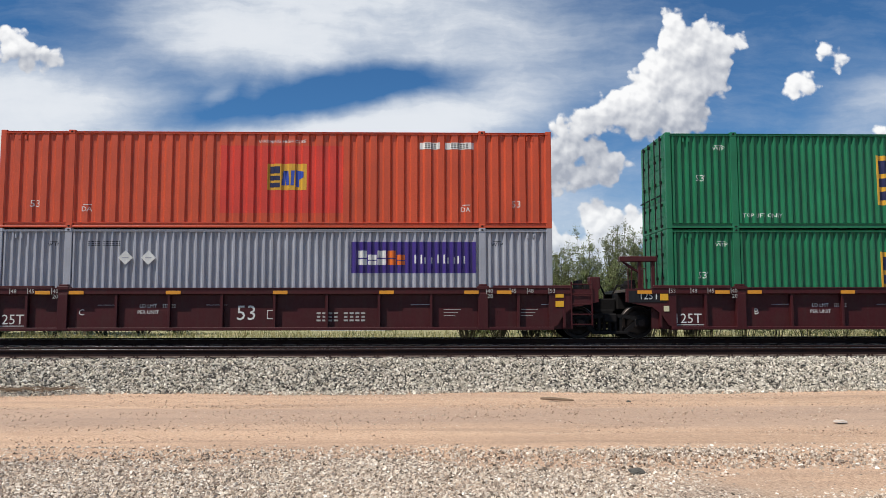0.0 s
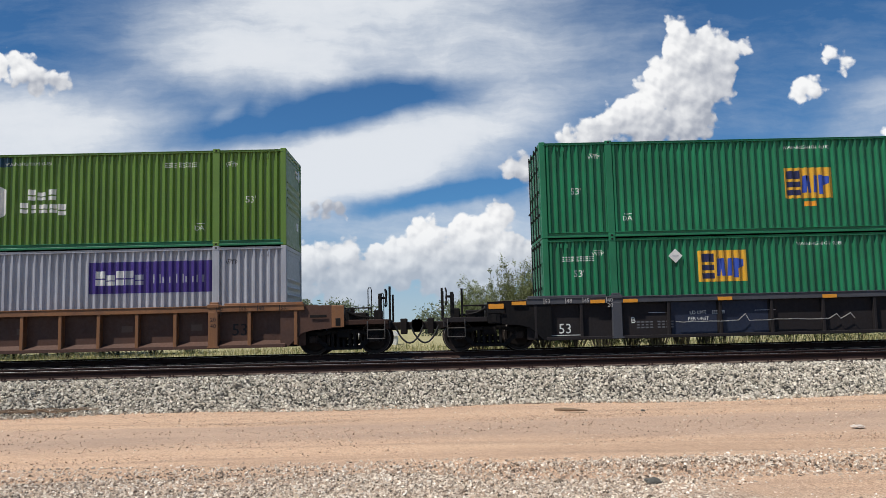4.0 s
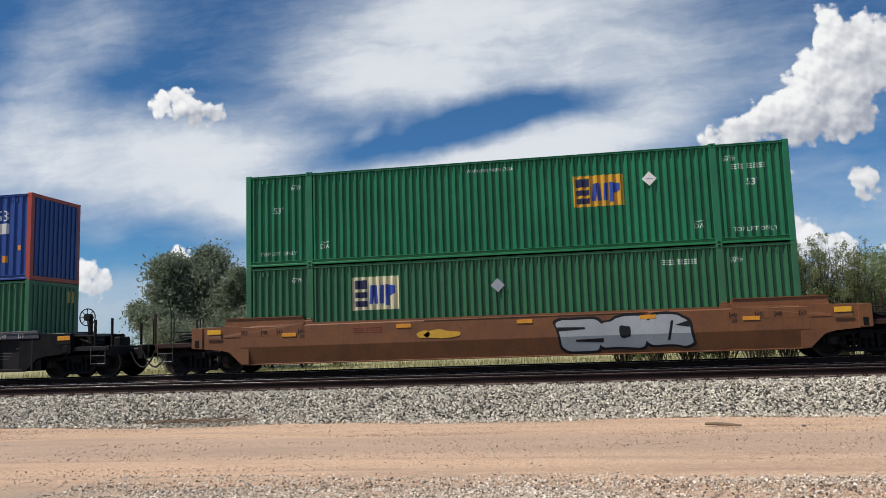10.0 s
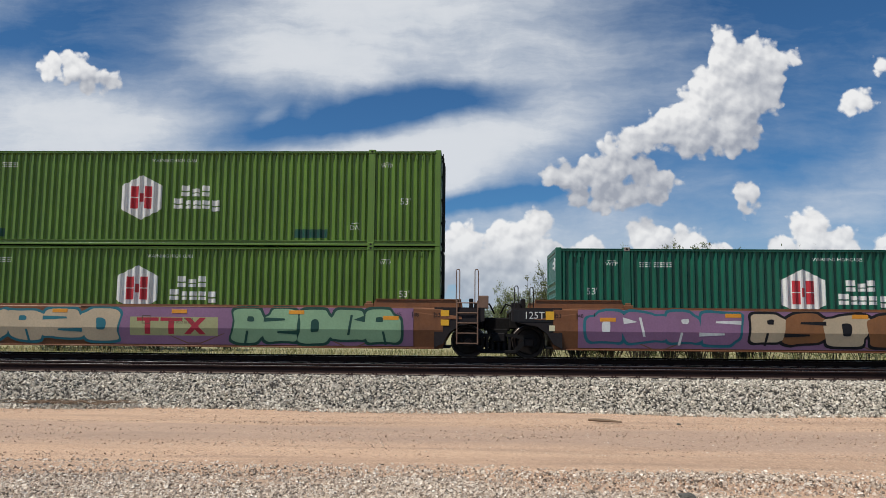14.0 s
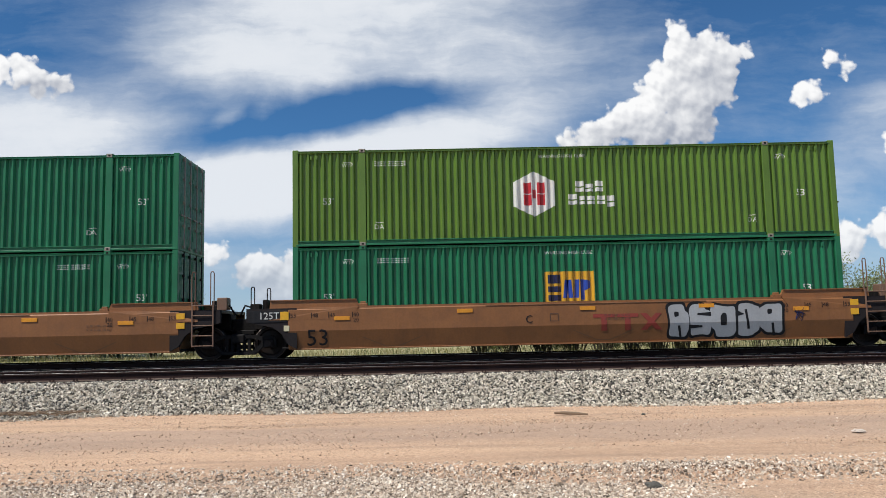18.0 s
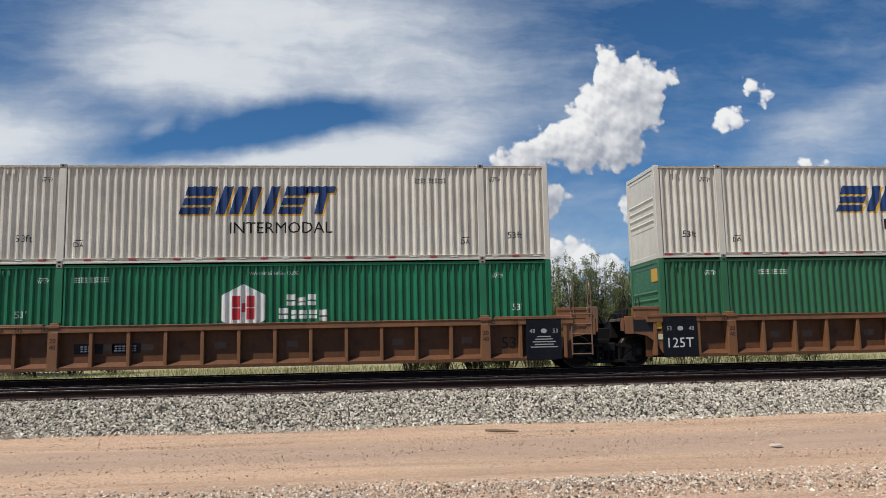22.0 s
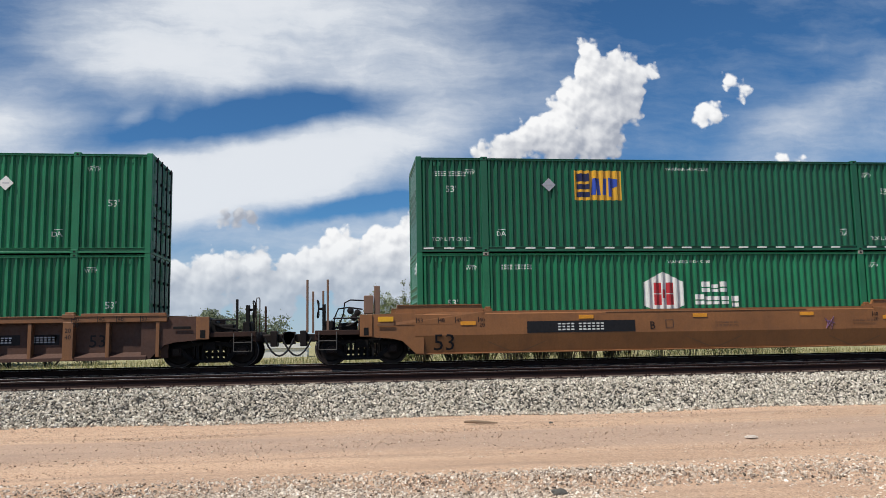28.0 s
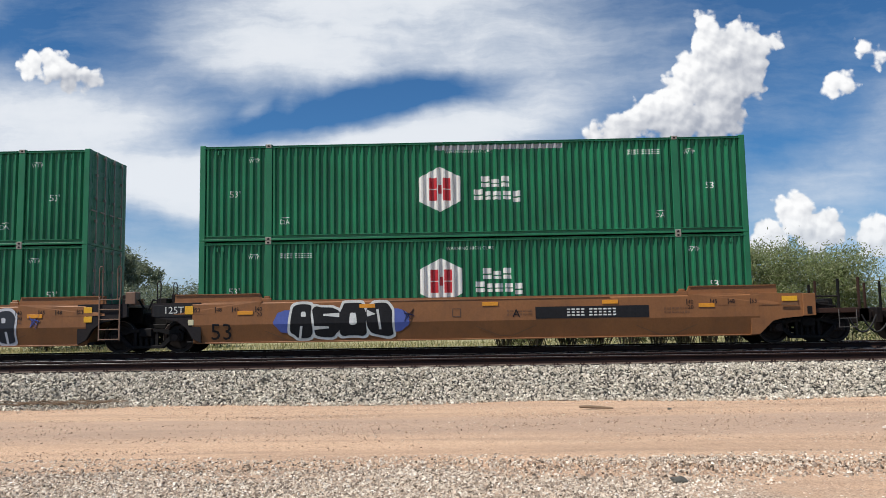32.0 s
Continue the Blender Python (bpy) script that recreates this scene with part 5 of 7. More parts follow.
def ribbed(unit, body, chord_mat, ink, left, right, step=1.0, narrow=0.09, ledge=True, dress="plain"):
    """A well with ribbed sides. left, right: 'joint' (a shared bogie), 'bogie' (the joint's bogie hangs here) or 'end' (coupler)."""
    car = start_car(unit, dress)
    n = 0
    out = 0.05 if ledge else 0.0      # the ledged kind has deeper bays
    back = -0.035 if ledge else -0.075
    both("top_chord", ("rib_top", ledge), lambda: Shape().cbox(-0.55, LONG + 0.55, -0.215 - out, -0.02, 1.31, 1.49, 0.012).cbox(-0.55, LONG + 0.55, -0.235 - out, -0.02, 1.47, 1.50, 0.006), chord_mat, car)
    # on ledged cars the panel colour already holds the shade under the chord
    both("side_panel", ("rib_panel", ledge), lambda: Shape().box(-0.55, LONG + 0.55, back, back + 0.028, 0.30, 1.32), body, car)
    if ledge:
        both("bottom_chord", "rib_bottom_a", lambda: Shape().bar([(-0.245, 0.27), (-0.01, 0.27), (-0.01, 0.48), (-0.035, 0.48), (-0.245, 0.36)], 0.0, LONG), body, car)
    else:
        both("bottom_chord", "rib_bottom_b", lambda: Shape().cbox(0.0, LONG, -0.205, -0.03, 0.27, 0.36, 0.01), body, car)
    k = int((LONG - 2 * LIFT) / step)
    gap = (LONG - 2 * LIFT) / k
    xs = [LIFT + gap * i for i in range(1, k)] + [LIFT / 2, LONG - LIFT / 2, -0.3, LONG + 0.3]
    for x in xs:
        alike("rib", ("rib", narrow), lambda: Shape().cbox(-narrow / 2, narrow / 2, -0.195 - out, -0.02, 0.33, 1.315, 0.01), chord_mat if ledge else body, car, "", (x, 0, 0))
        alike("rib", ("rib_far", narrow), lambda: mirrored(Shape().cbox(-narrow / 2, narrow / 2, -0.195 - out, -0.02, 0.33, 1.315, 0.01), WIDE), body, car, "", (x, 0, 0))
    for x in (LIFT, LONG - LIFT):
        alike("lift_bracket", ("lift_bracket", ledge), lambda: Shape().cbox(-0.14, 0.14, -0.225 - out, -0.02, 0.29, 1.33, 0.012).cbox(-0.17, 0.17, -0.24 - out, -0.01, 1.44, 1.54, 0.01).cbox(-0.12, 0.12, -0.2, -0.02, 1.54, 1.60, 0.01).box(-0.17, 0.17, -0.235 - out, -0.2, 0.29, 0.34), chord_mat, car, "", (x, 0, 0))
    both("end_rail", "rib_end_rail_l", lambda: Shape().cbox(-0.5, LIFT - 0.3, -0.20, -0.05, 1.50, 1.56, 0.01), chord_mat, car)
    both("end_rail", "rib_end_rail_r", lambda: Shape().cbox(LONG - LIFT + 0.3, LONG + 0.5, -0.20, -0.05, 1.50, 1.56, 0.01), chord_mat, car)
    for end in (left, right):
        side = -1 if n == 0 else 1
        car_end(car, unit, side, end, body, chord_mat, ink, dress)
        n += 1
    return car


def smooth(unit, body, ink, left, right, dress="plain"):
    """A well with smooth sides that lean in below."""
    car = start_car(unit, dress)
    both("side_plate", "smooth_side", lambda: Shape().bar([(-0.20, 0.80), (-0.20, 1.40), (-0.17, 1.43), (-0.17, 1.49), (-0.02, 1.49), (-0.02, 1.40), (-0.06, 1.36), (-0.06, 0.5), (0.02, 0.30), (-0.06, 0.27), (-0.09, 0.30)], -0.1, LONG + 0.1), body, car)
    both("lower_flange", "smooth_flange", lambda: Shape().cbox(0, LONG, -0.12, 0.03, 0.255, 0.295, 0.008), body, car)
    for side in (0, 1):
        flip = (lambda p: p) if side == 0 else (lambda p: [(LONG - x, z) for x, z in p])
        both("end_plate", ("smooth_end", side), lambda: Shape().prism(flip([(-0.65, 1.45), (LIFT - 0.25, 1.45), (LIFT - 0.12, 1.52), (LIFT - 0.2, 1.68), (-0.62, 1.68)]), -0.13, -0.03).prism(flip([(-0.62, 1.675), (LIFT - 0.2, 1.675), (LIFT - 0.2, 1.70), (-0.62, 1.70)]), -0.16, -0.02), body, car)
        both("end_panel", ("smooth_end_panel", side), lambda: wedge(flip), body, car, "sloping upper end panel")
        x = LIFT if side == 0 else LONG - LIFT
        alike("lift_bracket", "smooth_bracket", lambda: Shape().cbox(-0.13, 0.13, -0.16, 0.0, 1.46, 1.56, 0.01).cbox(-0.08, 0.08, -0.12, -0.02, 1.56, 1.62, 0.01), body, car, "", (x, 0, 0))
    for side, end in ((-1, left), (1, right)):
        car_end(car, unit, side, end, body, body, ink, dress)
    return car


def wedge(flip):
    s = Shape()
    a = flip([(-0.65, 1.12), (LIFT - 0.35, 1.12), (LIFT - 0.12, 1.47), (-0.65, 1.47)])
    v = [(a[0][0], -0.203, a[0][1]), (a[1][0], -0.203, a[1][1]), (a[2][0], -0.206, a[2][1]), (a[3][0], -0.14, a[3][1])]
    v += [(x, -0.10, z) for x, y, z in v]
    return s.add(v, [(0, 1, 2, 3), (7, 6, 5, 4), (0, 4, 5, 1), (1, 5, 6, 2), (2, 6, 7, 3), (3, 7, 4, 0)])


def start_car(unit, dress):
    car = thing("well_car", CAR_LABELS[dress], "well car", (STARTS[unit], Y0, RAIL), "well cars of the freight train")
    alike("well_floor", "well_floor", lambda: Shape().cbox(-0.3, LONG + 0.3, -0.05, WIDE + 0.05, 0.28, 0.345, 0.01), STEEL_DARK, car)
    CARS.append((car, unit))
    return car


CAR_LABELS = {
    "maroon": "maroon ribbed double-stack well car with white markings",
    "rust": "rusty brown ribbed double-stack well car",
    "black": "dirty black and dark blue ribbed double-stack well car",
    "plain": "tan smooth-sided double-stack well car with yellow reflectors",
    "brown": "weathered brown ribbed double-stack well car",
}


def car_end(car, unit, side, kind, body, chord_mat, ink, dress):
    """What lies beyond the load: end plates, platform, steps, handholds, bogie and coupler."""
    e = lambda d: -d if side < 0 else LONG + d        # d metres beyond the load's end
    bx = lambda a, b: (min(e(a), e(b)), max(e(a), e(b)))
    dark = BLACK_CAR if dress != "maroon" else MAROON
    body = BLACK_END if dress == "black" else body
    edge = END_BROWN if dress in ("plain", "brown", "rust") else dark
    reach = 1.30 if kind != "end" else 1.69
    if kind == "end":
        pts = [(e(-0.15), 1.46), (e(reach), 1.43), (e(reach), 0.80), (e(1.33), 0.78), (e(0.75), 0.73), (e(0.47), 0.66), (e(0.24), 0.44), (e(0.08), 0.29), (e(-0.15), 0.29)]
    else:
        pts = [(e(-0.15), 1.46), (e(reach), 1.46), (e(reach), 1.08), (e(0.95), 1.0), (e(0.55), 0.92), (e(0.28), 0.72), (e(0.1), 0.42), (e(-0.15), 0.29)]
    near = body if kind == "end" or dress not in ("plain", "brown") else dark if dress == "plain" else chord_mat
    part("end_side", Shape().prism(pts, -0.19, -0.05), near, car, "")
    part("end_side", Shape().prism(pts, WIDE + 0.05, WIDE + 0.19), body, car, "")
    x0, x1 = bx(0.05, min(reach, 1.4))
    part("end_deck", Shape().cbox(x0, x1, -0.12, WIDE + 0.12, 1.36, 1.45, 0.01), PLATFORM, car, "steel end platform")
    x0, x1 = bx(-0.05, 0.12)
    part("bulkhead", Shape().cbox(x0, x1, 0.0, WIDE, 0.35, 1.40, 0.01), body, car, "")
    x0, x1 = bx(0.3, reach)
    part("centre_sill", Shape().cbox(x0, x1, WIDE / 2 - 0.35, WIDE / 2 + 0.35, 0.86, 1.36, 0.03), STEEL_DARK, car, "")
    if kind == "end":
        x0, x1 = bx(1.05, 2.75)
        part("draft_sill", Shape().cbox(x0, x1, WIDE / 2 - 0.3, WIDE / 2 + 0.3, 0.66, 1.02, 0.03), STEEL_DARK, car, "")
        x0, x1 = bx(1.69, 2.95)
        part("platform", Shape().cbox(x0, x1, -0.1, WIDE + 0.1, 0.93, 0.99, 0.01).cbox(x0, x1, -0.14, -0.08, 0.86, 1.0, 0.01), edge, car, "steel end platform")
        x0, x1 = bx(2.85, 2.97)
        part("end_beam", Shape().cbox(x0, x1, -0.1, WIDE + 0.1, 0.72, 1.0, 0.015), edge, car, "")
        x0, x1 = bx(1.33, 1.69)
        part("jacking_post", Shape().cbox(x0, x1, -0.225, -0.185, 0.80, 1.43, 0.01), chord_mat if dress in ("brown", "rust") else body, car, "thick end post")
        # dark block set proud on the post paints the shade of a slot
        part("jacking_hole", Shape().cbox((x0 + x1) / 2 - 0.07, (x0 + x1) / 2 + 0.07, -0.232, -0.22, 0.84, 1.06, 0.02), STEEL_DARK, car, "dark block for the shaded slot in the end post")
        part("rail", Shape().tube([(e(1.69), -0.05, 1.34), (e(2.45), -0.05, 1.34)], 0.022, 7), dark, car, "handrail pipe")
        bogie(car, e(1.62), 0.46)
        coupler(car, e(2.1), side)
        for d, y, hi in ((2.42, -0.05, 1.92), (2.62, WIDE - 0.3, 1.86), (3.0, -0.05, 1.95), (2.95, WIDE, 1.9)):
            if unit == 17 and side < 0:
                stake(car, e(d + 0.18), y, 0.95, 2.46 if y < 1 else 2.28, RUNG, False)
                continue
            stake(car, e(d), y, 0.95, hi - 0.08 * ((unit * 7 + int(d * 10)) % 2), STEEL_DARK if d < 2.7 or dress in ("black", "rust", "maroon") else END_BROWN, loop=(unit + int(d * 100)) % 4 == 0)
        part("grab_iron", Shape().tube([(e(2.35), -0.17, 0.96), (e(2.35), -0.17, 0.45), (e(2.85), -0.17, 0.45), (e(2.85), -0.17, 0.96)], 0.014, 6).tube([(e(2.35), -0.17, 0.70), (e(2.85), -0.17, 0.70)], 0.012, 6), GRAB, car, "thin steel step loop")
        part("brake_gear", Shape().cbox(*bx(1.75, 2.3), 0.25, 0.7, 0.98, 1.22, 0.03).tube([(e(1.72), 0.2, 1.25), (e(2.0), 0.25, 1.12), (e(2.5), 0.3, 1.05)], 0.035, 7).cbox(*bx(2.45, 2.7), 0.9, 1.5, 0.98, 1.3, 0.03), STEEL_DARK, car, "brake gear on the platform")
        if (unit + (0 if side > 0 else 1)) % 2 == 0:
            q = e(2.88)
            part("brake_wheel", Shape().tube([(q + 0.02 * math.sin(k), 0.05 + 0.25 * math.cos(2 * math.pi * k / 16), 1.62 + 0.25 * math.sin(2 * math.pi * k / 16)) for k in range(17)], 0.02, 6).tube([(q, 0.05, 1.62), (q - side * 0.18, 0.05, 1.62)], 0.035, 8).cbox(min(q - side * 0.12, q - side * 0.22), max(q - side * 0.12, q - side * 0.22), -0.05, 0.15, 0.98, 1.75, 0.01), STEEL_DARK, car, "hand-brake wheel on a post")
    else:
        if dress == "brown":
            part("end_block", Shape().cbox(*bx(0.12, 1.16 if kind == "bogie" else 0.9), -0.17, 0.1, 1.45, 1.76, 0.015).cbox(*bx(0.08, 0.95), -0.19, -0.15, 1.70, 1.79, 0.008), chord_mat, car, "tan steel end block")
            part("end_strap", Shape().cbox(*bx(0.95, 1.22), -0.215, -0.185, 0.98, 1.50, 0.008), chord_mat, car, "upright end plate")
        if kind == "bogie":
            bogie(car, e(1.715), 0.485)
            part("joint", Shape().cbox(*bx(1.3, 2.1), WIDE / 2 - 0.22, WIDE / 2 + 0.22, 0.8, 1.2, 0.03), STEEL_DARK, car, "articulated joint")
            x = min(e(1.10), e(0.50))
            rung = dark if dress in ("maroon", "black") else RUNG
            ladder(car, x, -0.215, rung, 0.40, 1.66, 0.60, 5)
            if dress not in ("maroon", "black"):
                stake(car, x + 0.03, -0.20, 1.60, 2.56, rung)
                stake(car, x + 0.57, -0.20, 1.60, 2.56, rung)
            part("buffer_block", Shape().cbox(*bx(1.12, 1.42), 0.1, 0.5, 1.45, 1.82, 0.02), rung, car, "squat steel block")
        else:
            stake(car, e(1.15), -0.02, 1.45, 2.10, dark)
            stake(car, e(0.7), 0.06, 1.45, 2.06, dark)
        part("brake_rig", Shape().cbox(*bx(1.0, 1.28), 0.2, 0.62, 1.45, 1.62, 0.02).tube([(e(1.2), 0.3, 1.5), (e(1.45), 0.3, 1.58), (e(1.6), 0.35, 1.3)], 0.03, 6).cbox(*bx(0.85, 0.98), 0.5, 1.4, 1.45, 1.75, 0.02), STEEL_DARK, car, "brake gear")


def brake_wheel(car, x, y, z):
    s = Shape()
    n = 22
    s.tube([(x + 0.27 * math.cos(2 * math.pi * k / n), y, z + 0.27 * math.sin(2 * math.pi * k / n)) for k in range(n + 1)], 0.018, 6)
    s.lathe([(0.0, y - 0.05), (0.12, y - 0.04), (0.12, y + 0.02), (0.0, y + 0.02)], x, z, 14)
    for k in range(8):
        q = 2 * math.pi * k / 8
        s.tube([(x, y, z), (x + 0.27 * math.cos(q), y, z + 0.27 * math.sin(q))], 0.012, 5)
    s.tube([(x, y - 0.02, z), (x, y + 0.3, z)], 0.03, 8)
    s.cbox(x - 0.06, x + 0.06, y + 0.12, y + 0.22, z - 0.75, z + 0.1, 0.01)
    part("brake_wheel", s, STEEL_DARK, car, "spoked hand-brake wheel")


ENDS = {0: ("joint", "bogie"), 1: ("joint", "end"), 2: ("end", "end"), 3: ("end", "bogie"), 4: ("joint", "bogie"), 5: ("joint", "end"), 6: ("end", "end"), 7: ("end", "bogie"),
             8: ("joint", "bogie"), 9: ("joint", "end"), 10: ("end", "bogie"), 11: ("joint", "bogie"), 12: ("joint", "end"), 13: ("end", "bogie"), 14: ("joint", "bogie"), 15: ("joint", "end"),
             16: ("end", "end"), 17: ("end", "bogie"), 18: ("joint", "bogie"), 19: ("joint", "end"), 20: ("end", "end")}


def build_cars():
    for u, (a, b) in ENDS.items():
        if u < 2:
            ribbed(u, MAROON, MAROON, WHITE_WORN, a, b, 1.5, 0.08, False, "maroon")
        elif u == 2:
            ribbed(u, RUST_SHADED, BROWN_CAR, WHITE_WORN, a, b, 1.02, 0.10, True, "rust")
        elif u < 6:
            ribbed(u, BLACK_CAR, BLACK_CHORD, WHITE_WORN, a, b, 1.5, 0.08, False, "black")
        elif u in (13, 14, 15, 16, 20):
            ribbed(u, BROWN_SHADED if u != 16 else RUST_SHADED, BROWN_CAR, BLACK, a, b, 1.0, 0.10, True, "brown")
        else:
            smooth(u, TAN_OLD if u in (6, 7, 8, 9) else TAN_CAR, BLACK, a, b, "plain")


build_cars()

# ---- stones, grass and plants ----
def island_material(name, colours, rough=0.9, translucent=0.0, bump=0.0):
    """Pieces of one heap, each with its own colour from a ramp."""
    m = bpy.data.materials.new(name)
    m.use_nodes = True
    n, l = m.node_tree.nodes, m.node_tree.links
    bs = n["Principled BSDF"]
    bs.inputs["Roughness"].default_value = rough
    bs.inputs["Specular IOR Level"].default_value = 0.25
    geo = n.new("ShaderNodeNewGeometry")
    ramp = n.new("ShaderNodeValToRGB")
    el = ramp.color_ramp.elements
    while len(el) < len(colours):
        el.new(0.5)
    for k, c in enumerate(colours):
        el[k].position = k / (len(colours) - 1)
        el[k].color = (*c, 1)
    l.new(geo.outputs["Random Per Island"], ramp.inputs[0])
    co = n.new("ShaderNodeTexCoord")
    tx = n.new("ShaderNodeTexNoise")
    tx.inputs["Scale"].default_value = 35.0
    l.new(co.outputs["Object"], tx.inputs[0])
    mr = n.new("ShaderNodeMapRange")
    mr.inputs[1].default_value, mr.inputs[2].default_value, mr.inputs[3].default_value, mr.inputs[4].default_value = 0.3, 0.7, 0.75, 1.15
    l.new(tx.outputs[0], mr.inputs[0])
    hs = n.new("ShaderNodeHueSaturation")
    l.new(mr.outputs[0], hs.inputs["Value"])
    l.new(ramp.outputs[0], hs.inputs["Color"])
    l.new(hs.outputs[0], bs.inputs["Base Color"])
    if translucent:
        out = n["Material Output"]
        tr = n.new("ShaderNodeBsdfTranslucent")
        mx = n.new("ShaderNodeMixShader")
        mx.inputs[0].default_value = translucent
        l.new(hs.outputs[0], tr.inputs[0])
        l.new(bs.outputs[0], mx.inputs[1])
        l.new(tr.outputs[0], mx.inputs[2])
        l.new(mx.outputs[0], out.inputs[0])
    return m


def heap(name, pts, sizes, material, label, category, seed, flat=0.75):
    """Many angular stones in one mesh: jittered, turned blocks."""
    rng = np.random.default_rng(seed)
    n = len(pts)
    cube = np.array([(x, y, z) for x in (-1, 1) for y in (-1, 1) for z in (-1, 1)], float) * 0.5
    v = cube[None] + rng.uniform(-0.28, 0.28, (n, 8, 3))
    v[:, :, 2] *= flat
    v[:, :, 0] *= rng.uniform(0.8, 1.5, (n, 1))
    q = rng.normal(size=(n, 4))
    q /= np.linalg.norm(q, axis=1, keepdims=True)
    w, x, y, z = q.T
    rot = np.stack([1 - 2 * (y * y + z * z), 2 * (x * y - z * w), 2 * (x * z + y * w), 2 * (x * y + z * w), 1 - 2 * (x * x + z * z), 2 * (y * z - x * w),
                    2 * (x * z - y * w), 2 * (y * z + x * w), 1 - 2 * (x * x + y * y)], 1).reshape(n, 3, 3)
    v = np.einsum("nij,nkj->nki", rot, v) * np.asarray(sizes)[:, None, None] + np.asarray(pts)[:, None, :]
    quads = np.array([(0, 1, 3, 2), (4, 6, 7, 5), (0, 4, 5, 1), (2, 3, 7, 6), (0, 2, 6, 4), (1, 5, 7, 3)])
    f = (quads[None] + (np.arange(n) * 8)[:, None, None]).reshape(-1, 4)
    me = bpy.data.meshes.new(name)
    me.from_pydata(v.reshape(-1, 3).tolist(), [], f.tolist())
    me.materials.append(material)
    return tagged(new(name, me), label, category, kind="stuff")


def build_stones():
    rng = np.random.default_rng(5)
    grey = island_material("ballast_stones", ((0.11, 0.095, 0.076), (0.54, 0.485, 0.39), (0.74, 0.67, 0.55), (0.27, 0.24, 0.19), (0.62, 0.54, 0.43), (0.90, 0.84, 0.72)))
    n = 60000
    x = rng.uniform(-16, 16, n)
    y = 15.35 + 1.85 * rng.uniform(0, 1, n)
    y += 0.12 * np.sin(x * 0.9) * np.clip((16.2 - y) / 0.85, 0, 1)
    z = np.array([ground_z(q) for q in y]) + rng.uniform(-0.030, 0.030, n)
    heap("ballast", np.stack([x, y, z], 1), rng.uniform(0.016, 0.044, n), grey, "grey angular crushed-stone ballast on the railway bank", "ballast", 1, 0.62)
    n = 15000
    x = rng.uniform(-19, 19, n)
    y = rng.uniform(17.2, 22.8, n)
    z = np.array([ground_z(q) for q in y]) + rng.uniform(-0.085, -0.035, n)
    heap("ballast", np.stack([x, y, z], 1), rng.uniform(0.05, 0.09, n), grey, "grey crushed-stone ballast between the rails", "ballast", 2)
    tan = island_material("road_gravel", ((0.09, 0.07, 0.052), (0.52, 0.42, 0.32), (0.70, 0.60, 0.48), (0.28, 0.215, 0.165), (0.62, 0.49, 0.37), (0.86, 0.79, 0.68)))
    pts, sz = [], []
    r = random.Random(9)
    while len(pts) < 64000:
        px, py = r.uniform(-5.8, 6.4), r.uniform(6.3, 9.4)
        edge = 8.35 - 0.30 * max(0.0, px + 0.3) + 0.35 * noise.noise((px * 0.7, py * 0.5, 1.0)) - 0.9 * max(0.0, -4.4 - px)
        d = min(1.0, max(0.0, (edge - py) * 2.2))
        d *= 1 - 0.85 * math.exp(-((px + 1.9) / 0.9) ** 2 - ((py - 7.85) / 0.28) ** 2)
        d *= 0.55 + 0.75 * max(0.0, min(1.0, 0.6 + 1.6 * noise.noise((px * 1.1, py * 1.5, 5.0))))
        d += 0.35 * math.exp(-((px - 2.5) / 1.1) ** 2 - ((py - 8.8) / 0.22) ** 2)
        if r.random() < 0.09 + d:
            pts.append((px, py, ground_z(py) + r.uniform(-0.004, 0.009)))
            sz.append(r.choice((0.010, 0.013, 0.016, 0.020, 0.027)))
    heap("gravel", pts, sz, tan, "loose pale gravel at the edge of the dirt road", "gravel", 3, 0.7)
    earth = island_material("road_pebbles", ((0.20, 0.135, 0.095), (0.38, 0.26, 0.18), (0.68, 0.52, 0.38), (0.28, 0.19, 0.13), (0.80, 0.68, 0.54), (0.48, 0.32, 0.22)))
    pts, sz = [], []
    while len(pts) < 22000:
        px, py = r.uniform(-13, 13), 7.5 + 8.0 * r.random() ** 0.8
        if abs(px) < py * 0.85 and r.random() < 0.35 + 0.9 * max(0.0, noise.noise((px * 0.3, py * 1.3, 4.0)) + 0.2):
            pts.append((px, py, ground_z(py) + 0.002))
            sz.append(r.choice((0.004, 0.005, 0.006, 0.007, 0.008, 0.010, 0.016)))
    heap("pebbles", pts, sz, earth, "scattered pebbles on the dirt road", "pebbles", 4)


build_stones()

WOOD_GREY = mat("dry_wood", (0.20, 0.14, 0.09), 0.9, bump=0.5, bump_scale=25)
TWIG = mat("twig_bark", (0.055, 0.045, 0.030), 0.95)
BARK = mat("bark", (0.11, 0.085, 0.065), 0.95, bump=0.6, bump_scale=18)
DARK_STONE = mat("dark_stone", (0.10, 0.095, 0.08), 0.9, bump=0.5, bump_scale=30)
PALE_STONE = mat("pale_stone", (0.6, 0.52, 0.44), 0.9, bump=0.5, bump_scale=30)


def lump(name, at, size, material, label, seed, squash=0.6):
    bm = bmesh.new()
    bmesh.ops.create_icosphere(bm, subdivisions=3, radius=1.0)
    for v in bm.verts:
        k = 1 + 0.35 * noise.noise(v.co * 1.3 + Vector((seed, 0, 0))) + 0.15 * noise.noise(v.co * 3.5 + Vector((0, seed, 0)))
        v.co = Vector((v.co.x * size * k * 1.3, v.co.y * size * k, v.co.z * size * k * squash))
    me = bpy.data.meshes.new(name)
    bm.to_mesh(me)
    bm.free()
    me.materials.append(material)
    ob = new(name, me)
    ob.matrix_basis = pose(*at)
    return tagged(ob, label, "stone")


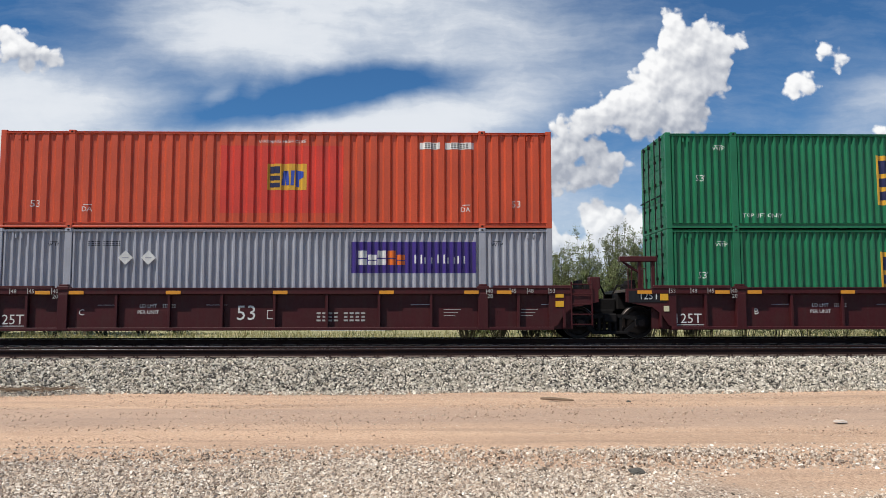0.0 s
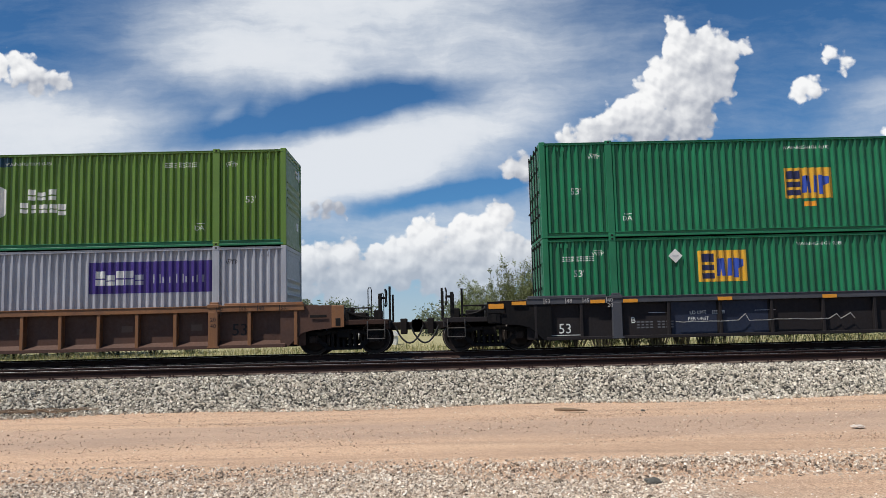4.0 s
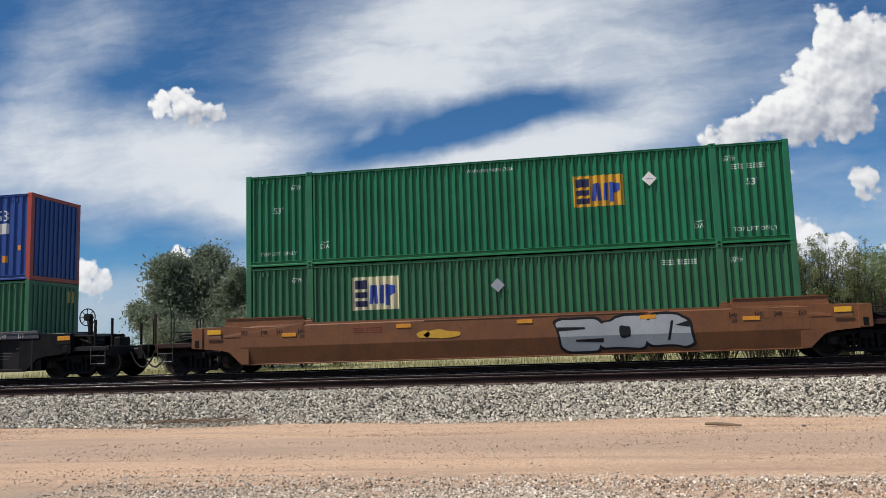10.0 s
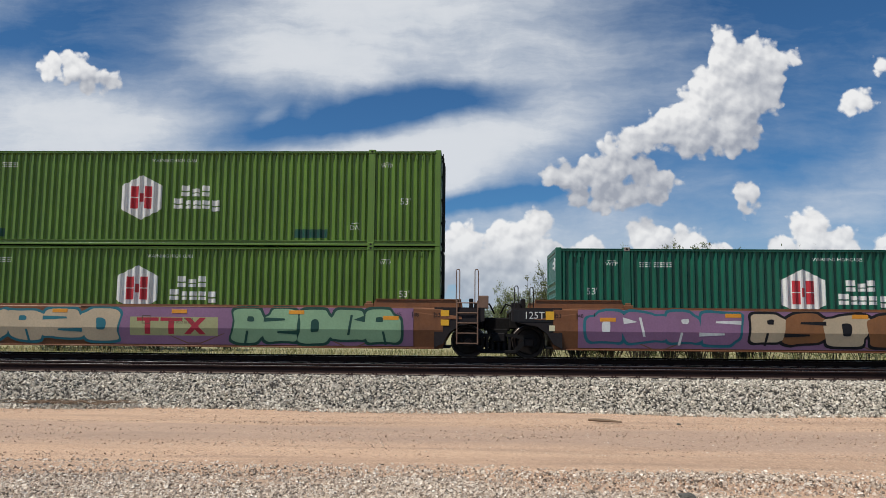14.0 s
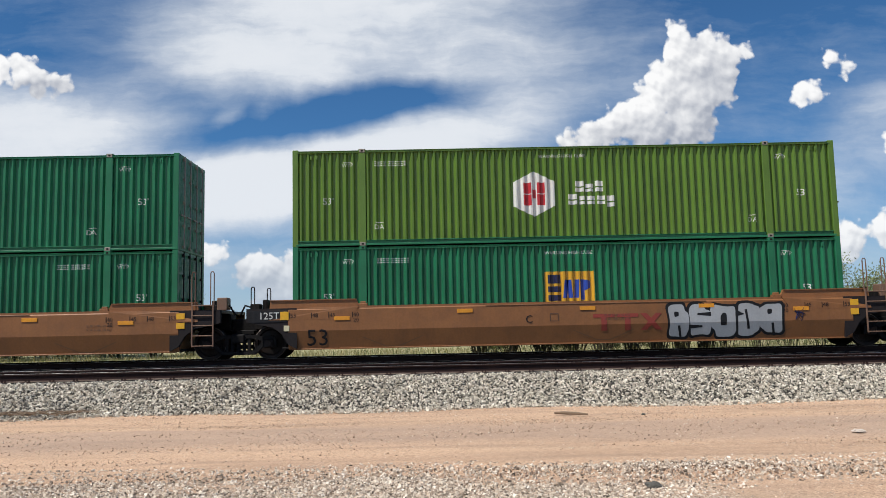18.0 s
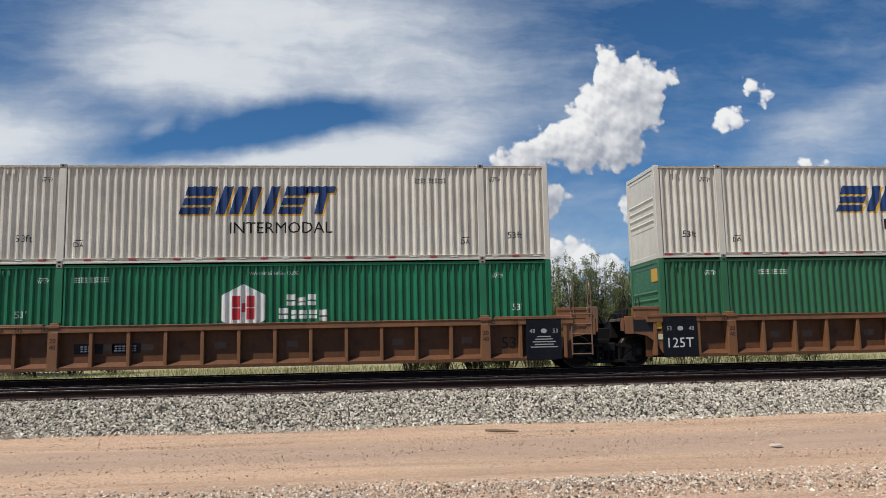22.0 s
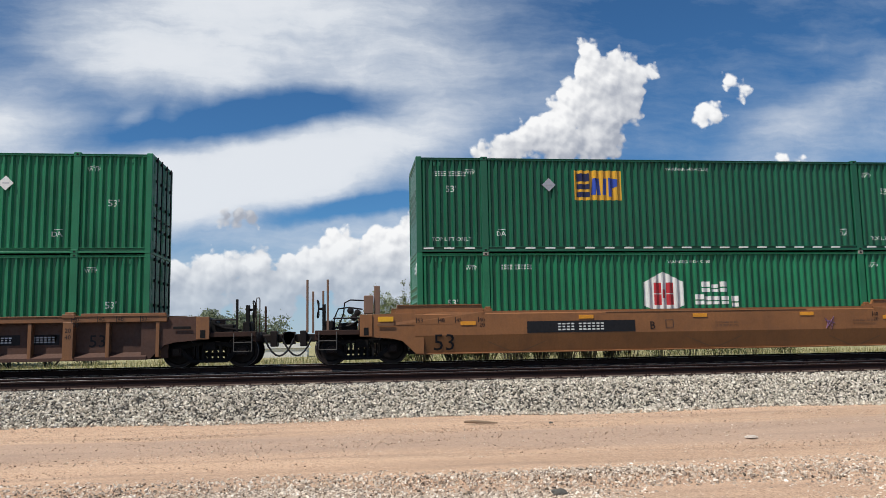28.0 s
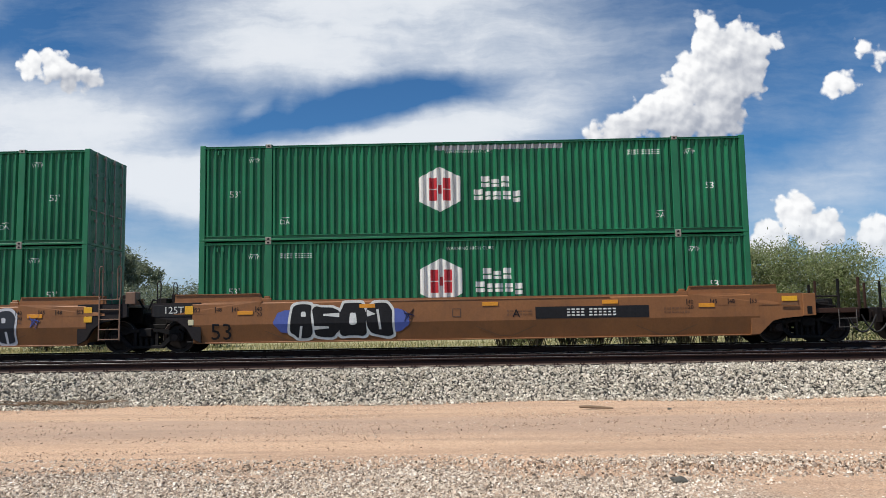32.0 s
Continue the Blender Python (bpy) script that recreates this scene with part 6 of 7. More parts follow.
lump("stone", (2.0, 7.47, 0.07), 0.06, DARK_STONE, "dark stone lying on the roadside gravel", 3)
lump("stone", (5.94, 11.2, 0.015), 0.07, PALE_STONE, "pale stone half sunk in the dirt road", 7, 0.3)
lump("stone", (3.6, 13.9, 0.015), 0.03, DARK_STONE, "small dark stone on the dirt road", 9)


def build_stick():
    t = Shape().tube([(-0.30, 0.05, 0.03), (-0.12, 0.02, 0.035), (0.08, -0.01, 0.03), (0.30, -0.06, 0.025)], [0.02, 0.03, 0.026, 0.012], 8)
    me = t.mesh("stick")
    me.materials.append(WOOD_GREY)
    ob = new("stick", me)
    ob.matrix_basis = pose(2.38, 14.16, 0.0, 0, 0, -14)
    tagged(ob, "broken brown wooden stick lying on the dirt road", "stick")
    r = random.Random(4)
    pile = thing("brush_pile", "flattened dry twigs at the foot of the ballast", "dry brush", (-7.9, 15.45, 0.08))
    for k in range(40):
        a = r.uniform(-0.35, 0.35) + (math.pi if r.random() < 0.5 else 0)
        x0, y0, ln = r.uniform(-0.85, 0.75), r.uniform(-0.16, 0.16), r.uniform(0.25, 0.8)
        part("twig", Shape().tube([(x0, y0, r.uniform(0, 0.04)), (x0 + 0.5 * ln * math.cos(a), y0 + 0.3 * ln * math.sin(a), r.uniform(0.03, 0.10)), (x0 + ln * math.cos(a), y0 + ln * math.sin(a) * 0.6, r.uniform(0, 0.05))], [0.010, 0.008, 0.004], 5), WOOD_GREY, pile)


build_stick()

GRASS = island_material("dry_grass", ((0.36, 0.30, 0.14), (0.48, 0.40, 0.21), (0.22, 0.23, 0.08), (0.14, 0.18, 0.05), (0.55, 0.48, 0.28)), 0.8, 0.3)
LEAF_OLIVE = island_material("olive_leaves", ((0.15, 0.185, 0.115), (0.22, 0.255, 0.17), (0.29, 0.325, 0.23), (0.12, 0.15, 0.085), (0.37, 0.41, 0.31)), 0.7, 0.4)
LEAF_GREEN = island_material("shrub_leaves", ((0.19, 0.24, 0.09), (0.29, 0.34, 0.15), (0.14, 0.18, 0.07), (0.40, 0.43, 0.24), (0.24, 0.25, 0.14)), 0.7, 0.35)
LEAF_DRY = island_material("sparse_leaves", ((0.15, 0.18, 0.07), (0.23, 0.25, 0.11), (0.11, 0.13, 0.05), (0.32, 0.33, 0.18)), 0.8, 0.35)


def build_grass():
    rng = np.random.default_rng(11)
    v, f = [], []
    n = 26000
    x = rng.uniform(-36, 36, n)
    y = 26.7 + 30 * rng.uniform(0, 1, n) ** 2.0
    for k in range(n):
        c = noise.noise((x[k] * 0.25, y[k] * 0.25, 2.0))
        h = (0.18 + 0.30 * rng.random()) * (1.0 + 0.8 * c)
        a = rng.uniform(0, 6.283)
        wd = 0.012 + 0.012 * rng.random()
        lx, ly = rng.normal(0, 0.09), rng.normal(0, 0.09)
        b = len(v)
        z = ground_z(y[k]) - 0.01
        v += [(x[k] - wd * math.cos(a), y[k] - wd * math.sin(a), z), (x[k] + wd * math.cos(a), y[k] + wd * math.sin(a), z), (x[k] + lx, y[k] + ly, z + h)]
        f.append((b, b + 1, b + 2))
    me = bpy.data.meshes.new("grass")
    me.from_pydata(v, [], f)
    me.materials.append(GRASS)
    tagged(new("grass", me), "dry yellow and green grass beyond the railway", "grass", kind="stuff")


build_grass()


def leaf_mesh(name, centres, spread, count, size, material, seed, parent):
    rng = np.random.default_rng(seed)
    c = np.asarray(centres)
    pick = rng.integers(0, len(c), count)
    p = c[pick, :3] + rng.normal(0, 1, (count, 3)) * np.asarray(spread) * c[pick, 3:4]
    s = size * rng.uniform(0.5, 1.4, (count, 1))
    d = rng.normal(size=(count, 3))
    d /= np.linalg.norm(d, axis=1, keepdims=True)
    e = np.cross(d, rng.normal(size=(count, 3)))
    e /= np.linalg.norm(e, axis=1, keepdims=True)
    g = np.cross(d, e) * s * 0.12
    v = np.stack([p - d * s, p + e * s * 0.38 + g, p + d * s, p - e * s * 0.38 + g], 1).reshape(-1, 3)
    f = np.arange(count * 4).reshape(-1, 4)
    me = bpy.data.meshes.new(name)
    me.from_pydata(v.tolist(), [], f.tolist())
    me.materials.append(material)
    ob = new(name, me)
    ob.parent = parent
    return ob


def plant(name, label, category, x, y, high, wide, leaves, count, size, seed, stems=1, low=0.15, sparse=1.0, thick=0.05, group=""):
    """A tree or shrub: tapered trunk or stems, limbs that fork, and a crown of small leaves round the twigs."""
    r = random.Random(seed)
    base = thing(name, label, category, (x, y, ground_z(y) - 0.05), group)
    tips = []
    wood = Shape()
    for s in range(stems):
        a0 = r.uniform(0, 6.283)
        out = 0 if stems == 1 else r.uniform(0.15, 1.0)
        root = Vector((0.15 * wide * out * math.cos(a0) * 0.6, 0.1 * wide * out * math.sin(a0) * 0.6, 0))
        top = high * r.uniform(0.45, 0.7) if stems == 1 else high * r.uniform(0.55, 1.0)
        lean = Vector((math.cos(a0) * out * wide * 0.42, math.sin(a0) * out * wide * 0.35, top))
        pts = [root + lean * (k / 5) + Vector((r.uniform(-1, 1), r.uniform(-1, 1), 0)) * wide * 0.03 * (k > 0) for k in range(6)]
        rad = thick * high * (1 if stems == 1 else 0.35)
        wood.tube(pts, [rad * (1 - 0.15 * k) for k in range(6)], 7)
        forks = 9 if stems == 1 else 6
        for b in range(forks):
            k = r.randint(1 if stems > 1 else 2, 5)
            a = r.uniform(0, 6.283)
            ln = (0.5 if stems == 1 else 0.28) * wide * r.uniform(0.6, 1.1)
            e = pts[k] + Vector((math.cos(a) * ln, math.sin(a) * ln * 0.8, high * r.uniform(0.06, 0.32)))
            e.z = min(e.z, high * 0.97)
            mid = (pts[k] + e) / 2 + Vector((0, 0, high * 0.03))
            wood.tube([pts[k], mid, e], [rad * 0.4, rad * 0.25, rad * 0.1], 5)
            for q in range(3):
                w = 0.3 + 0.35 * q
                tips.append((*(pts[k] * (1 - w) + e * w), 1.0))
            for _ in range(2):
                e2 = e + Vector((r.uniform(-1, 1) * wide * 0.10, r.uniform(-1, 1) * wide * 0.1, high * r.uniform(-0.03, 0.09)))
                wood.tube([mid, e2], [rad * 0.15, rad * 0.04], 4)
                tips.append((*e2, 0.8))
        tips.append((*pts[5], 0.9))
    part("trunk" if stems == 1 else "branchwork", wood, BARK if stems == 1 else TWIG, base, "rough grey-brown bark")
    sp = wide * 0.062 * sparse
    leaf_mesh("crown", tips, (sp, sp, sp * 0.9), count, size, leaves, seed, base)
    return base


def brush_shrub(label, x, y, high, wide, leaves, seed):
    """A thicket of thin upright stems that fan out, with short side twigs and tiny leaves."""
    r = random.Random(seed)
    base = thing("shrub", label, "shrub", (x, y, ground_z(y) - 0.05))
    wood, tips = Shape(), []
    for _ in range(46):
        a, out = r.uniform(0, 6.283), r.random() ** 0.7
        top = high * (1 - 0.35 * out * r.random()) * r.uniform(0.62, 1.0)
        foot = Vector((math.cos(a), math.sin(a), 0)) * wide * 0.12 * r.random()
        head = Vector((math.cos(a) * wide * 0.55 * out, math.sin(a) * wide * 0.45 * out, top))
        bow = Vector((math.cos(a), math.sin(a), 0)) * wide * 0.08 * r.uniform(-0.5, 1)
        pts = [foot + (head - foot) * q + bow * math.sin(q * math.pi) + Vector((r.uniform(-1, 1), r.uniform(-1, 1), 0)) * 0.04 for q in (0, 0.25, 0.5, 0.75, 1)]
        wood.tube(pts, [0.022, 0.018, 0.014, 0.010, 0.004], 4)
        for q in (2, 3, 3, 4):
            p = pts[q - 1] + (pts[q] - pts[q - 1]) * r.random()
            e = p + Vector((r.uniform(-1, 1) * 0.28, r.uniform(-1, 1) * 0.28, r.uniform(0.15, 0.5)))
            wood.tube([p, e], [0.009, 0.003], 3)
            tips += [(*e, 0.5), (*((p + e) / 2), 0.5)]
        tips += [(*(pts[3] * (1 - q) + pts[4] * q), 0.4) for q in (0, 0.5, 1)] + [(*pts[2], 0.6)]
    part("branchwork", wood, TWIG, base, "thin grey-brown stems")
    leaf_mesh("crown", tips, (0.16, 0.16, 0.22), 17000, 0.046, leaves, seed, base)


def build_plants():
    plant("tree", "tall olive-green tree with a broad ragged crown", "tree", -27.2, 55, 10.3, 7.8, LEAF_OLIVE, 64000, 0.145, 21, thick=0.03, sparse=1.25)
    plant("tree", "olive-green tree leaning beside a taller one", "tree", -31.5, 58, 8.0, 5.4, LEAF_OLIVE, 26000, 0.145, 22, thick=0.03, sparse=1.2)
    plant("tree", "small grey-green tree behind the train", "tree", -22.6, 53, 7.0, 3.6, LEAF_OLIVE, 15000, 0.11, 23, thick=0.025, sparse=1.1)
    for k, (u, y, h, w, n) in enumerate(((-0.40, 50, 3.6, 4.5, 4500), (-0.355, 52, 3.9, 4.0, 4000), (-0.47, 47, 3.6, 4.0, 4000), (-0.31, 55, 3.0, 4.0, 3200), (-0.53, 50, 3.2, 4.5, 5000), (-0.65, 52, 2.2, 4.0, 4000))):
        plant("shrub", "dense grey-green shrub on the dry ground", "shrub", u * y, y, h, w, LEAF_OLIVE, n * 3, 0.085, 30 + k, stems=6, sparse=1.6)
    rows = ((0.055, 37, 3.6, 2.6), (0.095, 37, 4.4, 2.8), (0.135, 38, 5.0, 3.2), (0.175, 38, 4.9, 3.2), (0.212, 37, 5.2, 3.0), (0.248, 38, 5.8, 3.0), (0.282, 38, 6.1, 3.0), (0.312, 38, 5.9, 2.8), (0.342, 39, 5.0, 2.8))
    for k, (u, y, h, w) in enumerate(rows):
        brush_shrub("spindly desert shrub with many bare upright stems", u * y, y, h, w, LEAF_DRY if k % 2 else LEAF_GREEN, 50 + k)
    for k, (u, y, h, w, n) in enumerate(((0.365, 40, 4.8, 4.2, 6500), (0.41, 41, 4.9, 4.4, 6500), (0.45, 42, 4.8, 4.4, 6500), (0.49, 42, 4.3, 4.2, 5500), (0.535, 43, 3.9, 4.4, 5000), (0.585, 43, 3.6, 4.0, 4500), (0.16, 40, 3.0, 4.0, 5000), (0.22, 41, 2.9, 4.2, 5000), (0.28, 41, 2.8, 4.2, 5000), (0.07, 40, 2.4, 2.4, 2500))):
        plant("shrub", "leafy light-green desert shrub", "shrub", u * y, y, h, w, LEAF_GREEN, n * 2, 0.075, 70 + k, stems=11, sparse=1.25, thick=0.012)
    plant("tree", "round green tree far across the flat land", "tree", -0.15 * 120, 120, 7.0, 5.5, LEAF_OLIVE, 3500, 0.3, 91, thick=0.03, sparse=1.5)
    for k, u in enumerate((-0.18, -0.12, -0.105, 0.0, 0.03, 0.62, 0.7, -0.7, -0.8)):
        plant("shrub", "low bush far across the flat land", "shrub", u * 125, 125, 4.2 + (k * 7 % 3) * 0.5, 6.5, LEAF_OLIVE, 1500, 0.3, 95 + k, stems=5, sparse=1.8)


build_plants()


def build_far_things():
    white = paint("white_sheet_metal", (0.70, 0.70, 0.68))
    t = thing("low_shed", "long low white sheet-metal shed roof far off", "shed", (-6.2, 66, 0.15))
    part("roof", Shape().prism([(-3.3, 0.75), (-2.9, 1.15), (2.8, 1.2), (3.2, 0.8)], -1.2, 1.2), white, t, "white sheet-metal roof")
    part("wall", Shape().cbox(-3.1, 3.0, -1.1, 1.1, 0, 0.76, 0.02), white, t, "white wall")
    for x, y in ((79.5, 150), (118, 210)):
        p = thing("utility_pole", "wooden utility pole with a crossarm", "utility pole", (x, y, 0.1), "utility poles")
        part("pole", Shape().tube([(0, 0, 0), (0, 0, 9.0)], [0.16, 0.11], 8), BARK, p)
        part("crossarm", Shape().cbox(-1.2, 1.2, -0.06, 0.06, 8.2, 8.36, 0.01), BARK, p)
        part("crossarm", Shape().cbox(-1.0, 1.0, -0.06, 0.06, 7.3, 7.44, 0.01), BARK, p)
    # far hills close the plain
    v, f = [], []
    n = 120
    for k in range(n + 1):
        x = -2400 + 4800 * k / n
        h = 14 + 14 * noise.noise((x * 0.0016, 3.0, 0.0)) + 5 * noise.noise((x * 0.008, 7.0, 0.0))
        v += [(x, 2300, -2), (x, 2330, max(3, h))]
    for k in range(n):
        f.append((2 * k, 2 * k + 2, 2 * k + 3, 2 * k + 1))
    me = bpy.data.meshes.new("backdrop_hills")
    me.from_pydata(v, [], f)
    me.materials.append(mat("far_hills", (0.16, 0.18, 0.20), 1.0, blotch=0.004, grain=0.05))
    tagged(new("backdrop_hills", me), "low hazy hills on the horizon", "hills", kind="structure")


build_far_things()


# ---- markings on the well cars ----
def lean(z):
    """The outer face of a smooth side at a height."""
    return -0.208 if z >= 0.80 else -0.208 + 0.11 * (0.80 - z) / 0.50


def on_smooth(car, flat, material, name="lettering", label="", lift=0.0):
    bm = bmesh.new()
    vs = [bm.verts.new((x, 0, z)) for x, z in flat.v]
    for f in flat.f:
        try:
            bm.faces.new([vs[i] for i in f])
        except ValueError:
            pass
    bmesh.ops.bisect_plane(bm, geom=bm.verts[:] + bm.edges[:] + bm.faces[:], plane_co=(0, 0, 0.80), plane_no=(0, 0, 1))
    for v in bm.verts:
        v.co.y = lean(v.co.z) - lift
    me = bpy.data.meshes.new(name)
    bm.to_mesh(me)
    bm.free()
    me.materials.append(material)
    ob = part(name, me, material, car, label)
    if name in ("lettering", "code_bars"):
        ob["kind"] = "stuff"
    return ob


def throw_up(car, x0, x1, z0, z1, fill, rim, letters, seed, glow=None, lines=None, put=on_smooth):
    """Spray-painted bubble shapes: a rim, swollen fills and a few inner strokes; no letters."""
    r = random.Random(seed)
    w = (x1 - x0) / letters
    mid, half = (z0 + z1) / 2, (z1 - z0) / 2
    if glow:
        for x in (x0 - 0.05, x1 + 0.05):
            put(car, Flat().disc(x, mid, 0.42, half * 0.62, 24, 0.06, seed + 1), glow, "graffiti_glow", "soft sprayed halo", 0.0)
    wide = [w * r.uniform(0.86, 1.12) for _ in range(letters)]
    scale = (x1 - x0) / sum(wide)
    x = x0
    for k in range(letters):
        wk = wide[k] * scale
        cx, cz = x + wk / 2, mid + r.uniform(-0.05, 0.05) * half
        x += wk
        body = fill if not isinstance(fill, tuple) else fill[k % len(fill)]
        put(car, Flat().soft(cx, cz, wk * 0.60, half * 0.98, seed * 7 + k, dent=0.14), rim, "graffiti_rim", "sprayed outline", 0.002 + 0.0003 * k)
        put(car, Flat().soft(cx, cz, wk * 0.60 - 0.075, half * 0.98 - 0.075, seed * 7 + k, dent=0.14), body, "graffiti_fill", "sprayed bubble shape", 0.005 + 0.0003 * k)
        way = 1 if r.random() < 0.5 else -1
        f = Flat()
        style = (seed + 3 * k) % 4
        if style == 0:
            f.slant(cx - 0.035, cx + 0.035, cz - half * 0.5, cz + half * 0.55, wk * 0.1 * way)
            f.poly([(cx + way * wk * 0.52, cz + half * 0.55), (cx + way * wk * 0.16, cz + half * 0.30), (cx + way * wk * 0.50, cz + half * 0.18)])
        elif style == 1:
            f.soft(cx, cz + half * 0.05, wk * 0.12, half * 0.34, seed + k, 20)
        elif style == 2:
            for dz in (-0.34, 0.32):
                f.poly([(cx + way * wk * 0.52, cz + half * (dz - 0.10)), (cx - way * wk * 0.12, cz + half * (dz - 0.02)), (cx - way * wk * 0.10, cz + half * (dz + 0.08)), (cx + way * wk * 0.52, cz + half * (dz + 0.12))])
                way = -way
        else:
            f.soft(cx + way * wk * 0.08, cz + half * 0.36, wk * 0.10, half * 0.14, seed + k, 18)
            f.slant(cx - way * wk * 0.1 - 0.03, cx - way * wk * 0.1 + 0.04, cz - half * 0.95, cz - half * 0.25, wk * 0.08 * way)
        put(car, f, lines or rim, "graffiti_line", "sprayed inner strokes", 0.009)


def code_panel(car, x0, x1, z=1.0, h=0.34, lift=0.002):
    on_smooth(car, Flat().rect(x0, x1, z - h / 2, z + h / 2), BLACK, "number_panel", "black number panel with white bars", lift)
    on_smooth(car, Flat().bars((4, 6), (x0 + x1) / 2, z, h * 0.62, 0.05), WHITE, "code_bars", "", lift + 0.003)


def company_bars(car, x0, x1, z0, z1, material=None):
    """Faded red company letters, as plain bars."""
    w = (x1 - x0) / 3
    for k in range(2):
        a = x0 + w * k
        on_smooth(car, Flat().rect(a, a + w * 0.92, z1 - 0.1, z1), material or RED_FADED, "logo_bar", "faded red company bar", 0.002)
        on_smooth(car, Flat().rect(a + w * 0.34, a + w * 0.58, z0, z1 - 0.1), material or RED_FADED, "logo_bar", "", 0.002)
    a = x0 + 2 * w
    on_smooth(car, Flat().slant(a, a + w * 0.27, z0, z1, w * 0.65), material or RED_FADED, "logo_bar", "", 0.002)
    on_smooth(car, Flat().slant(a + w * 0.65, a + w * 0.92, z0, z1, -w * 0.65), material or RED_FADED, "logo_bar", "", 0.0025)


def squiggle(car, x0, x1, z, amp, material, seed, y=-0.2, put=None):
    r = random.Random(seed)
    pts, x = [], x0
    while x < x1:
        up = r.random() < 0.22
        pts.append((x, y, z + (amp * r.uniform(0.8, 1.6) if up else amp * 0.12 * r.uniform(-1, 1))))
        x += r.uniform(0.05, 0.12) if up else r.uniform(0.14, 0.34)
    part("chalk_line", Shape().tube(pts, 0.013, 4), material, car, "scrawled white paint line")


def well_marks(car, unit, kind):
    """Load lines, sizes and reflectors that every car carries."""
    ink = WHITE_WORN if kind in ("maroon", "black") else BLACK
    put = on_smooth if kind == "plain" else (lambda c, f, m, name="lettering", label="", lift=0.0: stuffed(mark(c, f, m, -0.2385 if kind in ("maroon", "black") else -0.289, name, label)))
    z = 1.24 if kind == "plain" else 1.40
    h = 0.115
    for s in (0, 1):
        for d, w in ((0.05, "53"), (0.68, "48"), (1.18, "45"), (1.86, "40")):
            x = d if s == 0 else LONG - d
            put(car, Flat().word(w, x, z, h).rect(x - 0.115, x - 0.095, z - 0.08, z + 0.08), ink, "lettering", "", 0.003)
        put(car, Flat().word("20", (1.86 if s == 0 else LONG - 1.86), z - 0.15, h), ink, "lettering", "", 0.003)
    if kind == "plain":
        for x in (1.45, 5.0, 8.55, 12.0, 14.75):
            amber(car, x, 1.14 if x in (1.45, 14.75) else 1.28, 0.45, 0.11, -0.212)
        for x, zz in ((2.9, 0.5), (9.0, 0.55), (13.6, 0.5)):
            on_smooth(car, Flat().poly([(x - 0.9, zz + 0.1), (x - 0.2, zz - 0.2), (x + 0.2, zz - 0.2), (x + 0.9, zz + 0.1), (x + 0.85, zz + 0.1), (x + 0.18, zz - 0.17), (x - 0.18, zz - 0.17), (x - 0.85, zz + 0.1)]), TAN_SCUFF, "weld_line", "faint bent weld line", 0.001)
        part("weld_bead", Shape().cbox(5.6, 12.0, -0.214, -0.20, 1.405, 1.425, 0.004), TAN_SCUFF, car)
    else:
        for x in (-0.78, 1.5, 2.45, 5.2, 8.25, 11.3, 13.75, 14.7):
            if kind in ("maroon", "black"):
                amber(car, x, 1.36, 0.42, 0.10, -0.24)


def stuffed(ob):
    ob["kind"] = "stuff"
    return ob


GRAF_TAN = paint("tan_graffiti", (0.36, 0.22, 0.10), streak=0.1)
GRAF_INK = paint("ink_graffiti", (0.022, 0.026, 0.036), streak=0.1)
GRAF_BROWN = paint("brown_graffiti_rim", (0.07, 0.06, 0.035), streak=0.1)
RED_FADED = paint("faded_red_letters", (0.30, 0.045, 0.03), streak=0.4)
TAN_SCUFF = paint("scuffed_tan", (0.19, 0.09, 0.04))
CHALK = paint("chalk_white", (0.62, 0.62, 0.64), streak=0.1)
YELLOW_SQ = paint("yellow_square", (0.80, 0.42, 0.02), streak=0.1)
SIDE_DIRT = paint("brake_dust", (0.10, 0.055, 0.035))


def dress_ends(car, unit, kind, ends):
    """Yellow squares, the axle-load panel and small plates at a car's ends."""
    for s, end in enumerate(ends):
        e = (lambda d: -d) if s == 0 else (lambda d: LONG + d)
        sg = -1 if s == 0 else 1
        if end == "end":
            y = -0.226
            x = e(1.44) if kind in ("maroon", "black") else e(0.95)
            if kind in ("maroon", "black", "plain"):
                part("reflector", Shape().cbox(x - 0.22, x + 0.22, y - 0.008, y, 1.22, 1.36, 0.003), AMBER if kind in ("maroon", "black") else YELLOW_SQ, car, "yellow reflector plate")
            part("plate", Shape().cbox(x - 0.24, x + 0.24, y - 0.012, y - 0.001, 1.09, 1.17, 0.003), TAN_SCUFF if kind == "plain" else STEEL_DARK, car, "small data plate")
        elif end == "bogie":
            for z in (1.29, 1.02):
                x = e(0.16)
                part("reflector", Shape().cbox(x - 0.12, x + 0.12, -0.206, -0.19, z - 0.085, z + 0.085, 0.003), YELLOW_SQ, car, "yellow square reflector")
        else:
            x = e(0.62)
            black_panel = Shape().cbox(x - 0.62, x + 0.50, -0.202, -0.188, 1.06, 1.40, 0.004)
            part("axle_panel", black_panel, BLACK, car, "black axle-load panel")
            if kind != "brown":
                stuffed(mark(car, Flat().word("125T", x + 0.0, 1.25, 0.20), WHITE, -0.2045))
            part("reflector", Shape().cbox(e(0.2) - 0.12, e(0.2) + 0.12, -0.210, -0.195, 1.12, 1.36, 0.003), YELLOW_SQ, car, "yellow square reflector")
            part("reflector", Shape().cbox(e(0.14) - 0.08, e(0.14) + 0.08, -0.210, -0.195, 0.80, 0.96, 0.003), PALE, car, "pale square reflector")


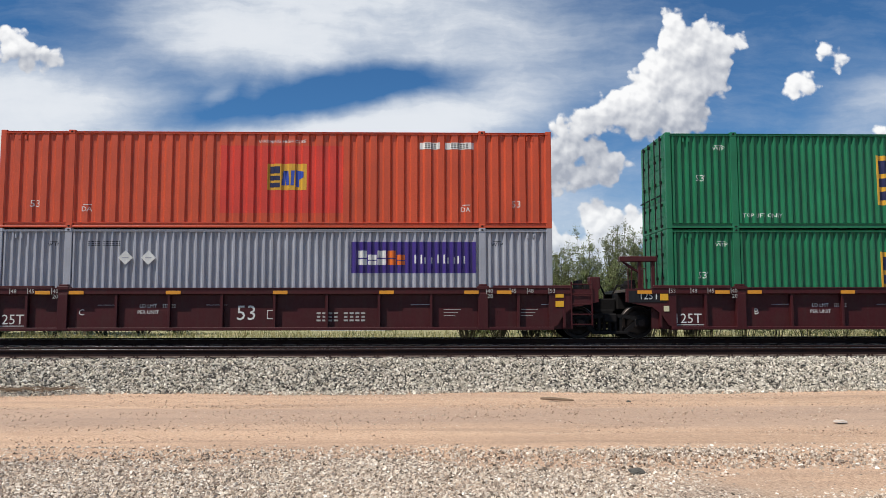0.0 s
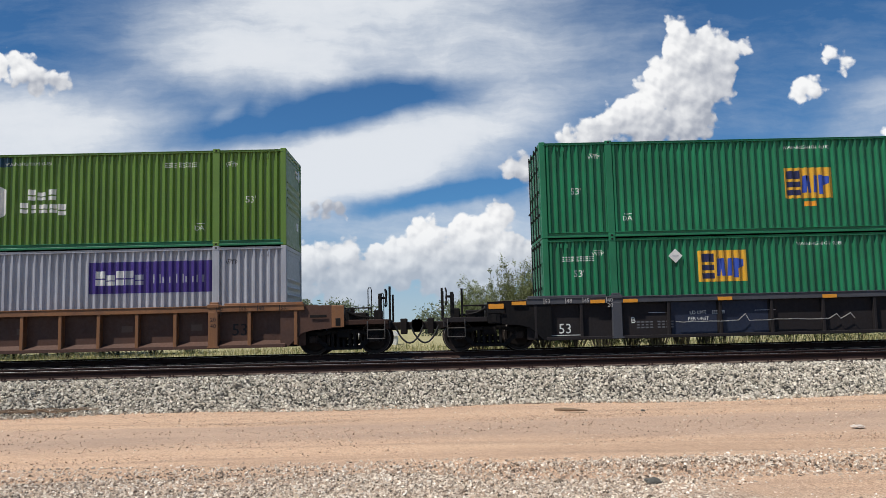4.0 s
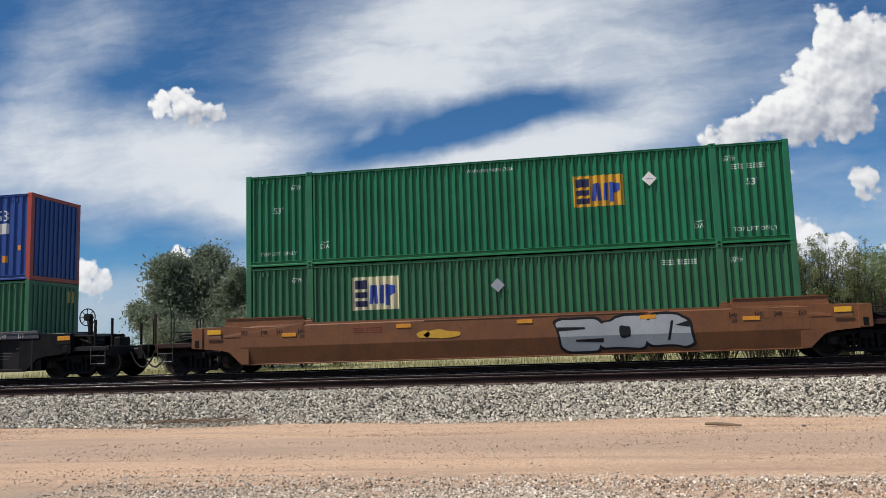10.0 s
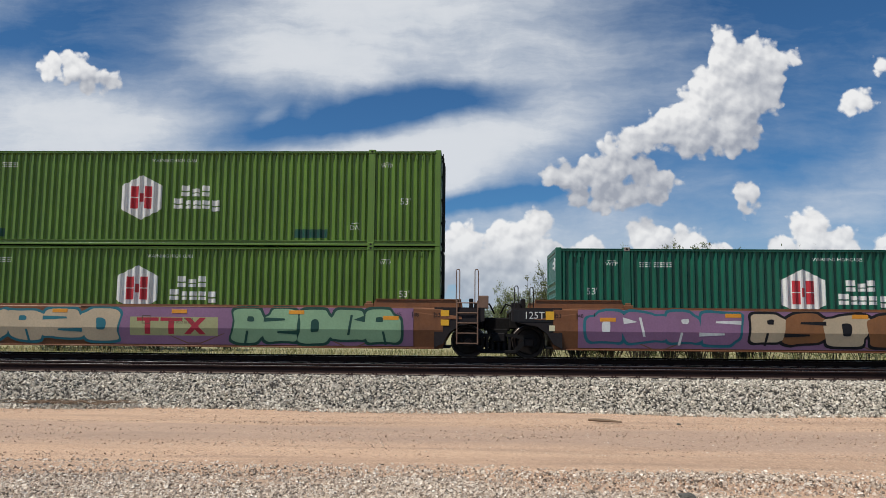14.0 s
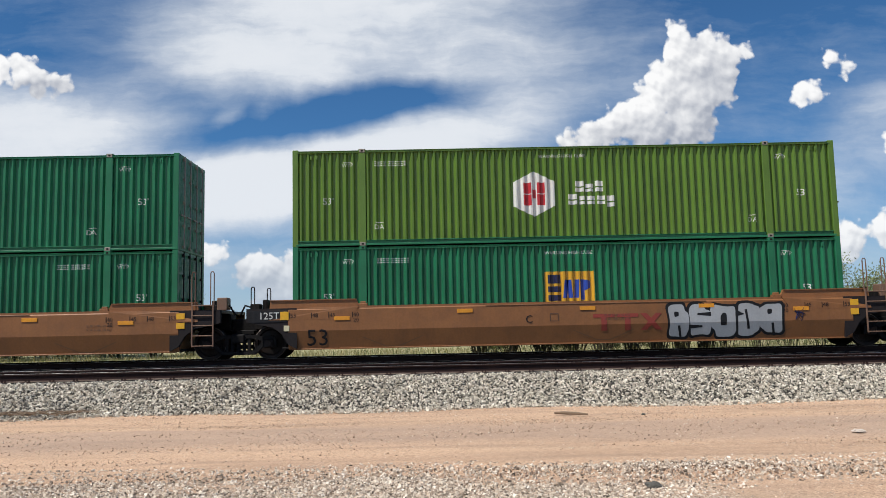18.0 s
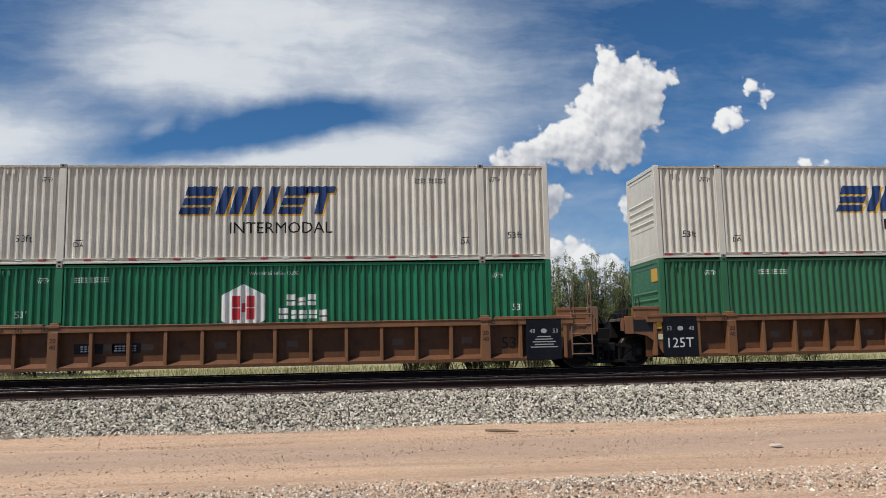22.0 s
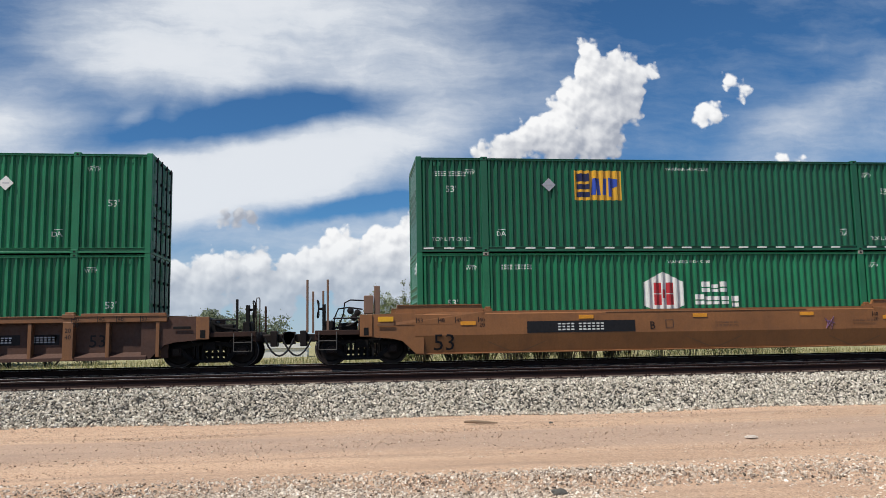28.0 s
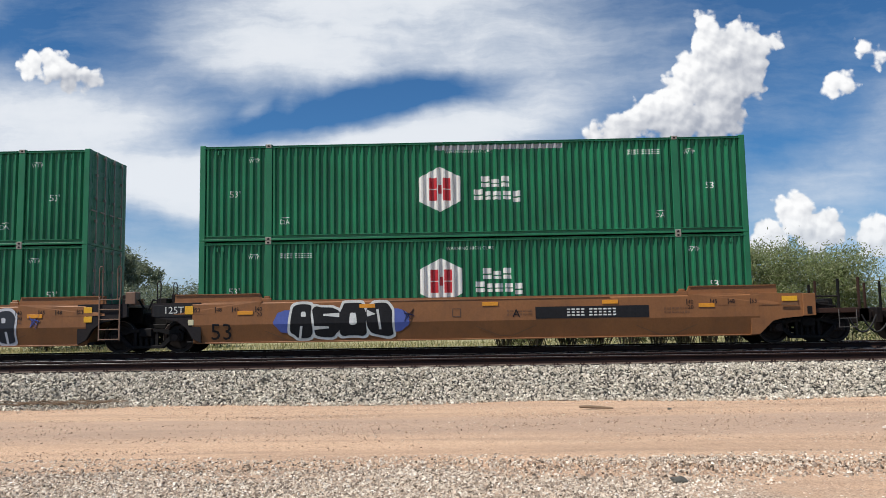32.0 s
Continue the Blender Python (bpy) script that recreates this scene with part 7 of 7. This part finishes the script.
def mark_cars():
    kinds = {}
    for car, u in CARS:
        kind = "maroon" if u < 2 else "rust" if u == 2 else "black" if u < 6 else "brown" if u in (13, 14, 15, 16, 20) else "plain"
        well_marks(car, u, kind)
        dress_ends(car, u, kind, ENDS[u])
        kinds[u] = car
        recess = -0.080
        if kind in ("maroon", "black"):
            flat = lambda f, m, name="lettering", label="": stuffed(mark(car, f, m, recess, name, label))
            flat(Flat().word("53", 7.25 if kind == "maroon" else 10.5, 0.78, 0.42), WHITE if kind == "maroon" else STEEL_GREY)
            flat(Flat().word("LD LMT", 4.45, 0.98, 0.10).word("PER UNIT", 4.45, 0.80, 0.10).bars((3, 3), 5.05, 0.98, 0.09), WHITE)
            flat(Flat().word("125T" if kind == "maroon" else "53", 0.55, 0.60, 0.28).rect(0.1, 1.0, 0.40, 0.42), WHITE)
            flat(Flat().bars((4, 4), 10.0 if kind == "maroon" else 3.2, 0.66, 0.26 if kind == "maroon" else 0.20), WHITE_WORN if kind == "maroon" else STEEL_GREY, "code_bars")
            flat(Flat().word("B" if u in (1, 3, 5) else "C", 2.55, 0.80, 0.17), WHITE)
            for x in (12.95, 15.2):
                for k in range(3):
                    flat(Flat().rect(x, x + 0.5 - 0.08 * k, 0.86 - 0.09 * k, 0.875 - 0.09 * k), WHITE_WORN if kind == "maroon" else STEEL_GREY, "text_bar")
            for x in (3.0, 6.1, 12.0, 15.8):
                flat(Flat().rect(x, x + 0.62, 1.0, 1.012), CHALK, "text_bar")
        if kind == "maroon":
            for x in (7.85,):
                mark(car, Flat().rect(x, x + 0.24, 0.60, 0.62).rect(x, x + 0.24, 0.84, 0.86).rect(x, x + 0.02, 0.62, 0.84).rect(x + 0.22, x + 0.24, 0.62, 0.84), WHITE, recess, "plate_box")
        if kind == "black":
            for x in ((5.82, 7.32) if u == 4 else (4.32, 5.82)):
                mark(car, Flat().rect(x - 0.66, x + 0.66, 0.37, 1.30), NAVY_BAY, -0.0775, "painted_bay", "dark blue repainted bay")
            squiggle(car, 3.75, 9.0, 0.72, 0.13, WHITE_WORN, 3 + u, -0.19)
            squiggle(car, 11.4, 12.4, 0.72, 0.22, STEEL_GREY, 5 + u, -0.09)
        if kind in ("brown", "rust"):
            recess = -0.039
            flat = lambda f, m, name="lettering", label="": stuffed(mark(car, f, m, recess, name, label))
            flat(Flat().word("53", LONG - 1.35, 0.80, 0.34), BLACK)
            for x in (LIFT, LONG - LIFT):
                stuffed(mark(car, Flat().word("20", x, 1.10, 0.12).word("40", x, 0.92, 0.12), BLACK, -0.279))
            x0 = 2.45 if u in (2, 13) else 11.9
            for k in range(2):
                a = x0 + k * 1.02
                mark(car, Flat().rect(a + 0.1, a + 0.88, 0.72, 1.0), SIDE_DIRT if u == 2 else BLACK, recess, "number_panel", "dark number panel with bars")
                stuffed(mark(car, Flat().bars((4 if k == 0 else 6,), a + 0.48, 0.86, 0.16), CHALK, recess - 0.003, "code_bars"))
            for k in (1, 2, 4, 6, 9, 11):
                a = LIFT + k * 1.004
                mark(car, Flat().rect(a + 0.3, a + 0.62, 0.80, 0.98), SIDE_DIRT, recess, "stencil_patch", "worn stencil patch")
            if u == 14:
                for k in range(3):
                    a = 9.1 + k * 0.75
                    f = Flat().rect(a, a + 0.6, 1.02, 1.14).rect(a + 0.22, a + 0.38, 0.62, 1.02) if k < 2 else Flat().slant(a, a + 0.2, 0.62, 1.14, 0.45).slant(a + 0.45, a + 0.65, 0.62, 0.86, -0.2)
                    mark(car, f, RED_FADED, recess, "logo_bar", "faded red company bar")
            if u in (13, 14, 15):
                for x, words in ((0.45, ("53", "48")), (LONG - 0.35, ("48", "53"))):
                    if (x < 5 and u == 13) or (x > 5 and u == 15):
                        continue
                    part("load_panel", Shape().cbox(x - 0.52, x + 0.52, -0.272, -0.19, 0.30, 1.50, 0.006), NAVY_PANEL, car, "dark blue load panel with white marks")
                    stuffed(mark(car, Flat().word(words[0], x - 0.34, 1.12, 0.12).word(words[1], x + 0.34, 1.12, 0.12).disc(x, 1.12, 0.09, 0.07, 10), WHITE_WORN, -0.276))
                    if x < 5:
                        stuffed(mark(car, Flat().word("125T", x, 0.70, 0.29), WHITE, -0.276))
                    else:
                        for k in range(5):
                            wd = (0.20, 0.26, 0.34, 0.28, 0.40)[k]
                            stuffed(mark(car, Flat().rect(x - wd, x + wd, 0.94 - 0.075 * k, 0.97 - 0.075 * k), WHITE_WORN, -0.276, "text_bar"))
        if kind == "plain" and u != 6:
            if u != 9:
                on_smooth(car, Flat().word("53", 0.74, 0.60, 0.47), BLACK, "lettering", "", 0.003)
            for x in ((9.4, 13.9) if u % 2 else (8.6, 14.0)):
                for k in range(2):
                    on_smooth(car, Flat().bars((2, 3, 6, 3, 4), x, 1.06 - 0.1 * k, 0.055), SIDE_DIRT, "code_bars", "", 0.003)
            on_smooth(car, Flat().rect(7.45, 7.7, 0.92, 0.94).rect(7.45, 7.7, 1.14, 1.16).rect(7.45, 7.47, 0.94, 1.14).rect(7.68, 7.7, 0.94, 1.14), SIDE_DIRT, "plate_box", "", 0.003)
    k = kinds
    code_panel(k[7], 2.75, 5.75), code_panel(k[9], 10.0, 13.0, 1.0, 0.34, 0.012), code_panel(k[10], 2.95, 6.2), code_panel(k[12], 10.2, 13.4), code_panel(k[17], 3.2, 6.5), code_panel(k[19], 9.85, 13.1)
    for u, w, x in ((10, "A", 6.75), (11, "C", 6.85), (12, "B", 9.65), (17, "B", 7.05), (18, "C", 6.85), (19, "A", 9.3), (7, "B", 6.1)):
        on_smooth(k[u], Flat().word(w, x, 1.0, 0.22), BLACK, "lettering", "", 0.003)
    company_bars(k[11], 8.7, 10.75, 0.62, 1.10), company_bars(k[18], 8.6, 10.5, 0.62, 1.12)
    # graffiti
    throw_up(k[6], 9.5, 13.1, 0.33, 1.38, SILVER, BLACK, 3, 6)
    on_smooth(k[6], Flat().bars((3, 5), 3.9, 1.22, 0.16), RED_FADED, "code_bars", "", 0.003)
    on_smooth(k[6], Flat().disc(6.1, 1.0, 0.5, 0.13, 16, 0.2, 2).disc(5.6, 1.02, 0.2, 0.12, 12, 0.2, 4), YELLOW, "graffiti_fill", "faded yellow sprayed blot", 0.003)
    on_smooth(k[7], Flat().rect(6.3, 10.6, 0.32, 0.78), GRAF_RED, "graffiti_ground", "red sprayed ground", 0.001)
    throw_up(k[7], 6.4, 10.5, 0.40, 1.42, (GRAF_CREAM, GRAF_PINK, SILVER), GRAF_RED, 5, 17, lines=GRAF_TEAL)
    throw_up(k[7], 10.7, 14.0, 0.38, 1.42, GRAF_OLIVE, GRAF_BROWN, 4, 27)
    on_smooth(k[8], Flat().rect(6.6, 15.4, 0.33, 1.42), GRAF_PINK, "graffiti_ground", "mauve sprayed ground", 0.0005)
    throw_up(k[8], 1.4, 6.8, 0.36, 1.42, GRAF_CREAM, GRAF_TEAL, 5, 37, lines=GRAF_TEAL)
    on_smooth(k[8], Flat().rect(7.1, 9.7, 0.58, 1.12), GRAF_OLIVE, "graffiti_ground", "olive sprayed ground", 0.0015)
    company_bars(k[8], 7.3, 9.4, 0.62, 1.10, GRAF_RED)
    throw_up(k[8], 10.1, 15.0, 0.33, 1.44, GRAF_GREEN, GREEN_DARK, 5, 47, lines=GREEN_DARK)
    on_smooth(k[9], Flat().rect(0.6, 9.8, 0.33, 1.42), GRAF_PINK, "graffiti_ground", "mauve sprayed ground", 0.0005)
    throw_up(k[9], 0.9, 5.2, 0.38, 1.42, GRAF_PINK, GRAF_TEAL, 4, 57, lines=WHITE)
    throw_up(k[9], 5.5, 9.8, 0.38, 1.42, (GRAF_CREAM, TAN_CAR), BLACK, 4, 67)
    on_smooth(k[9], Flat().rect(9.8, 14.3, 0.33, 1.42), GRAF_TAN, "graffiti_ground", "tan sprayed ground", 0.0005)
    throw_up(k[9], 9.9, 14.2, 0.36, 1.42, (GRAF_TAN, GRAF_CREAM), GRAF_BROWN, 4, 78)
    throw_up(k[11], 10.85, 14.2, 0.33, 1.40, SILVER, BLACK, 5, 87)
    throw_up(k[18], 11.4, 14.2, 0.32, 1.40, GRAF_INK, CHALK, 4, 98, lines=CHALK)
    throw_up(k[19], 2.75, 5.75, 0.32, 1.42, BLACK, WHITE, 4, 107, glow=GRAF_BLUE)
    for u, x, m in ((18, 10.75, NAVY), (18, 14.75, GRAF_BLUE), (17, 12.75, GRAF_PINK), (11, 14.7, NAVY), (19, 6.2, NAVY)):
        pts = [(x + 0.16 * math.cos(q * 1.9), lean(1.0) - 0.004, 0.98 + 0.2 * math.sin(q * 2.7)) for q in range(9)]
        part("tag_scrawl", Shape().tube(pts, 0.013, 4), m, k[u], "small sprayed scrawl")


NAVY_BAY = paint("navy_bay", (0.009, 0.016, 0.040), rough=0.65, dirt=(0.02, 0.02, 0.03))
STEEL_GREY = paint("grey_scrawl", (0.12, 0.12, 0.13))
NAVY_PANEL = paint("navy_panel", (0.006, 0.007, 0.013), rough=0.7, spec=0.2, dirt=(0.03, 0.022, 0.02), streak=0.2)
mark_cars()
brake_wheel([c for c, u in CARS if u == 5][0], LONG + 2.1, 0.0, 1.93)
brake_wheel([c for c, u in CARS if u == 1][0], LONG + 2.1, 0.25, 1.50)
for u_ in (7, 12):
    c_ = [c for c, u in CARS if u == u_][0]
    x_ = -1.45 if u_ == 7 else LONG + 1.3
    part("air_tank", Shape().tube([(x_ - 0.27, 0.3, 1.72), (x_ - 0.2, 0.3, 1.72), (x_ + 0.2, 0.3, 1.72), (x_ + 0.27, 0.3, 1.72)], [0.16, 0.25, 0.25, 0.16], 16), STEEL_DARK, c_, "black air tank")
    w_ = -1 if u_ == 7 else 1
    part("brake_bracket", Shape().prism([(x_ + w_ * 0.35, 1.42), (x_ + w_ * 1.1, 1.95), (x_ + w_ * 1.1, 2.25), (x_ + w_ * 1.2, 2.25), (x_ + w_ * 1.2, 1.0), (x_ + w_ * 0.35, 1.3)], 0.28, 0.34), STEEL_DARK, c_, "gusset that carries the hand brake")
# the valve stand at the end of the car with tall stakes
tall = [c for c, u in CARS if u == 17][0]
part("valve_post", Shape().cbox(-1.26, -1.09, 0.2, 0.32, 1.42, 2.28, 0.012), RUNG, tall, "tan upright post")
part("valve_box", Shape().cbox(-1.56, -1.28, 0.15, 0.45, 1.46, 2.0, 0.02), RUNG, tall, "tan valve box")
part("valve_pipe", Shape().tube([(-1.55, 0.3, 1.86), (-1.95, 0.3, 1.88), (-2.12, 0.3, 1.80), (-2.15, 0.3, 1.5), (-2.3, 0.3, 1.1)], 0.022, 7), STEEL_DARK, tall, "bent air pipe")
part("valve_pipe", Shape().tube([(-1.6, 0.2, 1.6), (-2.0, 0.2, 1.66), (-2.3, 0.2, 1.62), (-2.42, 0.2, 1.35), (-2.42, 0.2, 1.0)], 0.022, 7), STEEL_DARK, tall, "bent air pipe")
for x_, z_ in ((-1.75, 1.5), (-1.95, 1.56), (-1.85, 1.36)):
    part("valve", Shape().lathe([(0.0, 0.1), (0.085, 0.12), (0.10, 0.2), (0.085, 0.3), (0.0, 0.32)], x_, z_, 12), WHEEL, tall, "round brake valve")

# the cabinet rack on the maroon car's joint
rack = [c for c, u in CARS if u == 1][0]
for dx_ in (-0.75, -0.35):
    part("rack_post", Shape().cbox(dx_ - 0.05, dx_ + 0.05, 0.3, 0.42, 1.45, 2.3, 0.01), MAROON, rack, "maroon steel rack post")
part("rack_top", Shape().cbox(-1.35, -0.25, 0.25, 0.5, 2.28, 2.44, 0.015), MAROON, rack, "maroon steel rack top")
part("rack_brace", Shape().tube([(-1.25, 0.36, 2.28), (-0.75, 0.36, 1.95)], 0.04, 6), MAROON, rack, "maroon steel brace")

# the marker post at the end of the maroon pair
part("marker_post", Shape().cbox(LONG + 1.62, LONG + 1.74, 0.0, 0.12, 1.2, 2.52, 0.01), BLACK, rack, "tall black marker post")
for z_ in (1.72, 1.98, 2.24):
    part("marker_strip", Shape().cbox(LONG + 1.64, LONG + 1.72, -0.008, 0.002, z_, z_ + 0.12, 0.002), WHITE_WORN, rack, "pale strip")
for dx_, hi_ in ((2.2, 2.6), (2.6, 2.35)):
    part("whip_rod", Shape().tube([(LONG + dx_, 0.1, 0.98), (LONG + dx_, 0.1, hi_)], 0.018, 6), STEEL_DARK, rack, "thin upright rod")

# the reefer unit's open frame, its shade a dark panel, at the end of the smooth cream container
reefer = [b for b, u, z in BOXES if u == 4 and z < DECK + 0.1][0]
part("unit_recess", Shape().cbox(15.42, 15.96, -0.006, 0.02, 0.22, 2.72, 0.004), STEEL_DARK, reefer, "dark panel for the shaded opening in the refrigeration unit's frame")
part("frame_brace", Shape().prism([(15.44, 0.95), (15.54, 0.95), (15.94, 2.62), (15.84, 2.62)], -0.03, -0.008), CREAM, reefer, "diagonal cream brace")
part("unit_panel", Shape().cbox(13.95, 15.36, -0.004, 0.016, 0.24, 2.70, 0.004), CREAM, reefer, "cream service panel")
for x_ in (2.3, 3.6, 4.9, 6.2, 7.5, 8.8, 10.1, 11.4, 12.7):
    part("seam", Shape().box(x_ - 0.008, x_ + 0.008, 0.004, 0.012, 0.2, 2.76), GREY, reefer, "riveted panel seam")

# ---- the train's motion ----
def motions():
    for ob, unit, z in BOXES:
        walk(ob, [(t, pose(STARTS[unit] - GONE[t], Y0, z)) for t in range(33)])
    for ob, unit in CARS:
        walk(ob, [(t, pose(STARTS[unit] - GONE[t], Y0, RAIL)) for t in range(33)])
    place = {car: unit for car, unit in CARS}
    for w, dx, r, car, x in WHEELS:
        s = STARTS[place[car]] + x
        seen = [k for k in range(0, 961) if abs(s - gone(k / 30)) < 19]
        keys = sorted({0, 960, *seen})
        turn = {}
        first = seen[0] if seen else 0
        last = seen[-1] if seen else 0
        rows = []
        for k in keys:
            g = gone(min(max(k, first), last) / 30)
            rows.append((k / 30, pose(dx, 0, r, 0, -math.degrees(g / r) % 360, 0)))
        walk(w, rows)


motions()
